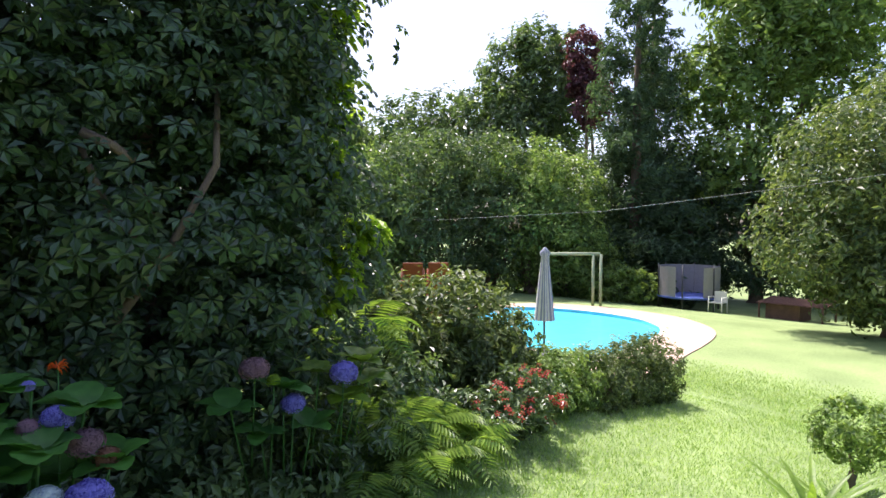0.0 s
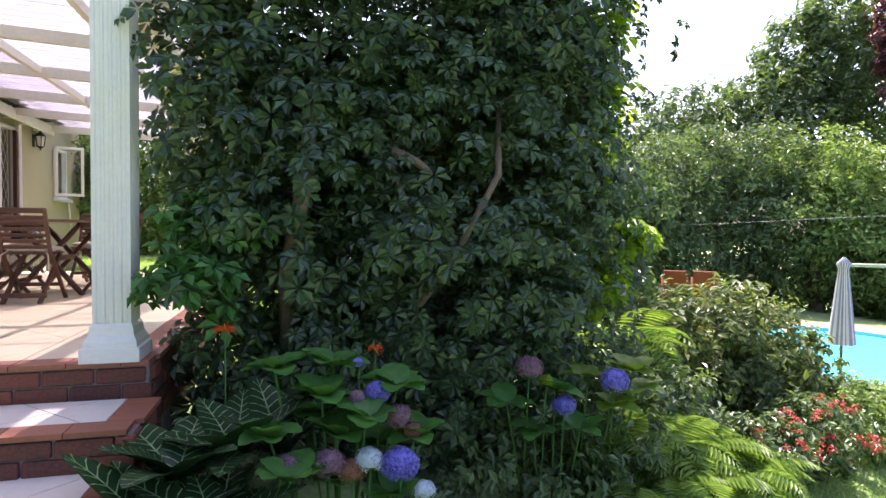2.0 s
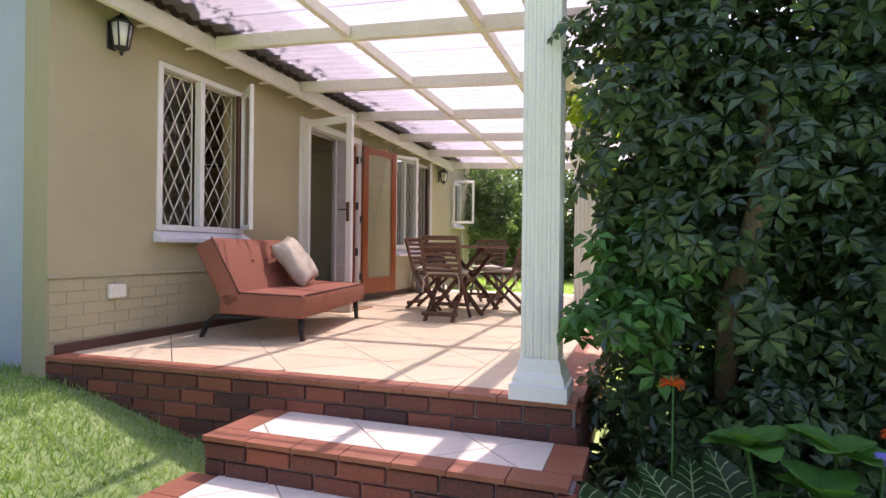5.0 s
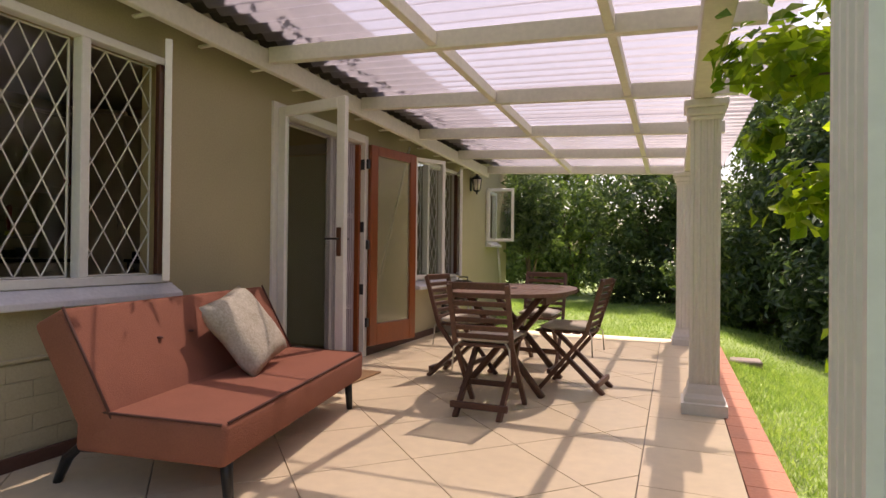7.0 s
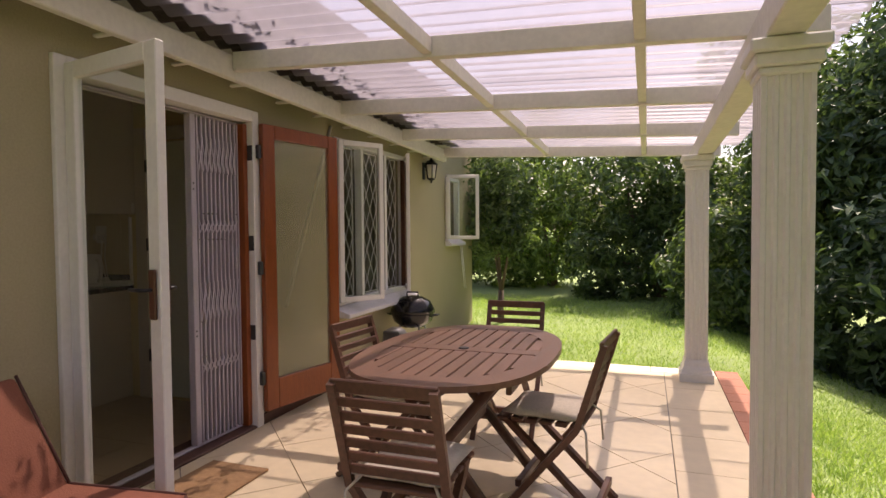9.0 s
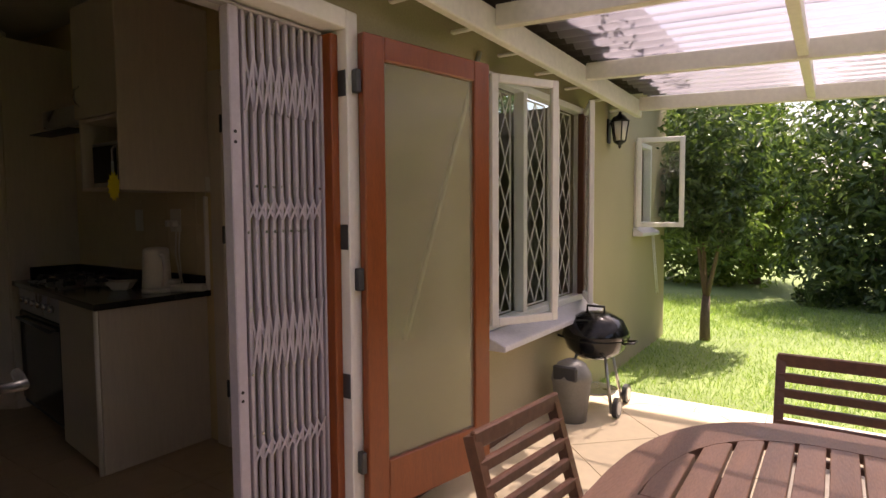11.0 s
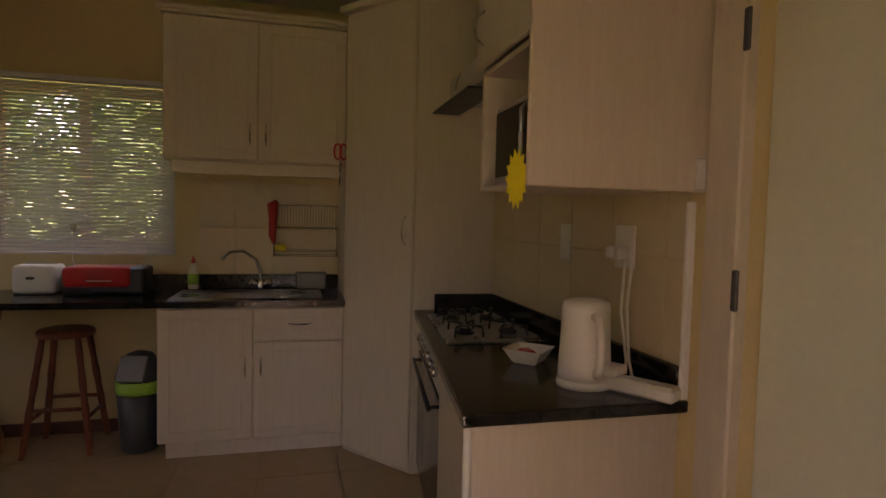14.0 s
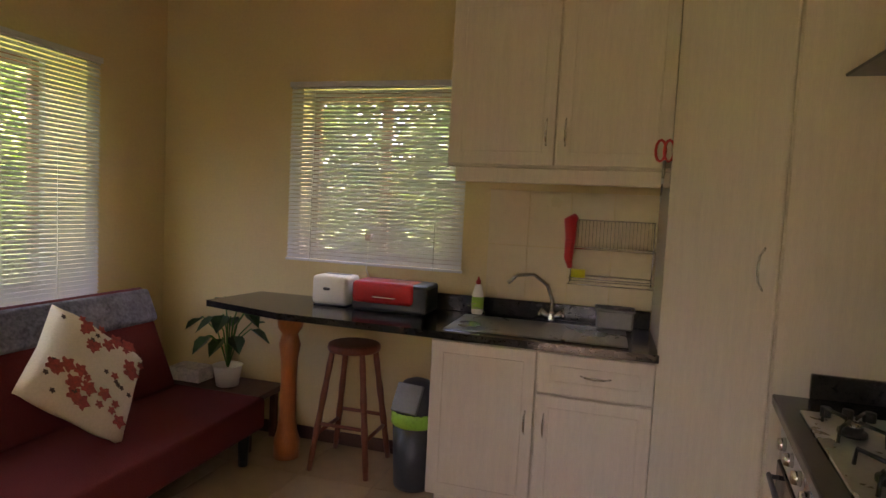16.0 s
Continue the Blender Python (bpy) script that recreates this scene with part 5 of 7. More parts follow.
part("packet", bm_box((-5.44, 7.57, 0.913), (-5.37, 7.62, 0.945), 0.01), M["red"], dish, "red wrapped packet")


def socket(name, lo, hi, label, plug=True):
    s = thing(name, (lo[0] + hi[0]) / 2, (lo[1] + hi[1]) / 2, lo[2], label, "socket")
    box("plate", lo, hi, M["whiteplastic"], s, bev=0.004)
    return s


s = socket("wall_socket", (-5.31, 7.862, 1.24), (-5.20, 7.871, 1.38), "white double wall socket with plugs in it")
for x in (-5.285, -5.235):
    box("plug", (x - 0.018, 7.82, 1.27), (x + 0.018, 7.864, 1.31), M["whiteplastic"], s, bev=0.006)
socket("light_switch", (-5.73, 7.864, 1.24), (-5.64, 7.872, 1.38), "white wall switch plate")
s = socket("wall_socket", (-7.548, 5.50, 1.26), (-7.54, 5.57, 1.36), "white wall socket with a plug and hanging flex")
box("plug", (-7.54, 5.49, 1.27), (-7.50, 5.53, 1.31), M["whiteplastic"], s, bev=0.006)
tube("flex", [(-7.51, 5.51, 1.27), (-7.52, 5.50, 1.1), (-7.52, 5.55, 0.95), (-7.46, 5.60, 0.91)], 0.004, M["whiteplastic"], s, seg=5)
# wall cabinet with microwave nook
wc = thing("microwave_cabinet", -5.2, 7.6, 1.45, "limed wood-grain wall cabinet with open microwave shelf", "kitchen cabinet")
box("end_panel", (-4.90, 7.36, 1.472), (-4.885, 7.876, 2.5), M["cab"], wc)
box("side_panel", (-5.44, 7.42, 1.482), (-5.422, 7.876, 2.5), M["cab"], wc)
box("bottom", (-5.421, 7.42, 1.482), (-4.901, 7.876, 1.498), M["cab"], wc)
box("shelf", (-5.421, 7.42, 1.86), (-4.901, 7.876, 1.878), M["cab"], wc)
box("back", (-5.421, 7.86, 1.499), (-4.901, 7.875, 1.859), M["cab"], wc)
_d = box("door", (-5.44, 7.398, 1.88), (-4.905, 7.416, 2.49), M["cab"], wc)
bow_handle(_d, (-5.37, 7.398, 2.00), (0, 0, 1), (0, -1, 0))
box("top", (-5.421, 7.42, 2.48), (-4.901, 7.876, 2.499), M["cab"], wc)
box("hinge_plate", (-4.884, 7.83, 1.48), (-4.878, 7.86, 1.56), M["whiteplastic"], wc)
mw = thing("microwave", -5.2, 7.65, 1.478, "silver microwave oven with dark glass door", "microwave")
box("case", (-5.33, 7.435, 1.499), (-4.92, 7.80, 1.74), M["steel"], mw, bev=0.006)
box("door_glass", (-5.31, 7.427, 1.52), (-5.06, 7.434, 1.72), M["enamel"], mw)
box("control_panel", (-5.045, 7.428, 1.515), (-4.93, 7.434, 1.725), M["darkplastic"], mw)
tube("handle", [(-5.055, 7.427, 1.53), (-5.055, 7.408, 1.55), (-5.055, 7.408, 1.69), (-5.055, 7.427, 1.71)], 0.007, M["steel"], mw)
st = thing("star_card", -4.93, 7.39, 1.4, "bright yellow starburst card hanging from the cabinet", "card")
_p = []
for k in range(28):
    r = 0.065 if k % 2 else 0.048
    _p.append((r * 0.55 * math.sin(k * math.pi / 14), r * 1.2 * math.cos(k * math.pi / 14)))
bm = bm_prism(_p, -0.001, 0.001)
bmesh.ops.transform(bm, matrix=pose(-4.93, 7.35, 1.49, 90, 0, 30), verts=bm.verts)
part("card", bm, M["yellow"], st)
hd = thing("cooker_hood", -5.9, 7.65, 1.85, "slim steel cooker hood with open visor", "cooker hood")
bm = bm_box((-6.02, 7.46, 1.88), (-5.46, 7.876, 2.06), 0.006)
for v in bm.verts:
    if v.co.y < 7.6 and v.co.z > 1.93:
        v.co.z -= 0.07
part("body", bm, M["steel"], hd)
part("visor", bm_box((-6.00, 7.38, 1.835), (-5.48, 7.50, 1.843), 0.002, None), M["darkplastic"], hd, "dark glass visor")
# wall tiles behind hob and sink
wt = thing("wall_tiles", -5.8, 7.87, 0.99, "cream glazed splashback tiles", "tiles", kind="structure")
for i in range(6):
    for j in range(5):
        x0, z0 = -6.555 + i * 0.302, 0.986 + j * 0.302
        x1 = min(x0 + 0.299, -4.95)
        if x1 > x0 + 0.02:
            box("tile", (x0, 7.872, z0), (x1, 7.8795, z0 + 0.299), M["wtile"], wt, bev=0.002)
for i in range(4):
    for j in range(2):
        y0, z0 = 6.22 + i * 0.222, 0.997 + j * 0.302
        box("tile", (-7.549, y0, z0), (-7.544, y0 + 0.219, z0 + 0.299), M["wtile"], wt, bev=0.002)
box("edge_trim", (-4.948, 7.855, 0.90), (-4.93, 7.879, 1.45), M["white"], wt)
# interior door by the stove
idoor = thing("door_2", -4.3, 7.88, 0, "closed pale green interior door in a cream frame", "door", kind="structure")
bm = bmesh.new()
for a, b, c, d_ in ((-4.86, -4.742, 0.0, 2.15), (-3.858, -3.75, 0.0, 2.15), (-4.742, -3.858, 2.052, 2.15)):
    bm_box((a, 7.845, c), (b, 7.90, d_), 0.006, bm=bm)
part("door_frame", bm, M["cab"], idoor)
box("leaf", (-4.738, 7.92, 0.005), (-3.862, 7.955, 2.045), M["doorpaint"], idoor)
for z in (0.3, 1.18, 1.8):
    box("hinge", (-4.748, 7.838, z), (-4.728, 7.848, z + 0.1), M["darkplastic"], idoor)


# blinds
def blind(name, along, a0, a1, z0, z1, at, tilt, group):
    b = thing(name, at if along == "y" else (a0 + a1) / 2, at if along == "x" else (a0 + a1) / 2, z0, "cream venetian blind with half-open slats", "blind", "kitchen blinds")
    def put(nm, lo, hi, m=None):
        return box(nm, lo, hi, M["slat"], b, bev=0.001, m=m)
    if along == "y":
        put("head_rail", (at - 0.02, a0, z1 - 0.03), (at + 0.02, a1, z1))
        put("bottom_rail", (at - 0.012, a0, z0), (at + 0.012, a1, z0 + 0.015))
    else:
        put("head_rail", (a0, at - 0.02, z1 - 0.03), (a1, at + 0.02, z1))
        put("bottom_rail", (a0, at - 0.012, z0), (a1, at + 0.012, z0 + 0.015))
    n = int((z1 - z0 - 0.06) / 0.024) + 1
    me = None
    for k in range(n):
        z = z0 + 0.03 + k * 0.024
        if along == "y":
            if me is None:
                bm = bm_box((-0.0125, a0 + 0.005, -0.0005), (0.0125, a1 - 0.005, 0.0005), 0)
                me = bpy.data.meshes.new("slat"); bm.to_mesh(me); bm.free()
            ob = link("slat", me, M["slat"], b)
            ob.matrix_basis = pose(at, 0, z, 0, tilt, 0)
        else:
            if me is None:
                bm = bm_box((a0 + 0.005, -0.0125, -0.0005), (a1 - 0.005, 0.0125, 0.0005), 0)
                me = bpy.data.meshes.new("slat"); bm.to_mesh(me); bm.free()
            ob = link("slat", me, M["slat"], b)
            ob.matrix_basis = pose(0, at, z, tilt, 0, 0)
    for f in (0.15, 0.85):
        u = a0 + (a1 - a0) * f
        p = [(at + 0.014, u, z0), (at + 0.014, u, z1)] if along == "y" else [(u, at + 0.014, z0), (u, at + 0.014, z1)]
        tube("ladder_cord", p, 0.0015, M["slat"], b, seg=4)


blind("venetian_blind", "y", 4.97, 6.085, 1.12, 2.19, -7.51, 58, 0)
blind("venetian_blind", "x", -7.0, -5.2, 0.84, 2.22, 4.065, -54, 0)
for nm, ax, h in (("window_4", "x", (5.03, 6.02, 1.14, 2.16)), ("window_5", "y", WIN_S)):
    w = thing(nm, -7.6 if ax == "x" else -6.1, 5.5 if ax == "x" else 3.8, h[2], "timber framed kitchen window behind the blind", "window", kind="structure")
    fb = frame_rect(bmesh.new(), -0.02, 0.02, h[0] + 0.001, h[1] - 0.001, h[2] + 0.001, h[3] - 0.001, 0.05)
    mid = (h[0] + h[1]) / 2
    bm_box((-0.02, mid - 0.03, h[2] + 0.05), (0.02, mid + 0.03, h[3] - 0.05), 0.003, bm=fb)
    for v in fb.verts:
        v.co = Vector((v.co.x - 7.70, v.co.y, v.co.z)) if ax == "x" else Vector((v.co.y, v.co.x + 3.66, v.co.z))
    part("window_frame", fb, M["door_wood"], w)

# counter things
tst = thing("toaster", -7.40, 5.62, 0.9, "white plastic two-slice toaster", "toaster")
part("body", bm_box((-7.47, 5.27, 0.905), (-7.29, 5.49, 1.07), 0.025, seg=3), M["whiteplastic"], tst, smooth=True)
box("lever", (-7.288, 5.35, 0.99), (-7.27, 5.39, 1.005), M["darkplastic"], tst)
box("slot", (-7.42, 5.30, 1.068), (-7.39, 5.46, 1.072), M["darkplastic"], tst)
box("base", (-7.465, 5.28, 0.9005), (-7.295, 5.48, 0.906), M["darkplastic"], tst)
bb = thing("bread_bin", -7.38, 6.0, 0.9, "bread bin with red front lid and black ends", "bread bin")
part("body", bm_box((-7.50, 5.53, 0.902), (-7.26, 5.96, 1.06), 0.02, seg=2), M["darkplastic"], bb)
part("lid", bm_box((-7.44, 5.535, 0.945), (-7.245, 5.89, 1.065), 0.025, seg=3), M["red"], bb, "glossy red roll lid", True)
tube("handle", [(-7.24, 5.66, 0.985), (-7.23, 5.67, 0.985), (-7.23, 5.79, 0.985), (-7.24, 5.80, 0.985)], 0.004, M["chrome"], bb)
bt = thing("soap_bottle", -7.45, 6.28, 0.9, "clear dish-soap bottle with green label and red cap", "bottle")
lathe("bottle", [(0.028, 0), (0.032, 0.01), (0.032, 0.10), (0.02, 0.15), (0.012, 0.165)], -7.44, 6.20, 0.912, M["whiteplastic"], bt, sx=0.7)
lathe("label", [(0.0335, 0.03), (0.0335, 0.095)], -7.44, 6.20, 0.912, M["green"], bt, sx=0.7)
lathe("cap", [(0.013, 0.165), (0.013, 0.185), (0.006, 0.19), (0.005, 0.205)], -7.44, 6.20, 0.912, M["red"], bt)
gl = thing("glass_tumbler", -7.4, 6.16, 0.9, "clear glass tumblers and wire stand", "glass")
tube("wire", [(-7.36 + 0.05 * math.cos(t * 0.5), 6.21 + 0.05 * math.sin(t * 0.5), 0.912 + 0.006 * t) for t in range(14)], 0.002, M["chrome"], gl, seg=5)
cad = thing("cutlery_caddy", -7.42, 6.92, 0.9, "grey plastic cutlery drainer caddy", "caddy")
bm = bm_box((-7.48, 6.83, 0.913), (-7.36, 7.01, 1.01), 0.01)
part("tub", bm, M["greyplastic"], cad)
for y in (6.85, 6.935):
    box("compartment", (-7.47, y, 1.006), (-7.37, y + 0.065, 1.0115), M["darkplastic"], cad, bev=0.002)
tube("rim", [(-7.485, 6.825, 1.012), (-7.355, 6.825, 1.012), (-7.355, 7.015, 1.012), (-7.485, 7.015, 1.012), (-7.485, 6.825, 1.012)], 0.006, M["greyplastic"], cad)
rk = thing("dish_rack", -7.5, 7.0, 1.2, "wall-mounted chrome wire plate rack", "dish rack")
for x in (-7.53, -7.36):
    for z in (1.13, 1.16, 1.31, 1.455):
        if z > 1.4 and x > -7.4:
            continue
        tube("rail", [(x, 6.68, z), (x, 7.09, z)], 0.0035, M["chrome"], rk, seg=5)
for y in (6.68, 7.09):
    tube("upright", [(-7.53, y, 1.12), (-7.53, y, 1.46)], 0.004, M["chrome"], rk, seg=5)
    for z in (1.13, 1.31):
        tube("side_rail", [(-7.53, y, z), (-7.36, y, z)], 0.0035, M["chrome"], rk, seg=5)
for k in range(22):
    y = 6.69 + k * 0.0185
    tube("wire", [(-7.53, y, 1.455), (-7.53, y, 1.31), (-7.36, y, 1.31)], 0.0018, M["chrome"], rk, seg=4)
gv = thing("dish_cloth", -7.4, 6.7, 1.2, "red rubber glove-like cloth hanging on the rack", "cloth")
part("cloth", bm_tube([(-7.37, 6.70, 1.47), (-7.355, 6.675, 1.45), (-7.35, 6.68, 1.36), (-7.352, 6.675, 1.26), (-7.36, 6.685, 1.21)], [0.02, 0.034, 0.026, 0.022, 0.012], 10), M["red"], gv, smooth=True)
tube("sponge", [(-7.42, 6.69, 1.175), (-7.42, 6.76, 1.175)], 0.026, M["yellow"], gv, seg=8)
sc = thing("scissors", -6.98, 7.06, 1.7, "red-handled kitchen scissors hanging on the cabinet", "scissors")
_c = (-6.995, 7.068, 1.765)
for dy in (-0.018, 0.016):
    tube("handle_ring", [(_c[0], _c[1] + dy + 0.02 * math.cos(a * math.pi / 6), _c[2] + 0.045 * math.sin(a * math.pi / 6)) for a in range(13)], 0.006, M["red"], sc, seg=6)
tube("blades", [(_c[0], _c[1], _c[2] - 0.04), (_c[0], _c[1] - 0.005, 1.55)], [0.008, 0.003], M["steel"], sc, seg=5)
# stool, bin
stl = thing("bar_stool", -7.3, 5.53, 0, "round red-brown turned wooden bar stool", "stool")
lathe("seat", [(0.10, 0.655), (0.145, 0.66), (0.15, 0.675), (0.145, 0.695), (0.13, 0.70), (0.002, 0.697)], -7.33, 5.53, 0, M["stool"], stl, seg=24)
for sx_, sy_ in ((1, 1), (1, -1), (-1, 1), (-1, -1)):
    p0, p1 = Vector((-7.33 + 0.09 * sx_, 5.53 + 0.09 * sy_, 0.66)), Vector((-7.33 + 0.16 * sx_, 5.53 + 0.17 * sy_, 0.0))
    pts = [p0.lerp(p1, t / 8) for t in range(9)]
    tube("leg", pts, [0.016, 0.019, 0.017, 0.021, 0.017, 0.021, 0.017, 0.019, 0.015], M["stool"], stl)
for s_ in (-1, 1):
    tube("rung", [(-7.33 - 0.14, 5.53 + s_ * 0.145, 0.2), (-7.33 + 0.14, 5.53 + s_ * 0.145, 0.2)], 0.011, M["stool"], stl)
    tube("rung", [(-7.33 + s_ * 0.135, 5.53 - 0.14, 0.26), (-7.33 + s_ * 0.135, 5.53 + 0.14, 0.26)], 0.011, M["stool"], stl)
kb = thing("kitchen_bin", -7.2, 5.94, 0, "grey swing-top kitchen bin with green liner", "bin")
lathe("body", [(0.10, 0), (0.105, 0.02), (0.125, 0.40)], -7.23, 5.945, 0, M["darkplastic"], kb, seg=24)
lathe("liner", [(0.127, 0.34), (0.132, 0.36), (0.130, 0.415), (0.122, 0.417)], -7.23, 5.945, 0, M["green"], kb, "bright green bin liner edge", seg=18)
lathe("lid", [(0.128, 0.405), (0.13, 0.43), (0.11, 0.50), (0.07, 0.56), (0.03, 0.575), (0.002, 0.577)], -7.23, 5.945, 0, M["darkplastic"], kb, seg=24)
part("flap", bm_box((-0.006, -0.075, -0.075), (0.012, 0.075, 0.075), 0.03, pose(-7.128, 5.93, 0.495, 0, -28, -12), seg=3), M["greyplastic"], kb, "pale swing flap", True)
# futon with cushion
fu = thing("futon", -6.3, 4.45, 0, "maroon fabric futon sofa with patterned throw", "sofa")
FXR = -7.16
pad("seat", pose(-6.25, 4.70, 0.27), 1.90, 0.72, 0.18, M["maroon"], fu)
pad("backrest", pose(-6.25, 4.30, 0.62, -66, 0, 0), 1.80, 0.62, 0.15, M["maroon"], fu)
pad("throw", pose(-6.25, 4.235, 0.80, -66, 0, 0), 1.82, 0.20, 0.175, M["throw"], fu, "grey floral throw over the backrest")
for x in (-7.08, -5.42):
    for y in (4.44, 5.0):
        tube("leg", [(x, y, 0.19), (x, y, 0.0)], [0.032, 0.026], M["black"], fu)
bm = bm_cushion(0.52, 0.52, 0.17, 14, seed=8)
_cm = pose(-6.42, 4.62, 0.64, -56, 0, 8) @ pose(0, 0, 0, 0, 0, 40)
bmesh.ops.transform(bm, matrix=_cm, verts=bm.verts)
cu = tagged(part("cushion", bm, M["floral"], smooth=True), "cream cushion printed with red roses on the futon", "cushion")
rr = random.Random(5)
for k in range(46):
    u, v = rr.uniform(-0.22, 0.22), rr.uniform(-0.22, 0.22)
    t = max(0, (1 - (u / 0.26) ** 4) * (1 - (v / 0.26) ** 4)) ** 0.5
    r = rr.choice((0.012, 0.018, 0.03, 0.034))
    bm = bmesh.new()
    pr = [bm.verts.new((u + r * (1 + 0.3 * math.sin(5 * a)) * math.cos(a), v + r * (1 + 0.3 * math.sin(5 * a)) * math.sin(a), 0.085 * t + 0.008)) for a in [i * math.pi / 8 for i in range(16)]]
    bm.faces.new(pr)
    bmesh.ops.transform(bm, matrix=_cm, verts=bm.verts)
    part("printed_rose", bm, M["rose"] if r > 0.015 else M["deadleaf"], cu)
sd = thing("side_table", -7.3, 4.55, 0, "low dark wooden side table in the corner", "side table")
box("tabletop", (-7.53, 4.12, 0.30), (-7.17, 4.98, 0.335), M["dark_wood"], sd)
for x in (-7.50, -7.23):
    for y in (4.16, 4.92):
        box("leg", (x - 0.02, y - 0.02, 0), (x + 0.02, y + 0.02, 0.30), M["dark_wood"], sd)
bx = thing("tissue_box", -7.35, 4.4, 0.335, "printed cardboard box on the side table", "box")
part("carton", bm_box((-7.44, 4.30, 0.3355), (-7.30, 4.52, 0.42), 0.004), M["paper"], bx)
pp = thing("potted_plant", -7.33, 4.68, 0.335, "leafy houseplant in a white pot on the side table", "plant")
lathe("pot", [(0.065, 0), (0.085, 0.12), (0.09, 0.125), (0.08, 0.12), (0.001, 0.11)], -7.36, 4.68, 0.3355, M["whiteplastic"], pp)
for k in range(15):
    a, h, r = k * 2.4, 0.20 + 0.26 * ((k * 7) % 10) / 10, 0.06 + 0.14 * ((k * 3) % 7) / 7
    tip = Vector((-7.36 + r * math.cos(a), 4.68 + r * math.sin(a), 0.44 + h))
    tube("stem", [(-7.36, 4.68, 0.44), (-7.36 + r * 0.4 * math.cos(a), 4.68 + r * 0.4 * math.sin(a), 0.44 + h * 0.7), tip], 0.004, M["hydl"], pp, seg=4)
    bm = bmesh.new()
    o = [(0, 0), (0.045, 0.03), (0.05, 0.07), (0.0, 0.15), (-0.05, 0.07), (-0.045, 0.03)]
    vv = [bm.verts.new((x_, y_, -0.01 if abs(x_) < 0.001 else 0.012)) for x_, y_ in o]
    bm.faces.new((vv[0], vv[1], vv[2], vv[3]))
    bm.faces.new((vv[0], vv[3], vv[4], vv[5]))
    bmesh.ops.transform(bm, matrix=Matrix.Translation(tip) @ pose(0, 0, 0, -35, 0, math.degrees(a) - 90), verts=bm.verts)
    part("leaf", bm, M["leafA"], pp)


# ---- planting by the steps ----
def palmate(name, pts, nrm, size, material, parent, seed, n=7, label=""):
    """Umbrella-tree leaves: n drooping leaflets round each point."""
    rng = np.random.default_rng(seed)
    N = len(pts)
    nr = nrm / np.maximum(1e-6, np.linalg.norm(nrm, axis=1))[:, None]
    u = np.cross(nr, rng.normal(size=(N, 3)))
    u /= np.maximum(1e-6, np.linalg.norm(u, axis=1))[:, None]
    w = np.cross(nr, u)
    s = (size * rng.uniform(0.7, 1.3, N))[:, None]
    V = []
    for k in range(n):
        a = 2 * math.pi * k / n + rng.uniform(-0.15, 0.15, N)[:, None]
        d = u * np.cos(a) + w * np.sin(a)
        b = np.cross(nr, d)
        V += [pts + d * s * 0.12, pts + d * s * 0.66 + b * s * 0.24 + nr * s * 0.02, pts + d * s - nr * s * 0.26, pts + d * s * 0.66 - b * s * 0.24 + nr * s * 0.02]
    V = np.stack(V, 1).reshape(-1, 3)
    k = np.arange(N * n)[:, None] * 4
    F = np.concatenate([k + [0, 1, 2], k + [0, 2, 3]], 1).reshape(-1, 3)
    return from_arrays(name, V.tolist(), F.tolist(), material, parent, label)


ut = thing("umbrella_tree", 0.7, 4.1, ground(0.7, 4.1), "dense dark green umbrella tree beside the veranda steps", "tree")
_bl = [(0.55, 4.15, 0.9, 0.75, 0.75, 1.1), (1.5, 4.2, 0.7, 0.95, 0.85, 1.2), (0.75, 4.2, 2.4, 0.95, 0.9, 1.1), (1.8, 4.35, 2.3, 0.95, 0.9, 1.2), (1.1, 4.4, 3.7, 1.15, 0.95, 1.0), (2.2, 4.5, 1.3, 0.72, 0.7, 1.2), (0.15, 3.95, 1.7, 0.5, 0.5, 1.3), (2.1, 4.5, 3.4, 0.8, 0.8, 1.0), (0.3, 4.0, 3.1, 0.7, 0.6, 0.9), (0.5, 4.1, -0.15, 0.75, 0.5, 0.6), (1.4, 4.15, -0.3, 0.85, 0.5, 0.65), (2.2, 4.4, -0.2, 0.8, 0.55, 0.7), (1.2, 4.9, 0.5, 1.4, 0.5, 1.2)]
_rng = np.random.default_rng(11)
_p, _n = crown_points(_bl, 21000, _rng, 0.34, 0.78, 12)
_ok = _p[:, 0] > np.where(_p[:, 1] < 4.6, -0.26 + 0.12 * np.sin(_p[:, 2] * 3), -0.1)
_n[:, 2] += 0.3
_n[:, 1] -= 0.35
palmate("foliage", _p[_ok], _n[_ok], 0.078, M["leafA"], ut, 12)
_p, _n = crown_points([(0.05, 3.55, 0.62, 0.30, 0.22, 0.28), (-0.05, 3.5, 0.35, 0.22, 0.2, 0.22)], 150, _rng, 0.4, 0.5, 6)
palmate("low_spray", _p, _n + np.array([0, -0.4, 0.6]), 0.10, M["hydl"], ut, 13)
# yellow-green sprays at right and top put sunlight on the crown into leaf colour
_yb = [(2.62, 4.4, 2.25, 0.32, 0.32, 0.36), (2.55, 4.3, 3.0, 0.4, 0.4, 0.5), (3.05, 4.42, 0.66, 0.22, 0.22, 0.13), (2.6, 4.28, 1.0, 0.16, 0.2, 0.22), (2.75, 4.4, 0.35, 0.2, 0.2, 0.3), (2.2, 4.3, 3.6, 0.4, 0.4, 0.5), (2.75, 4.4, 1.6, 0.2, 0.3, 0.5), (1.9, 4.2, 4.2, 0.6, 0.5, 0.4)]
_p, _n = crown_points(_yb, 950, _rng, 0.36, 0.4, 8)
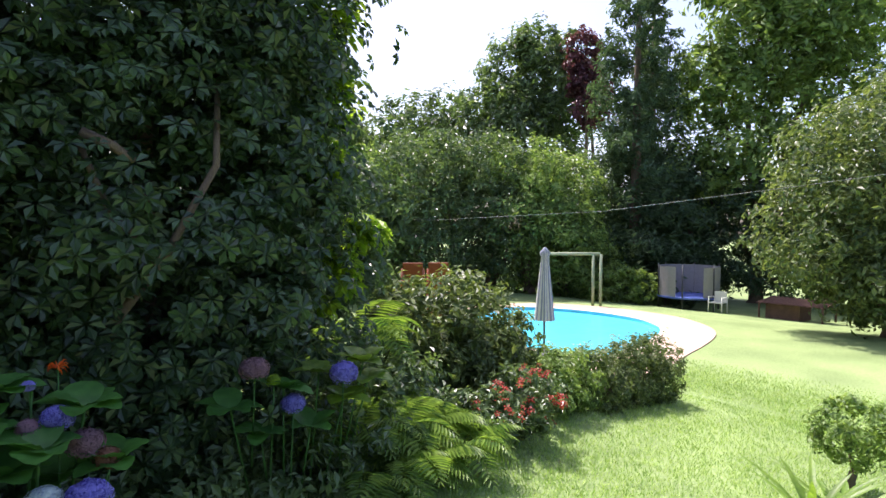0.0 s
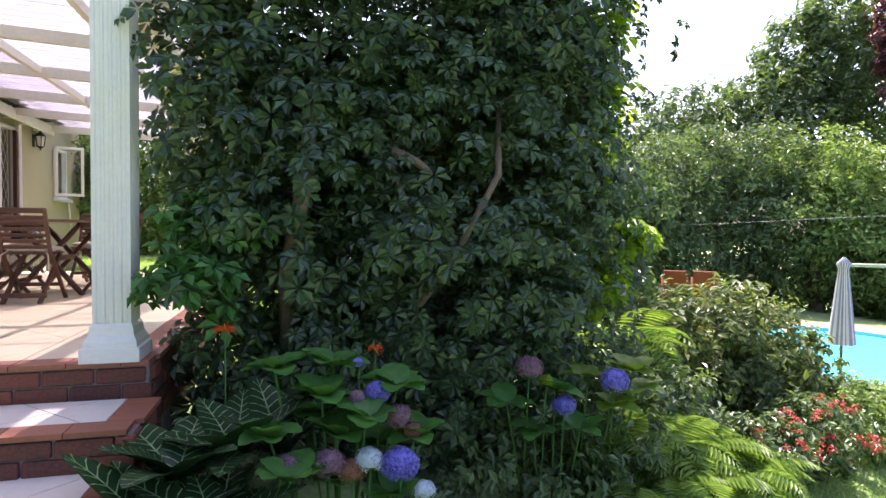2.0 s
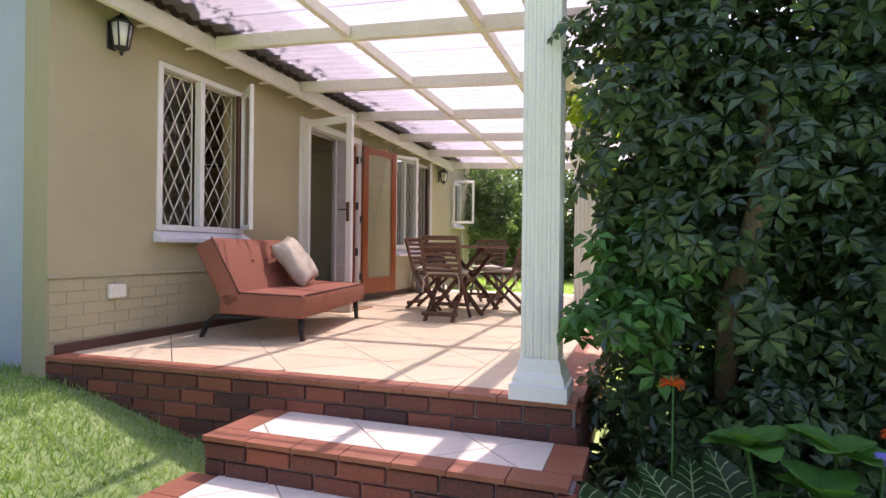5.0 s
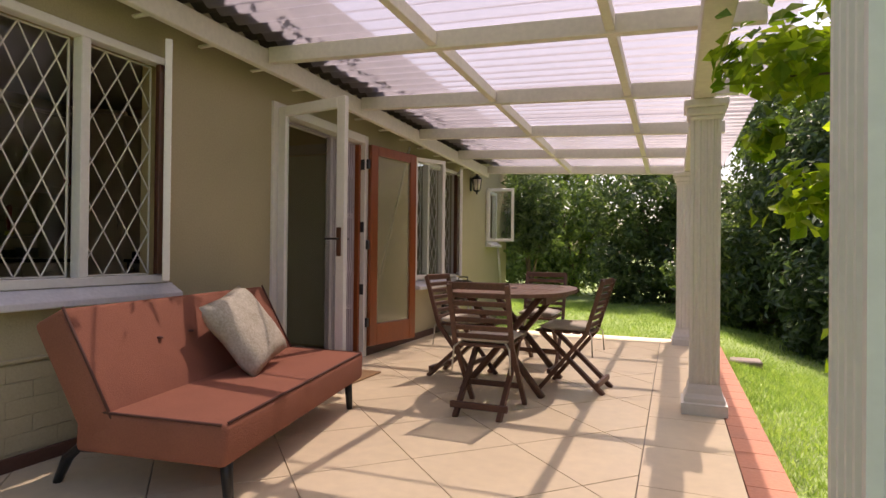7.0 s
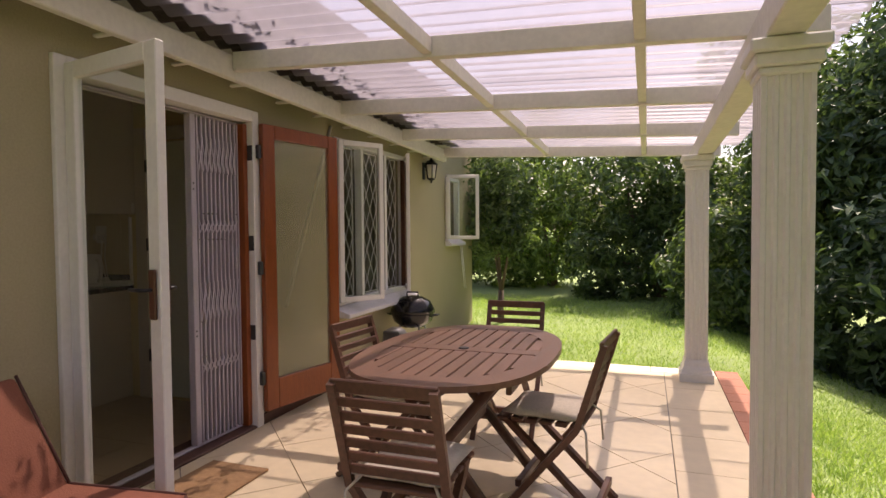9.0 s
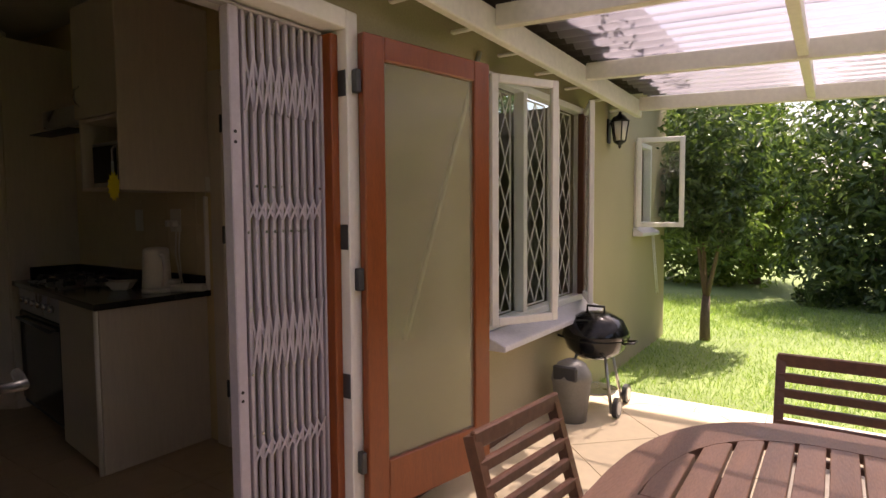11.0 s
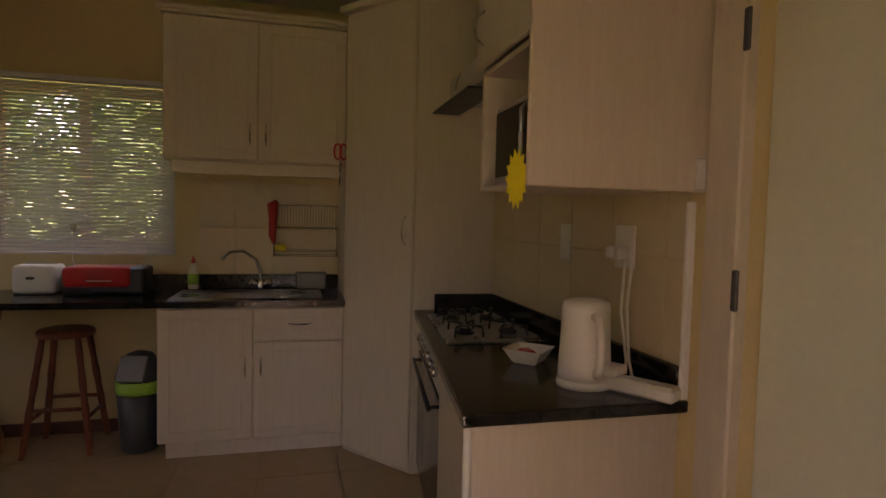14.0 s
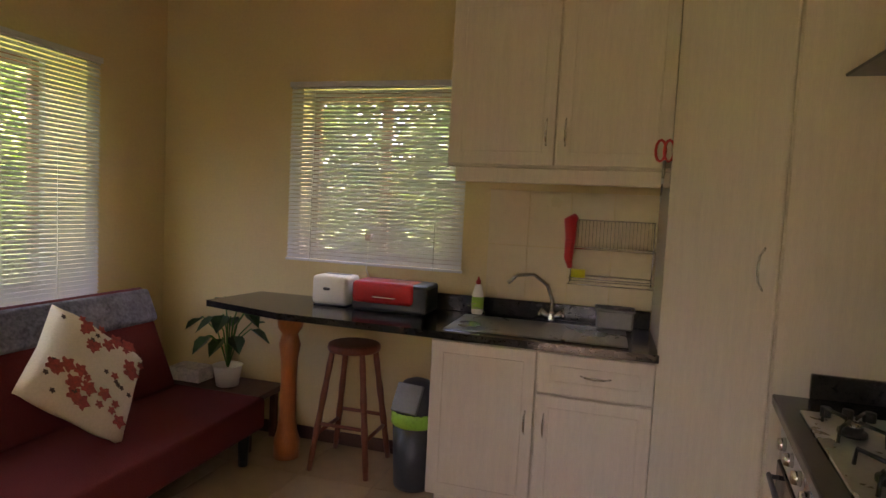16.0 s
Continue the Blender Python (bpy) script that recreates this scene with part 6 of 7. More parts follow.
palmate("young_growth", _p, _n + np.array([0, 0, 0.9]), 0.12, M["leafY"], ut, 14, label="bright yellow-green leaves, sunlight on the crown put into their colour")
_bm = bmesh.new()
_g = ground(0.7, 4.1)
for pts, r in (([(0.45, 4.1, _g), (0.42, 3.85, 0.4), (0.52, 3.62, 0.95), (0.6, 3.9, 1.8)], [0.06, 0.05, 0.045, 0.03]),
               ([(1.3, 4.2, -0.9), (1.15, 3.9, 0.1), (1.36, 3.56, 0.5), (1.62, 3.52, 1.0), (1.75, 3.9, 1.6)], [0.05, 0.035, 0.022, 0.02, 0.016]),
               ([(1.36, 3.56, 0.5), (1.12, 3.56, 0.72), (1.0, 3.7, 1.1)], [0.02, 0.018, 0.015]),
               ([(1.0, 3.55, 1.12), (1.12, 3.5, 1.06), (1.22, 3.55, 1.0)], [0.025, 0.024, 0.02]),
               ([(1.5, 4.4, -0.9), (1.4, 4.3, 1.0), (1.5, 4.4, 3.0)], [0.09, 0.07, 0.04])):
    bm_tube(pts, r, 8, _bm)
part("trunk", _bm, M["bark"], ut, smooth=True)


def flower_head(c, r, mk, seed, label):
    rng = np.random.default_rng(seed)
    fh = thing("hydrangea_flower", *c, label, "flower", "hydrangea blooms")
    n = int(150 * (r / 0.06) ** 1.5)
    d = rng.normal(size=(n, 3))
    d /= np.linalg.norm(d, axis=1)[:, None]
    d = d[d[:, 2] > -0.55]
    p = np.array(c) + d * r * np.array([1, 1, 0.85]) * rng.uniform(0.86, 1.05, len(d))[:, None]
    palmate("petals", p, d, r * 0.24, M[mk], fh, seed, 4)
    part("heart", bm_lathe([(0.01, -r * 0.5), (r * 0.7, -r * 0.3), (r * 0.86, r * 0.1), (r * 0.6, r * 0.6), (0.01, r * 0.75)], 12, *c), M[mk], fh, smooth=True)
    tube("stalk", [(c[0], c[1] + 0.05, max(ground(c[0], c[1]), c[2] - 0.55)), (c[0] + 0.01, c[1] + 0.02, c[2] - r * 0.5)], 0.005, M["hydl"], fh, seg=5)


LAB = {"flowB": "round blue-violet hydrangea bloom", "flowM": "faded mauve hydrangea bloom", "flowP": "pale ice-blue hydrangea bloom", "flowD": "dried brown hydrangea bloom", "leafY": "small unopened green hydrangea bloom"}
BLOOMS = [((0.779, 2.9, 0.046), 0.062, "flowB"), ((0.872, 2.9, -0.07), 0.07, "flowM"), ((0.856, 2.75, -0.231), 0.085, "flowB"), ((0.721, 2.75, -0.2), 0.062, "flowP"), ((0.554, 2.75, -0.199), 0.07, "flowM"),
          ((0.649, 2.75, -0.238), 0.062, "flowD"), ((0.386, 2.75, -0.194), 0.06, "flowM"), ((0.94, 2.9, -0.147), 0.055, "flowD"), ((0.686, 2.9, 0.026), 0.045, "flowM"), ((0.694, 2.95, 0.17), 0.03, "flowB"),
          ((1.931, 3.35, -0.225), 0.07, "flowB"), ((2.253, 3.35, -0.101), 0.085, "flowB"), ((1.708, 3.35, 0.004), 0.08, "flowM"), ((1.816, 3.35, -0.075), 0.045, "leafY"), ((0.957, 2.7, -0.334), 0.05, "flowP")]
for k, (c, r, mk) in enumerate(BLOOMS):
    c = (c[0] + 0.05, c[1], c[2] - 0.11)
    flower_head(c, r, mk, 100 + k, LAB[mk])


def rosette(name, c, n, L, W, material, parent, seed, tilt=35, vein=None):
    """Broad leaves round a shoot, each a curved blade with a fold, and ribs when vein is given."""
    rng = random.Random(seed)
    for k in range(n):
        az = 2 * math.pi * k / n + rng.uniform(-0.4, 0.4)
        tl = math.radians(tilt + rng.uniform(-18, 18))
        ll, ww = L * rng.uniform(0.75, 1.15), W * rng.uniform(0.8, 1.1)
        def at(u, v, up=0.0):
            wv = ww * math.sin(math.pi * min(1, (u * 0.93 + 0.07))) ** 0.7
            x, y, z = v * wv, u * ll, abs(v) * wv * 0.25 - (u * u) * ll * 0.28 + up + 0.006 * math.sin(u * 26) * abs(v)
            yy, zz = y * math.cos(tl) - z * math.sin(tl), y * math.sin(tl) + z * math.cos(tl)
            return (c[0] + x * math.cos(az) - yy * math.sin(az), c[1] + x * math.sin(az) + yy * math.cos(az), c[2] + zz)
        nu = 10
        vs = [at(i / nu, v) for i in range(nu + 1) for v in (-0.5, -0.25, 0, 0.25, 0.5)]
        fs = [(i * 5 + j, i * 5 + j + 1, i * 5 + j + 6, i * 5 + j + 5) for i in range(nu) for j in range(4)]
        lf = from_arrays("leaf", vs, fs, material, parent, smooth=True)
        if vein:
            vv, ff = [], []
            def strip(a, b, w):
                i0 = len(vv)
                (u0, v0), (u1, v1) = a, b
                vv.extend([at(u0 - w, v0, 0.003), at(u1 - w * 0.4, v1, 0.003), at(u1 + w * 0.4, v1, 0.003), at(u0 + w, v0, 0.003)])
                ff.append((i0, i0 + 1, i0 + 2, i0 + 3))
            for i in range(1, 10):
                for s in (-1, 1):
                    strip((i / 10.5, 0), (i / 10.5 + 0.07, s * 0.27), 0.010)
                    strip((i / 10.5 + 0.07, s * 0.27), (i / 10.5 + 0.09, s * 0.46), 0.008)
            for i in range(10):
                i0 = len(vv)
                vv.extend([at(i / 10, -0.02, 0.004), at(i / 10, 0.02, 0.004), at((i + 1) / 10, 0.02, 0.004), at((i + 1) / 10, -0.02, 0.004)])
                ff.append((i0, i0 + 1, i0 + 2, i0 + 3))
            from_arrays("vein_pattern", vv, ff, vein, lf)


for k, c in enumerate([(0.0, 2.85, -0.36), (0.22, 2.95, -0.34), (-0.05, 2.65, -0.50), (0.18, 2.6, -0.52), (0.40, 3.0, -0.36)]):
    zp = thing("zebra_plant", c[0], c[1], ground(c[0], c[1]), "low plant with dark leaves striped pale green", "plant", "zebra plants")
    tube("shoot", [(c[0], c[1], ground(c[0], c[1]) - 0.02), c], 0.012, M["hydl"], zp)
    rosette("leaf", c, 8, 0.40, 0.19, M["cal"], zp, 60 + k, 42, M["calv"])
hy = thing("hydrangea_bush", 0.8, 3.0, ground(0.8, 3.0), "leafy hydrangea bush in shade beside the steps", "bush")
_hl = [(0.338, 3.0, 0.129), (0.594, 3.0, 0.135), (0.542, 2.9, 0.022), (0.726, 2.8, -0.052), (0.321, 2.8, -0.108), (0.885, 2.95, 0.04), (0.405, 2.65, -0.234), (0.967, 2.9, -0.191), (0.606, 2.85, -0.139), (0.5, 3.05, -0.1), (0.8, 3.0, -0.25), (0.62, 2.85, -0.36), (0.85, 2.85, -0.42)]
for k, c in enumerate(_hl):
    c = (c[0] + 0.04, c[1], c[2] - 0.09)
    part("stem", bm_tube([(0.7 + (c[0] - 0.7) * 0.6, 3.05, ground(0.7, 3.0)), c], 0.006, 5), M["hydl"], hy, smooth=True)
    rosette("leaf", c, 7, 0.17, 0.15, M["hydl"], hy, 200 + k, 32)
hy2 = thing("hydrangea_bush", 2.1, 3.5, ground(2.1, 3.5), "sunlit hydrangea bush under the umbrella tree", "bush")
for k, c in enumerate([(1.885, 3.4, -0.16), (2.467, 3.5, -0.111), (2.51, 3.5, -0.219), (2.155, 3.5, -0.13), (1.583, 3.4, -0.22), (2.3, 3.45, -0.3), (1.75, 3.4, -0.4), (2.05, 3.4, -0.42)]):
    c = (c[0] + 0.06, c[1], c[2] - 0.09)
    part("stem", bm_tube([(2.1 + (c[0] - 2.1) * 0.6, 3.55, ground(2.1, 3.5)), c], 0.006, 5), M["hydl"], hy2, smooth=True)
    # leaves past x = 2.2 take the lighter fern material, sunlight put into colour
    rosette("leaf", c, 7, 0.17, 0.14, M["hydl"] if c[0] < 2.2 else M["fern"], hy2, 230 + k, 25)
for k, c in enumerate([(0.15, 3.18, 0.19), (0.86, 3.2, 0.07)]):
    of = thing("orange_flower", *c, "spidery bright orange flower cluster in the shade", "flower", "orange flowers")
    rng = np.random.default_rng(k)
    d = rng.normal(size=(26, 3)) * np.array([1, 1, 0.45])
    bm = bmesh.new()
    for v in d:
        v = Vector(v).normalized()
        bm_tube([c, Vector(c) + v * 0.03 + Vector((0, 0, 0.012)), Vector(c) + v * (0.052 if k == 0 else 0.04)], [0.003, 0.003, 0.0015], 4, bm)
    part("petals", bm, M["flowO"], of)
    tube("stalk", [(c[0], c[1] + 0.03, ground(c[0], c[1])), c], 0.004, M["hydl"], of, seg=5)


# ferns, bushes, hedge along the bed
def bush(name, blobs, count, size, mk, seed, label, aspect=0.45, clump=0.22, shell=0.75, category="bush", trunk=True):
    x, y = blobs[0][0], blobs[0][1]
    b = thing(name, x, y, ground(x, y), label, category)
    crown("foliage", blobs, count, size, M[mk], b, seed, clump=clump, shell=shell, aspect=aspect)
    if trunk:
        limbs(b, (x, y, ground(x, y)), [(q[0], q[1], q[2]) for q in blobs], 0.04, seed, "stems")
    return b


def fern(c, n, L, seed, parent):
    rng = random.Random(seed)
    V, F = [], []
    for k in range(n):
        az = rng.uniform(0, 2 * math.pi)
        l = L * rng.uniform(0.7, 1.2)
        up = rng.uniform(0.5, 1.1)
        for i in range(2, 20):
            u = i / 20
            p = Vector((math.cos(az) * l * u, math.sin(az) * l * u, l * (up * u - 0.9 * u * u))) + Vector(c)
            side = Vector((-math.sin(az), math.cos(az), 0))
            fw = Vector((math.cos(az), math.sin(az), up - 1.8 * u)).normalized()
            ln = l * 0.30 * math.sin(math.pi * min(1, u * 0.9 + 0.12)) + 0.01
            for s in (-1, 1):
                a = len(V)
                q = side * s
                V.extend([p - fw * 0.012, p + q * ln * 0.5 + fw * 0.022, p + q * ln + fw * 0.03 - Vector((0, 0, ln * 0.2)), p + q * ln * 0.5 - fw * 0.004])
                F.extend([(a, a + 1, a + 2), (a, a + 2, a + 3)])
    from_arrays("fronds", [tuple(v) for v in V], F, M["fern"], parent)


for k, (x, y, z) in enumerate([(2.75, 3.95, -0.85), (3.1, 3.9, -0.9), (3.4, 4.0, -0.98), (3.55, 3.75, -1.1), (3.05, 3.65, -1.08), (2.7, 3.6, -1.05), (3.3, 4.25, -0.9)]):
    fn = thing("fern", x, y, ground(x, y), "bright green arching garden fern on the lawn edge", "fern", "ferns")
    fern((x, y, max(z, ground(x, y) + 0.02)), 26, 0.52, k, fn)
fn = thing("fern", 3.35, 5.0, ground(3.35, 5.0), "tall dark fern with upright fronds", "fern", "ferns")
fern((3.4, 5.0, -0.35), 14, 0.75, 77, fn)
bush("shrub", [(4.85, 5.6, -0.45, 0.85, 0.8, 0.62), (4.35, 5.5, -0.6, 0.7, 0.7, 0.6), (5.35, 5.5, -0.72, 0.7, 0.7, 0.55), (4.9, 5.3, -0.95, 1.0, 0.6, 0.5), (5.65, 5.35, -1.0, 0.45, 0.45, 0.4)], 9000, 0.075, "leafB", 31, "large rounded glossy-leaved garden shrub in sun")
rb = bush("rose_bush", [(4.75, 4.25, -1.05, 0.42, 0.4, 0.32), (4.2, 4.2, -1.1, 0.4, 0.4, 0.28), (5.1, 4.4, -1.15, 0.4, 0.35, 0.3)], 3000, 0.055, "leafC", 32, "low dark shrub with small red flowers")
_rng = np.random.default_rng(3)
_p, _n = crown_points([(4.75, 4.15, -1.0, 0.45, 0.36, 0.32), (4.2, 4.1, -1.05, 0.42, 0.38, 0.26)], 130, _rng, 0.2, 0.9, 5)
tagged(palmate("flowers", _p, _n + np.array([-0.4, -0.5, 0.5]), 0.035, M["flowR"], rb, 5, 5, "small red flowers"), kind="stuff")
bush("shrub", [(6.06, 4.92, -1.2, 0.5, 0.45, 0.42), (6.5, 4.95, -1.25, 0.45, 0.4, 0.4), (5.7, 4.75, -1.3, 0.45, 0.4, 0.35)], 4000, 0.055, "leafL", 33, "light green leafy shrub beside the hedge")
bush("clipped_hedge", [(6.9, 4.95, -1.45, 0.55, 0.42, 0.5), (7.5, 5.0, -1.45, 0.55, 0.42, 0.52), (8.1, 5.02, -1.46, 0.55, 0.42, 0.54), (8.6, 5.05, -1.5, 0.42, 0.42, 0.54)], 12000, 0.045, "leafB", 34, "low clipped garden hedge by the pool", clump=0.18, shell=0.85, category="hedge")
bush("undergrowth", [(1.2, 3.6, -0.75, 0.5, 0.35, 0.25), (2.0, 3.7, -0.8, 0.6, 0.4, 0.3), (2.6, 3.9, -0.7, 0.5, 0.4, 0.45), (3.4, 4.6, -0.85, 0.6, 0.5, 0.4), (0.2, 3.4, -0.5, 0.4, 0.3, 0.25)], 3800, 0.06, "leafC", 35, "shady low undergrowth beneath the tree", trunk=False)
_b = bush("shrub", [(6.94, 2.0, -1.2, 0.35, 0.35, 0.3)], 1200, 0.05, "leafL", 36, "small yellow-green garden shrub")
ly = thing("lily_clump", 5.7, 1.9, ground(5.7, 1.9), "clump of long pale green strap leaves", "plant")
rosette("leaf", (5.62, 1.9, ground(5.62, 1.9)), 16, 0.62, 0.06, M["fern"], ly, 4, 55)
rosette("leaf", (5.85, 1.75, ground(5.85, 1.75)), 14, 0.6, 0.06, M["fern"], ly, 9, 50)
# leafy branches reaching in beside the pillar
cl = bush("vine", [(0.15, 5.3, 1.75, 0.28, 0.4, 0.3), (-0.32, 5.3, 1.75, 0.24, 0.3, 0.14), (-0.42, 5.4, 1.5, 0.14, 0.2, 0.10), (-0.20, 5.4, 1.2, 0.14, 0.25, 0.16), (0.1, 4.9, 0.0, 0.2, 0.4, 0.25), (0.2, 5.2, 0.8, 0.2, 0.3, 0.4), (0.0, 5.1, 2.1, 0.3, 0.4, 0.2)], 1300, 0.058, "leafY", 37, "leafy climber with heart-shaped leaves beside the veranda", aspect=0.75, clump=0.5, shell=0.3, trunk=False)
tube("stem", [(0.25, 5.3, ground(0.25, 5.3)), (0.2, 5.25, 1.0), (0.05, 5.25, 1.7), (-0.42, 5.3, 1.72)], [0.014, 0.011, 0.008, 0.004], M["bark"], cl, seg=6)

# ---- lawn side trees ----
def tree(name, base, blobs, count, size, mk, seed, label, r=0.15, **kw):
    t = thing(name, base[0], base[1], ground(*base), label, "tree")
    crown("crown", blobs, count, size, M[mk], t, seed, **kw)
    limbs(t, (base[0], base[1], ground(*base)), [(b[0], b[1], b[2]) for b in blobs], r, seed)
    return t


tree("small_tree", (-3.05, 12.65), [(-3.05, 12.65, 2.0, 0.5, 0.5, 0.7), (-3.3, 12.7, 1.5, 0.45, 0.45, 0.5), (-2.85, 12.6, 1.35, 0.35, 0.35, 0.4)], 3600, 0.075, "leafC", 41, "slim young garden tree on the lawn", 0.05, clump=0.3)
_wood = [((-6.0, 19.5), 4.6, "leafC"), ((-3.2, 18.6), 4.2, "leafL"), ((-0.8, 16.8), 4.0, "leafC"), ((1.0, 14.8), 4.6, "leafC"), ((2.6, 12.6), 4.8, "leafD"), ((3.4, 10.2), 4.6, "leafC"), ((3.6, 7.9), 4.0, "leafD"), ((-9.5, 18.5), 4.5, "leafC"), ((1.2, 18.5), 6.0, "leafL"), ((4.8, 13.6), 6.0, "leafC")]
_r = random.Random(7)
for k, ((x, y), h, mk) in enumerate(_wood):
    g = ground(x, y)
    bl = [(x + _r.uniform(-.6, .6), y + _r.uniform(-.6, .6), g + h * 0.25, 1.5, 1.3, h * 0.27), (x + _r.uniform(-.8, .8), y + _r.uniform(-.8, .8), g + h * 0.6, 1.45, 1.3, h * 0.26), (x + _r.uniform(-.5, .5), y + _r.uniform(-.5, .5), g + h * 0.85, 1.0, 1.0, h * 0.2), (x - 0.9, y - 0.7, g + h * 0.2, 0.9, 0.8, h * 0.2), (x + 0.8, y - 0.6, g + h * 0.45, 0.9, 0.8, h * 0.2)]
    tree("woodland_tree", (x, y), bl, 11000, 0.115, mk, 300 + k, "dense sunlit leafy tree at the lawn's edge", 0.12)

# ---- far woods round the pool ----
def ftree(nm, base, blobs, n, size, mk, seed, lab, **kw):
    return tree(nm, base, blobs, n, size, mk, seed, lab, 0.3, **kw)


ftree("tall_tree", (33.5, 29.5), [(32.9, 30.4, 12.0, 3.4, 3.4, 3.2), (34.8, 28.2, 10.6, 3.2, 3.2, 3.2), (30.0, 30.5, 9.0, 2.8, 2.8, 2.6), (32, 30, 6.0, 5, 4, 3.5), (33.5, 29, 14.0, 2.4, 2.4, 2.0)], 11000, 0.36, "leafC", 51, "tall broad-crowned tree beyond the garden")
ftree("purple_tree", (32.5, 24.7), [(32.5, 24.7, 12.0, 1.3, 1.3, 2.0), (32.7, 24.4, 9.5, 1.5, 1.4, 2.0)], 2200, 0.30, "leafR", 52, "tree with dark purple foliage")
for k, (x, y, z) in enumerate([(27.96, 37.5, 9.2), (31.4, 37.4, 10.0), (22.8, 33.8, 6.3), (19.0, 35.0, 6.0), (16, 32, 6)]):
    ftree("far_tree", (x, y), [(x, y, z - 0.5, 3.2, 3, 2.6), (x + 1.5, y, z - 4, 3.6, 3, 3.0), (x - 1.5, y, z - 5, 3.4, 3, 3.2)], 4500, 0.36, "leafC", 53 + k, "hazy green tree in the distance")
for k, (x, y, z, mk) in enumerate([(12.9, 21.1, 2.2, "leafL"), (15.06, 20.9, 2.8, "leafC"), (17.9, 21.2, 3.6, "leafC"), (19.3, 20.0, 3.4, "leafC"), (20.6, 18.7, 3.2, "leafL"), (21.8, 17.6, 2.2, "leafL"), (10.5, 21.5, 2.2, "leafC"), (23.3, 18.6, 2.6, "leafC"), (8.0, 20.0, 3.0, "leafC")]):
    g = ground(x, y)
    ftree("woodland_tree", (x, y), [(x, y, z, 1.9, 1.8, 1.7), (x - 0.6, y - 0.6, z - 1.9, 1.9, 1.6, 1.6), (x + 0.5, y - 0.8, z - 3.4, 1.9, 1.6, 1.6), (x + 0.3, y, g + 0.9, 1.7, 1.5, 1.2)], 7000, 0.17, mk, 70 + k, "dense leafy tree behind the swimming pool")


def conifer(x, y, h, r, seed):
    t = thing("conifer_tree", x, y, ground(x, y), "tall dark conifer with layered drooping branches", "tree")
    rng = random.Random(seed)
    g = ground(x, y)
    bl = []
    for i in range(17):
        u = i / 17
        rr = r * (1 - u) ** 0.8 + 0.25
        for k in range(5):
            a = rng.uniform(0, 6.28)
            bl.append((x + rr * 0.62 * math.cos(a), y + rr * 0.62 * math.sin(a), g + 0.8 + h * u + rng.uniform(-.3, .3), rr * 0.5, rr * 0.5, 0.45))
    crown("crown", bl, 15000, 0.24, M["leafD"], t, seed, clump=0.4, aspect=0.3)
    part("trunk", bm_tube([(x, y, g - 0.2), (x, y, g + h * 0.5), (x, y, g + h)], [0.35, 0.2, 0.05], 8), M["bark"], t, smooth=True)


conifer(26.6, 16.9, 19, 3.4, 90)
conifer(29.0, 17.5, 17, 3.0, 91)
ftree("broadleaf_tree", (31, 12.8), [(30.4, 14.7, 8.2, 2.5, 2.5, 2.2), (31.5, 12.2, 10.3, 3.4, 3.2, 2.6), (33.1, 10.5, 6.9, 3.0, 3.0, 2.6), (30.1, 12.9, 4.2, 2.6, 2.4, 2.2), (33.3, 9.9, 11.7, 3.4, 3.2, 3.0), (29.2, 15.0, 2.9, 2.0, 2.0, 2.0), (32, 13, 13.5, 3.5, 3.5, 2.5)], 16000, 0.30, "leafL", 92, "tall sunlit broadleaf tree with light green crown")
for k, (x, y, z) in enumerate([(28.8, 15.4, 0.2), (30.2, 12.6, -0.3), (30.5, 9.6, -0.2), (27.0, 17.8, 0.2), (29.6, 6.5, 0.3), (33.0, 3.0, 1.5), (31.0, 0.0, 2.0), (35.5, 6.0, 3.0)]):
    ftree("woodland_tree", (x, y), [(x, y, z, 2.0, 2.0, 1.9), (x + 1, y - 1, z - 1.3, 1.7, 1.6, 1.4), (x, y, z + 2.5, 2.0, 2.0, 1.8)], 4500, 0.20, "leafD", 93 + k, "shady dark tree at the end of the garden")
ftree("spreading_tree", (20.5, 4.8), [(20.2, 5.3, 2.4, 2.5, 2.4, 2.0), (18.9, 6.2, 0.6, 1.8, 1.7, 1.6), (20.6, 4.4, 0.6, 2.6, 2.5, 2.0), (21.5, 3.6, 3.4, 2.8, 2.6, 2.4), (19.6, 4.0, -0.6, 2.0, 1.9, 1.3), (19.6, 5.0, -0.6, 1.6, 1.6, 1.3)], 20000, 0.15, "leafB", 110, "spreading pale green tree over the lawn")
bush("shrub", [(22.2, 14.9, -1.6, 0.9, 0.8, 0.8), (21.6, 15.8, -1.7, 0.9, 0.8, 0.7), (22.9, 14.2, -1.8, 0.8, 0.7, 0.7)], 2600, 0.14, "leafL", 111, "pale green shrub behind the swing frame")
# behind the house
for k, (x, y) in enumerate([(-11.5, 4.5), (-11.8, 6.5), (-11.4, 8.3), (-8.5, -0.5), (-6.0, -0.8), (-4.5, -2.5), (-12.0, 1.5)]):
    g = ground(x, y)
    tree("garden_bush", (x, y), [(x, y, g + 1.2, 1.3, 1.4, 1.2), (x - 0.4, y, g + 2.6, 1.3, 1.4, 1.2), (x - 0.6, y + 0.3, g + 3.8, 1.4, 1.4, 1.2), (x, y + 0.3, g + 0.5, 1.3, 1.3, 0.6)], 6500, 0.15, "leafL" if k % 2 else "leafC", 120 + k, "leafy garden bush seen through the blind", 0.08)
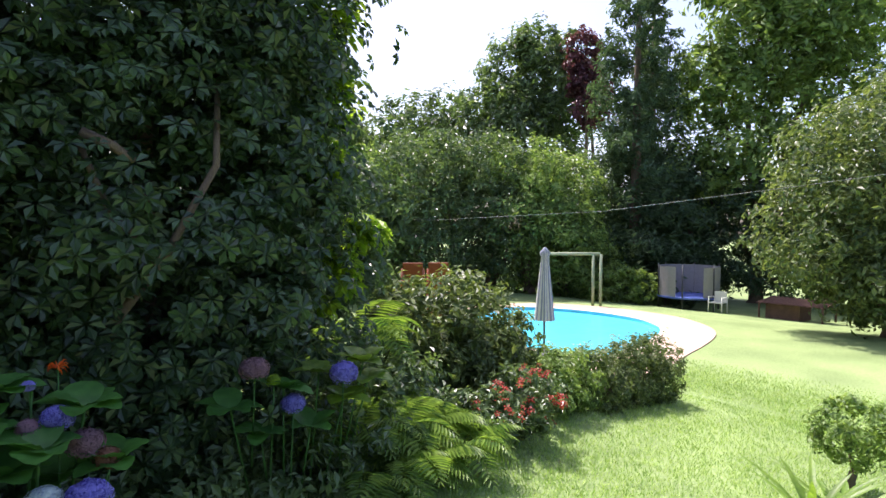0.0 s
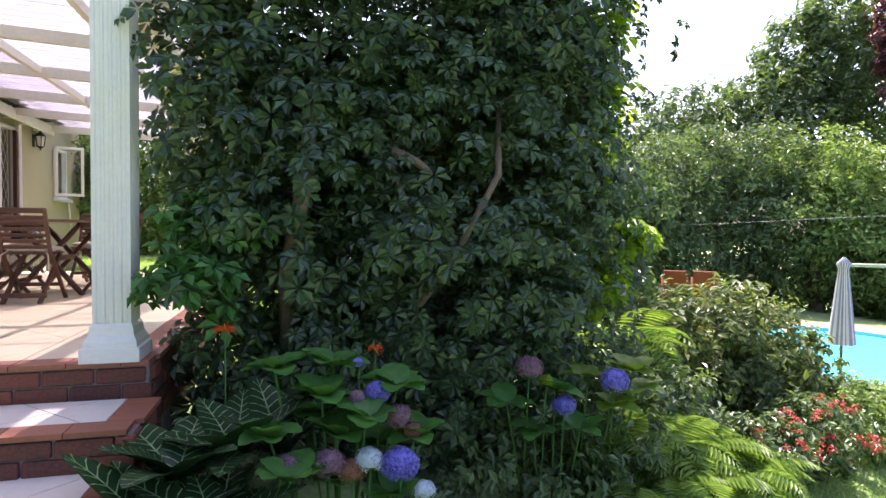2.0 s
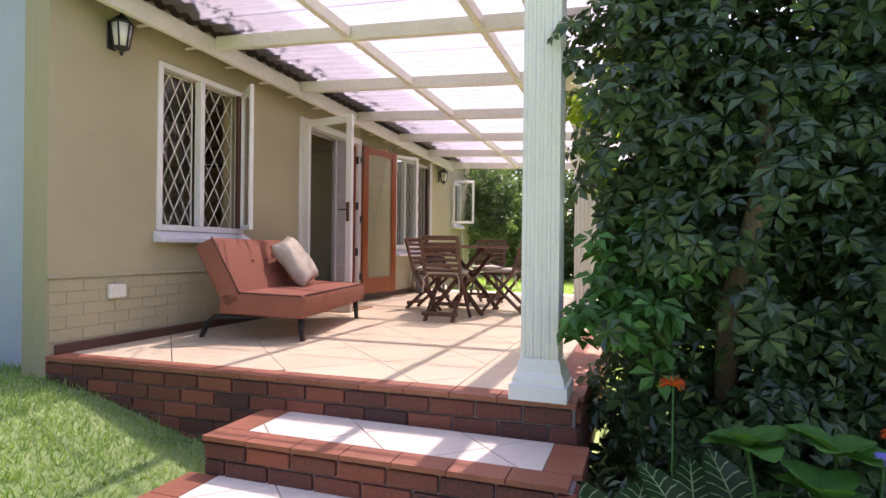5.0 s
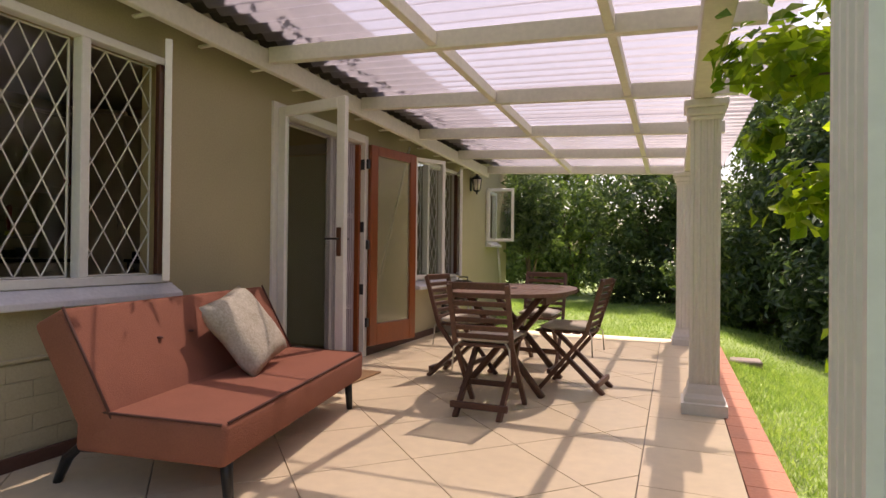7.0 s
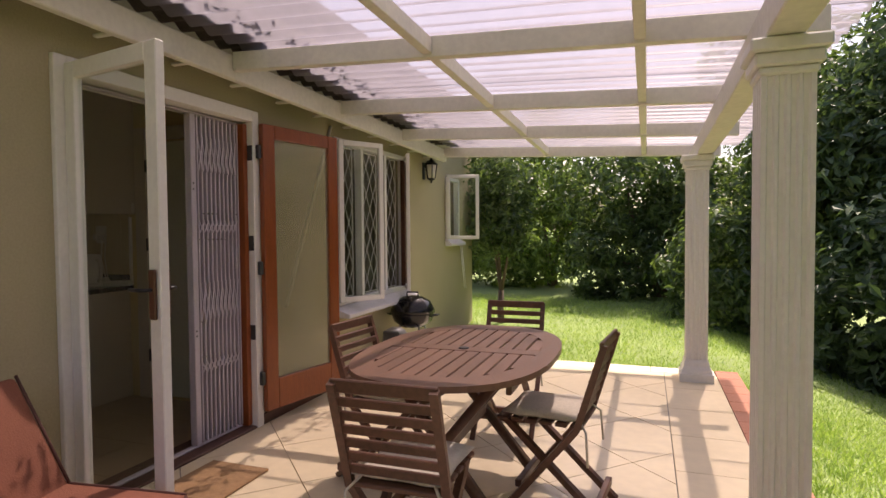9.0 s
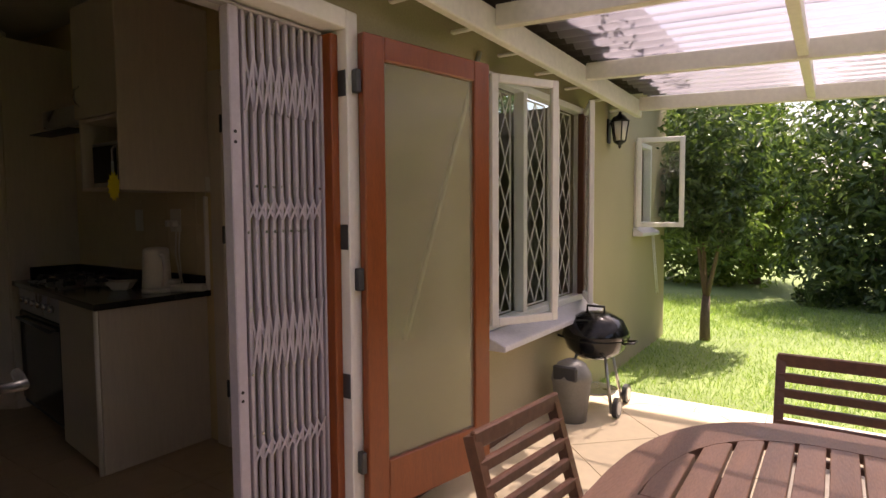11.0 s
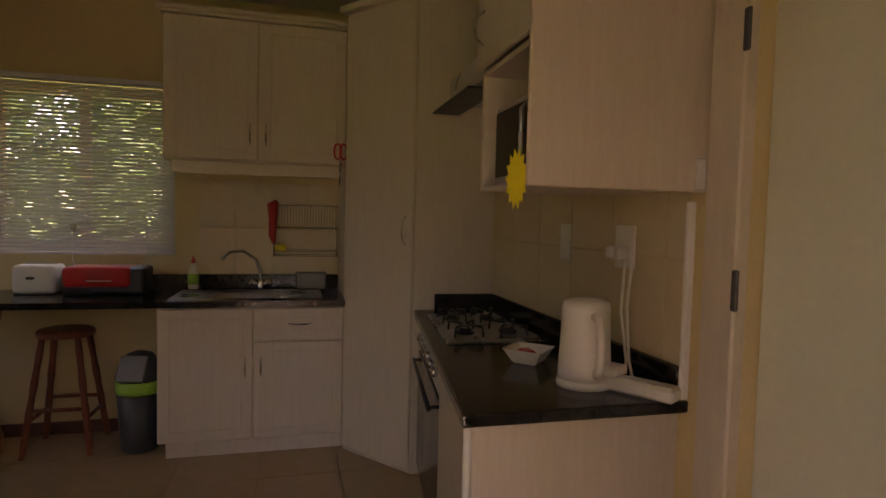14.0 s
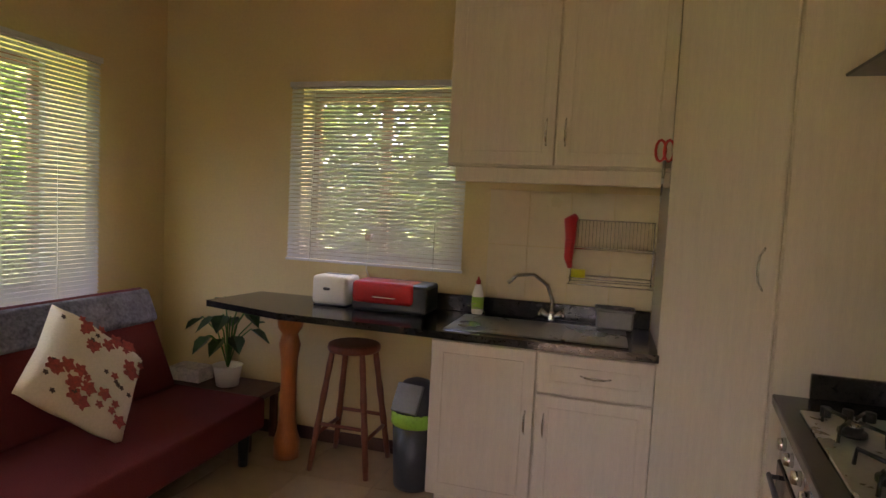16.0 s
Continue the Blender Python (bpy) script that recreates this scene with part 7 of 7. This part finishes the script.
for k, (x, y) in enumerate([(3, -14), (-4, -15), (10, -13), (17, -10), (24, -7), (-14, -8), (-16, 12)]):
    g = ground(x, y)
    tree("garden_tree", (x, y), [(x, y, g + 3.0, 3.0, 2.6, 2.4), (x + 1.5, y, g + 1.2, 2.4, 2.2, 1.4), (x - 1.8, y, g + 1.4, 2.2, 2.2, 1.6)], 2600, 0.30, "leafC", 140 + k, "garden tree closing the lawn", 0.2)


# ---- pool and garden things ----
def ring(scale, off=(0, 0)):
    n, out = len(POOL), []
    P = [Vector((p[0], p[1])) for p in POOL]
    for i in range(n):
        for t in (0, 0.25, 0.5, 0.75):
            p0, p1, p2, p3 = P[i - 1], P[i], P[(i + 1) % n], P[(i + 2) % n]
            q = 0.5 * ((2 * p1) + (p2 - p0) * t + (2 * p0 - 5 * p1 + 4 * p2 - p3) * t * t + (3 * p1 - p0 - 3 * p2 + p3) * t ** 3)
            out.append((PC[0] + (q.x - PC[0]) * scale + off[0], PC[1] + (q.y - PC[1]) * scale + off[1]))
    return out


def ring_mesh(a, za, b, zb):
    n = len(a)
    return [(*p, za) for p in a] + [(*p, zb) for p in b], [(i, (i + 1) % n, n + (i + 1) % n, n + i) for i in range(n)]


pool = thing("swimming_pool", PC[0], PC[1], -2.2, "bright turquoise swimming pool with pink brick paving", "swimming pool", kind="structure")
inner, outer = ring(1.0), ring(1.30, (0.5, -0.25))
v, f = ring_mesh(inner, -2.16, outer, -2.165)
v2, f2 = ring_mesh(outer, -2.165, outer, -2.7)
v3, f3 = ring_mesh(inner, -3.6, inner, -2.16)
from_arrays("paving", v + v2, f + [tuple(i + len(v) for i in q) for q in f2], M["pave"], pool)
from_arrays("wall", v3, f3, M["poolwall"], pool)
from_arrays("water", [(*p, -2.26) for p in inner], [tuple(range(len(inner)))], M["water"], pool)
c1, c2 = ring(1.015), ring(1.045)
v, f = ring_mesh(c1, -2.15, c2, -2.15)
from_arrays("coping", v, f, M["inset"], pool)

um = thing("garden_umbrella", 10.5, 8.9, -2.16, "closed blue-grey striped garden umbrella by the pool", "umbrella")
UX, UY, UZ = 10.45, 8.85, -2.16
tube("pole", [(UX, UY, UZ), (UX, UY, UZ + 2.35)], 0.025, M["darkplastic"], um)
lathe("foot", [(0.25, 0), (0.25, 0.05), (0.06, 0.08), (0.04, 0.2)], UX, UY, UZ, M["greyplastic"], um)
_n, vs, fs = 32, [], []
prof = [(0.78, 0.20), (0.95, 0.185), (1.4, 0.145), (1.9, 0.10), (2.2, 0.075), (2.30, 0.12), (2.42, 0.02)]
for z, r in prof:
    for k in range(_n):
        rr = r * (1 + (0.16 if z < 2.25 else 0.03) * math.cos(k * math.pi / 2))
        vs.append((UX + rr * math.cos(2 * math.pi * k / _n), UY + rr * math.sin(2 * math.pi * k / _n), UZ + z))
fa = [(i * _n + k, i * _n + (k + 1) % _n, (i + 1) * _n + (k + 1) % _n, (i + 1) * _n + k) for i in range(len(prof) - 1) for k in range(_n)]
me = bpy.data.meshes.new("canopy")
me.from_pydata(vs, [], fa)
me.materials.append(M["canvas"])
me.materials.append(M["stripe"])
me.polygons.foreach_set("material_index", [(k % _n) % 2 for k in range(len(fa))])
link("canopy", me, M["canvas"], um, smooth=True)

tr = thing("trampoline", 24.1, 12.8, ground(24.1, 12.8), "round trampoline with grey safety net on the lawn", "trampoline")
cx, cy, cz, R = 24.1, 12.7, ground(24.1, 12.7), 1.25
tube("frame", [(cx + R * math.cos(a * 0.2618), cy + R * math.sin(a * 0.2618), cz + 0.55) for a in range(25)], 0.03, M["blue"], tr)
part("mat", bm_lathe([(0.01, 0.53), (R, 0.53), (R, 0.56), (0.01, 0.56)], 24, cx, cy, cz), M["black"], tr)
part("spring_cover", bm_lathe([(R * 0.82, 0.565), (R * 1.03, 0.565), (R * 1.03, 0.60), (R * 0.82, 0.60)], 24, cx, cy, cz), M["blue"], tr, "blue padded edge")
v, f = [], []
for k in range(40):
    a = 0.5 + k * 5.4 / 39 + 3.6
    v += [(cx + R * 0.98 * math.cos(a), cy + R * 0.98 * math.sin(a), cz + 0.6), (cx + R * 0.98 * math.cos(a), cy + R * 0.98 * math.sin(a), cz + 1.85)]
f = [(2 * k, 2 * k + 2, 2 * k + 3, 2 * k + 1) for k in range(39)]
nt_ = from_arrays("net", v, f, M["mesh"], tr, "grey safety net")
for k in range(6):
    a = k * math.pi / 3 + 0.3
    tube("post", [(cx + R * math.cos(a), cy + R * math.sin(a), cz), (cx + R * math.cos(a), cy + R * math.sin(a), cz + 1.95)], 0.028, M["darkplastic"], tr)

sw = thing("swing_set", 18.0, 14.0, ground(18.0, 14.0), "weathered wooden swing frame with one crossbar", "swing")
gz = ground(21.8, 15.6)
tube("crossbar", [(17.43, 14.75, -0.27), (18.62, 13.27, -0.25)], 0.06, M["swing"], sw)
for x, y in ((18.62, 13.22), (18.47, 13.45), (17.43, 14.75)):
    tube("post", [(x, y, ground(x, y) - 0.05), (x, y, -0.26)], 0.055, M["swing"], sw)

ch = thing("garden_chair", 24.4, 11.2, ground(24.4, 11.2), "white plastic garden armchair beside the trampoline", "chair")
gx, gy, gz = 23.6, 11.2, ground(23.6, 11.2)
box("seat", (gx - 0.25, gy - 0.25, gz + 0.40), (gx + 0.25, gy + 0.25, gz + 0.44), M["whiteplastic"], ch, bev=0.02)
box("backrest", (gx + 0.22, gy - 0.25, gz + 0.44), (gx + 0.26, gy + 0.25, gz + 0.85), M["whiteplastic"], ch, bev=0.02)
for a in (-1, 1):
    box("armrest", (gx - 0.25, gy + a * 0.27 - 0.03, gz + 0.62), (gx + 0.25, gy + a * 0.27 + 0.03, gz + 0.65), M["whiteplastic"], ch, bev=0.01)
    for b in (-1, 1):
        tube("leg", [(gx + b * 0.24, gy + a * 0.27, gz), (gx + b * 0.22, gy + a * 0.26, gz + 0.62)], 0.025, M["whiteplastic"], ch)
# low platform table: sheet top on legs, a box filled in beneath
pl = thing("animal_hutch", 25.2, 8.9, ground(25.2, 8.9), "low platform table with a rusty corrugated top", "hutch")
hx, hy_, hz = 25.2, 8.9, ground(25.2, 8.9)
corrugated("roof", hx - 0.8, hx + 0.8, hy_ - 1.2, hy_ + 1.2, lambda x: hz + 0.72 + 0.08 * (x - hx), 0.15, 0.03, M["rusty"], pl, 3)
box("box", (hx - 0.6, hy_ - 0.3, hz), (hx + 0.6, hy_ + 0.9, hz + 0.62), M["rusty"], pl)
for a in (-1, 1):
    for b in (-1, 1):
        tube("leg", [(hx + a * 0.7, hy_ + b * 1.1, hz), (hx + a * 0.7, hy_ + b * 1.1, hz + 0.68)], 0.04, M["rusty"], pl)
for k, (x, y) in enumerate([(7.16, 9.35), (7.6, 9.1)]):
    dk = thing("deck_chair", x, y, ground(x, y), "red-brown wooden garden chair back behind the shrub", "chair", "deck chairs")
    z = ground(x, y)
    for s in (-1, 1):
        tube("post", [(x + s * 0.16, y - s * 0.12, z), (x + s * 0.16, y - s * 0.12, -0.12)], 0.03, M["door_wood"], dk)
    part("backrest", bm_box((-0.2, -0.02, z + 0.9), (0.2, 0.02, 0.0), 0.02, pose(x, y, 0, 0, 0, -37)), M["door_wood"], dk)
    part("seat", bm_box((-0.22, -0.45, z + 0.7), (0.22, 0.0, z + 0.75), 0.01, pose(x, y, 0, 0, 0, -37)), M["door_wood"], dk)
cb = thing("overhead_cable", 16.5, 10, 1.3, "thin overhead cable across the garden", "cable", kind="structure")
tube("wire", [(12.2, 23.8, 1.15), (14.5, 18, 1.0), (17.0, 12.0, 1.28), (16.4, 6.0, 1.75), (15.5, -4.0, 2.6)], 0.006, M["greyplastic"], cb, seg=5)
st_ = thing("stepping_stone", 0.02, 9.8, ground(0.02, 9.8), "grey stone slab in the grass beside the veranda", "stone")
part("slab", bm_box((-0.14, 9.68, ground(0.02, 9.8) - 0.02), (0.18, 9.92, ground(0.02, 9.8) + 0.06), 0.015), M["mortar"], st_)


# ---- grass blades ----
def blades(name, x0, x1, y0, y1, n, h, seed, skip=None):
    rng = np.random.default_rng(seed)
    x, y = rng.uniform(x0, x1, n), rng.uniform(y0, y1, n)
    if skip:
        keep = np.array([not skip(a, b) for a, b in zip(x, y)])
        x, y = x[keep], y[keep]
    edge = np.minimum(np.minimum(x - x0, x1 - x), np.minimum(y - y0, y1 - y))
    keep = rng.uniform(size=len(x)) < np.clip(edge / 1.2 + 0.05, 0, 1)
    x, y = x[keep], y[keep]
    n = len(x)
    z = np.array([ground(a, b) for a, b in zip(x, y)]) - 0.008
    a = rng.uniform(0, 2 * np.pi, n)
    hh = h * rng.uniform(0.5, 1.4, n)
    wd = 0.0045
    lean = rng.normal(size=(n, 2)) * 0.55
    p0 = np.stack([x - np.cos(a) * wd, y - np.sin(a) * wd, z], 1)
    p1 = np.stack([x + np.cos(a) * wd, y + np.sin(a) * wd, z], 1)
    p2 = np.stack([x + lean[:, 0] * hh, y + lean[:, 1] * hh, z + hh], 1)
    V = np.stack([p0, p1, p2], 1).reshape(-1, 3)
    F = np.arange(3 * n).reshape(-1, 3)
    tagged(from_arrays(name, V.tolist(), F.tolist(), M["blade"]), "short mown green grass blades", "grass", kind="stuff")


def on_slab(x, y):
    return (-3.6 < x < -0.2 and 3.45 < y < 10.17) or (-2.0 < x < -0.12 and 2.55 < y < 3.5) or x < -3.5 and y > 3.7 and y < 12.3


blades("grass", -5.8, -1.0, 0.0, 4.6, 70000, 0.045, 1, on_slab)
blades("grass", -5.5, 3.0, 8.9, 16.5, 110000, 0.05, 2, on_slab)
blades("grass", -1.4, 2.2, 4.0, 11.0, 80000, 0.05, 3, on_slab)
blades("grass", 2.0, 13.0, -1.0, 7.0, 170000, 0.05, 4)
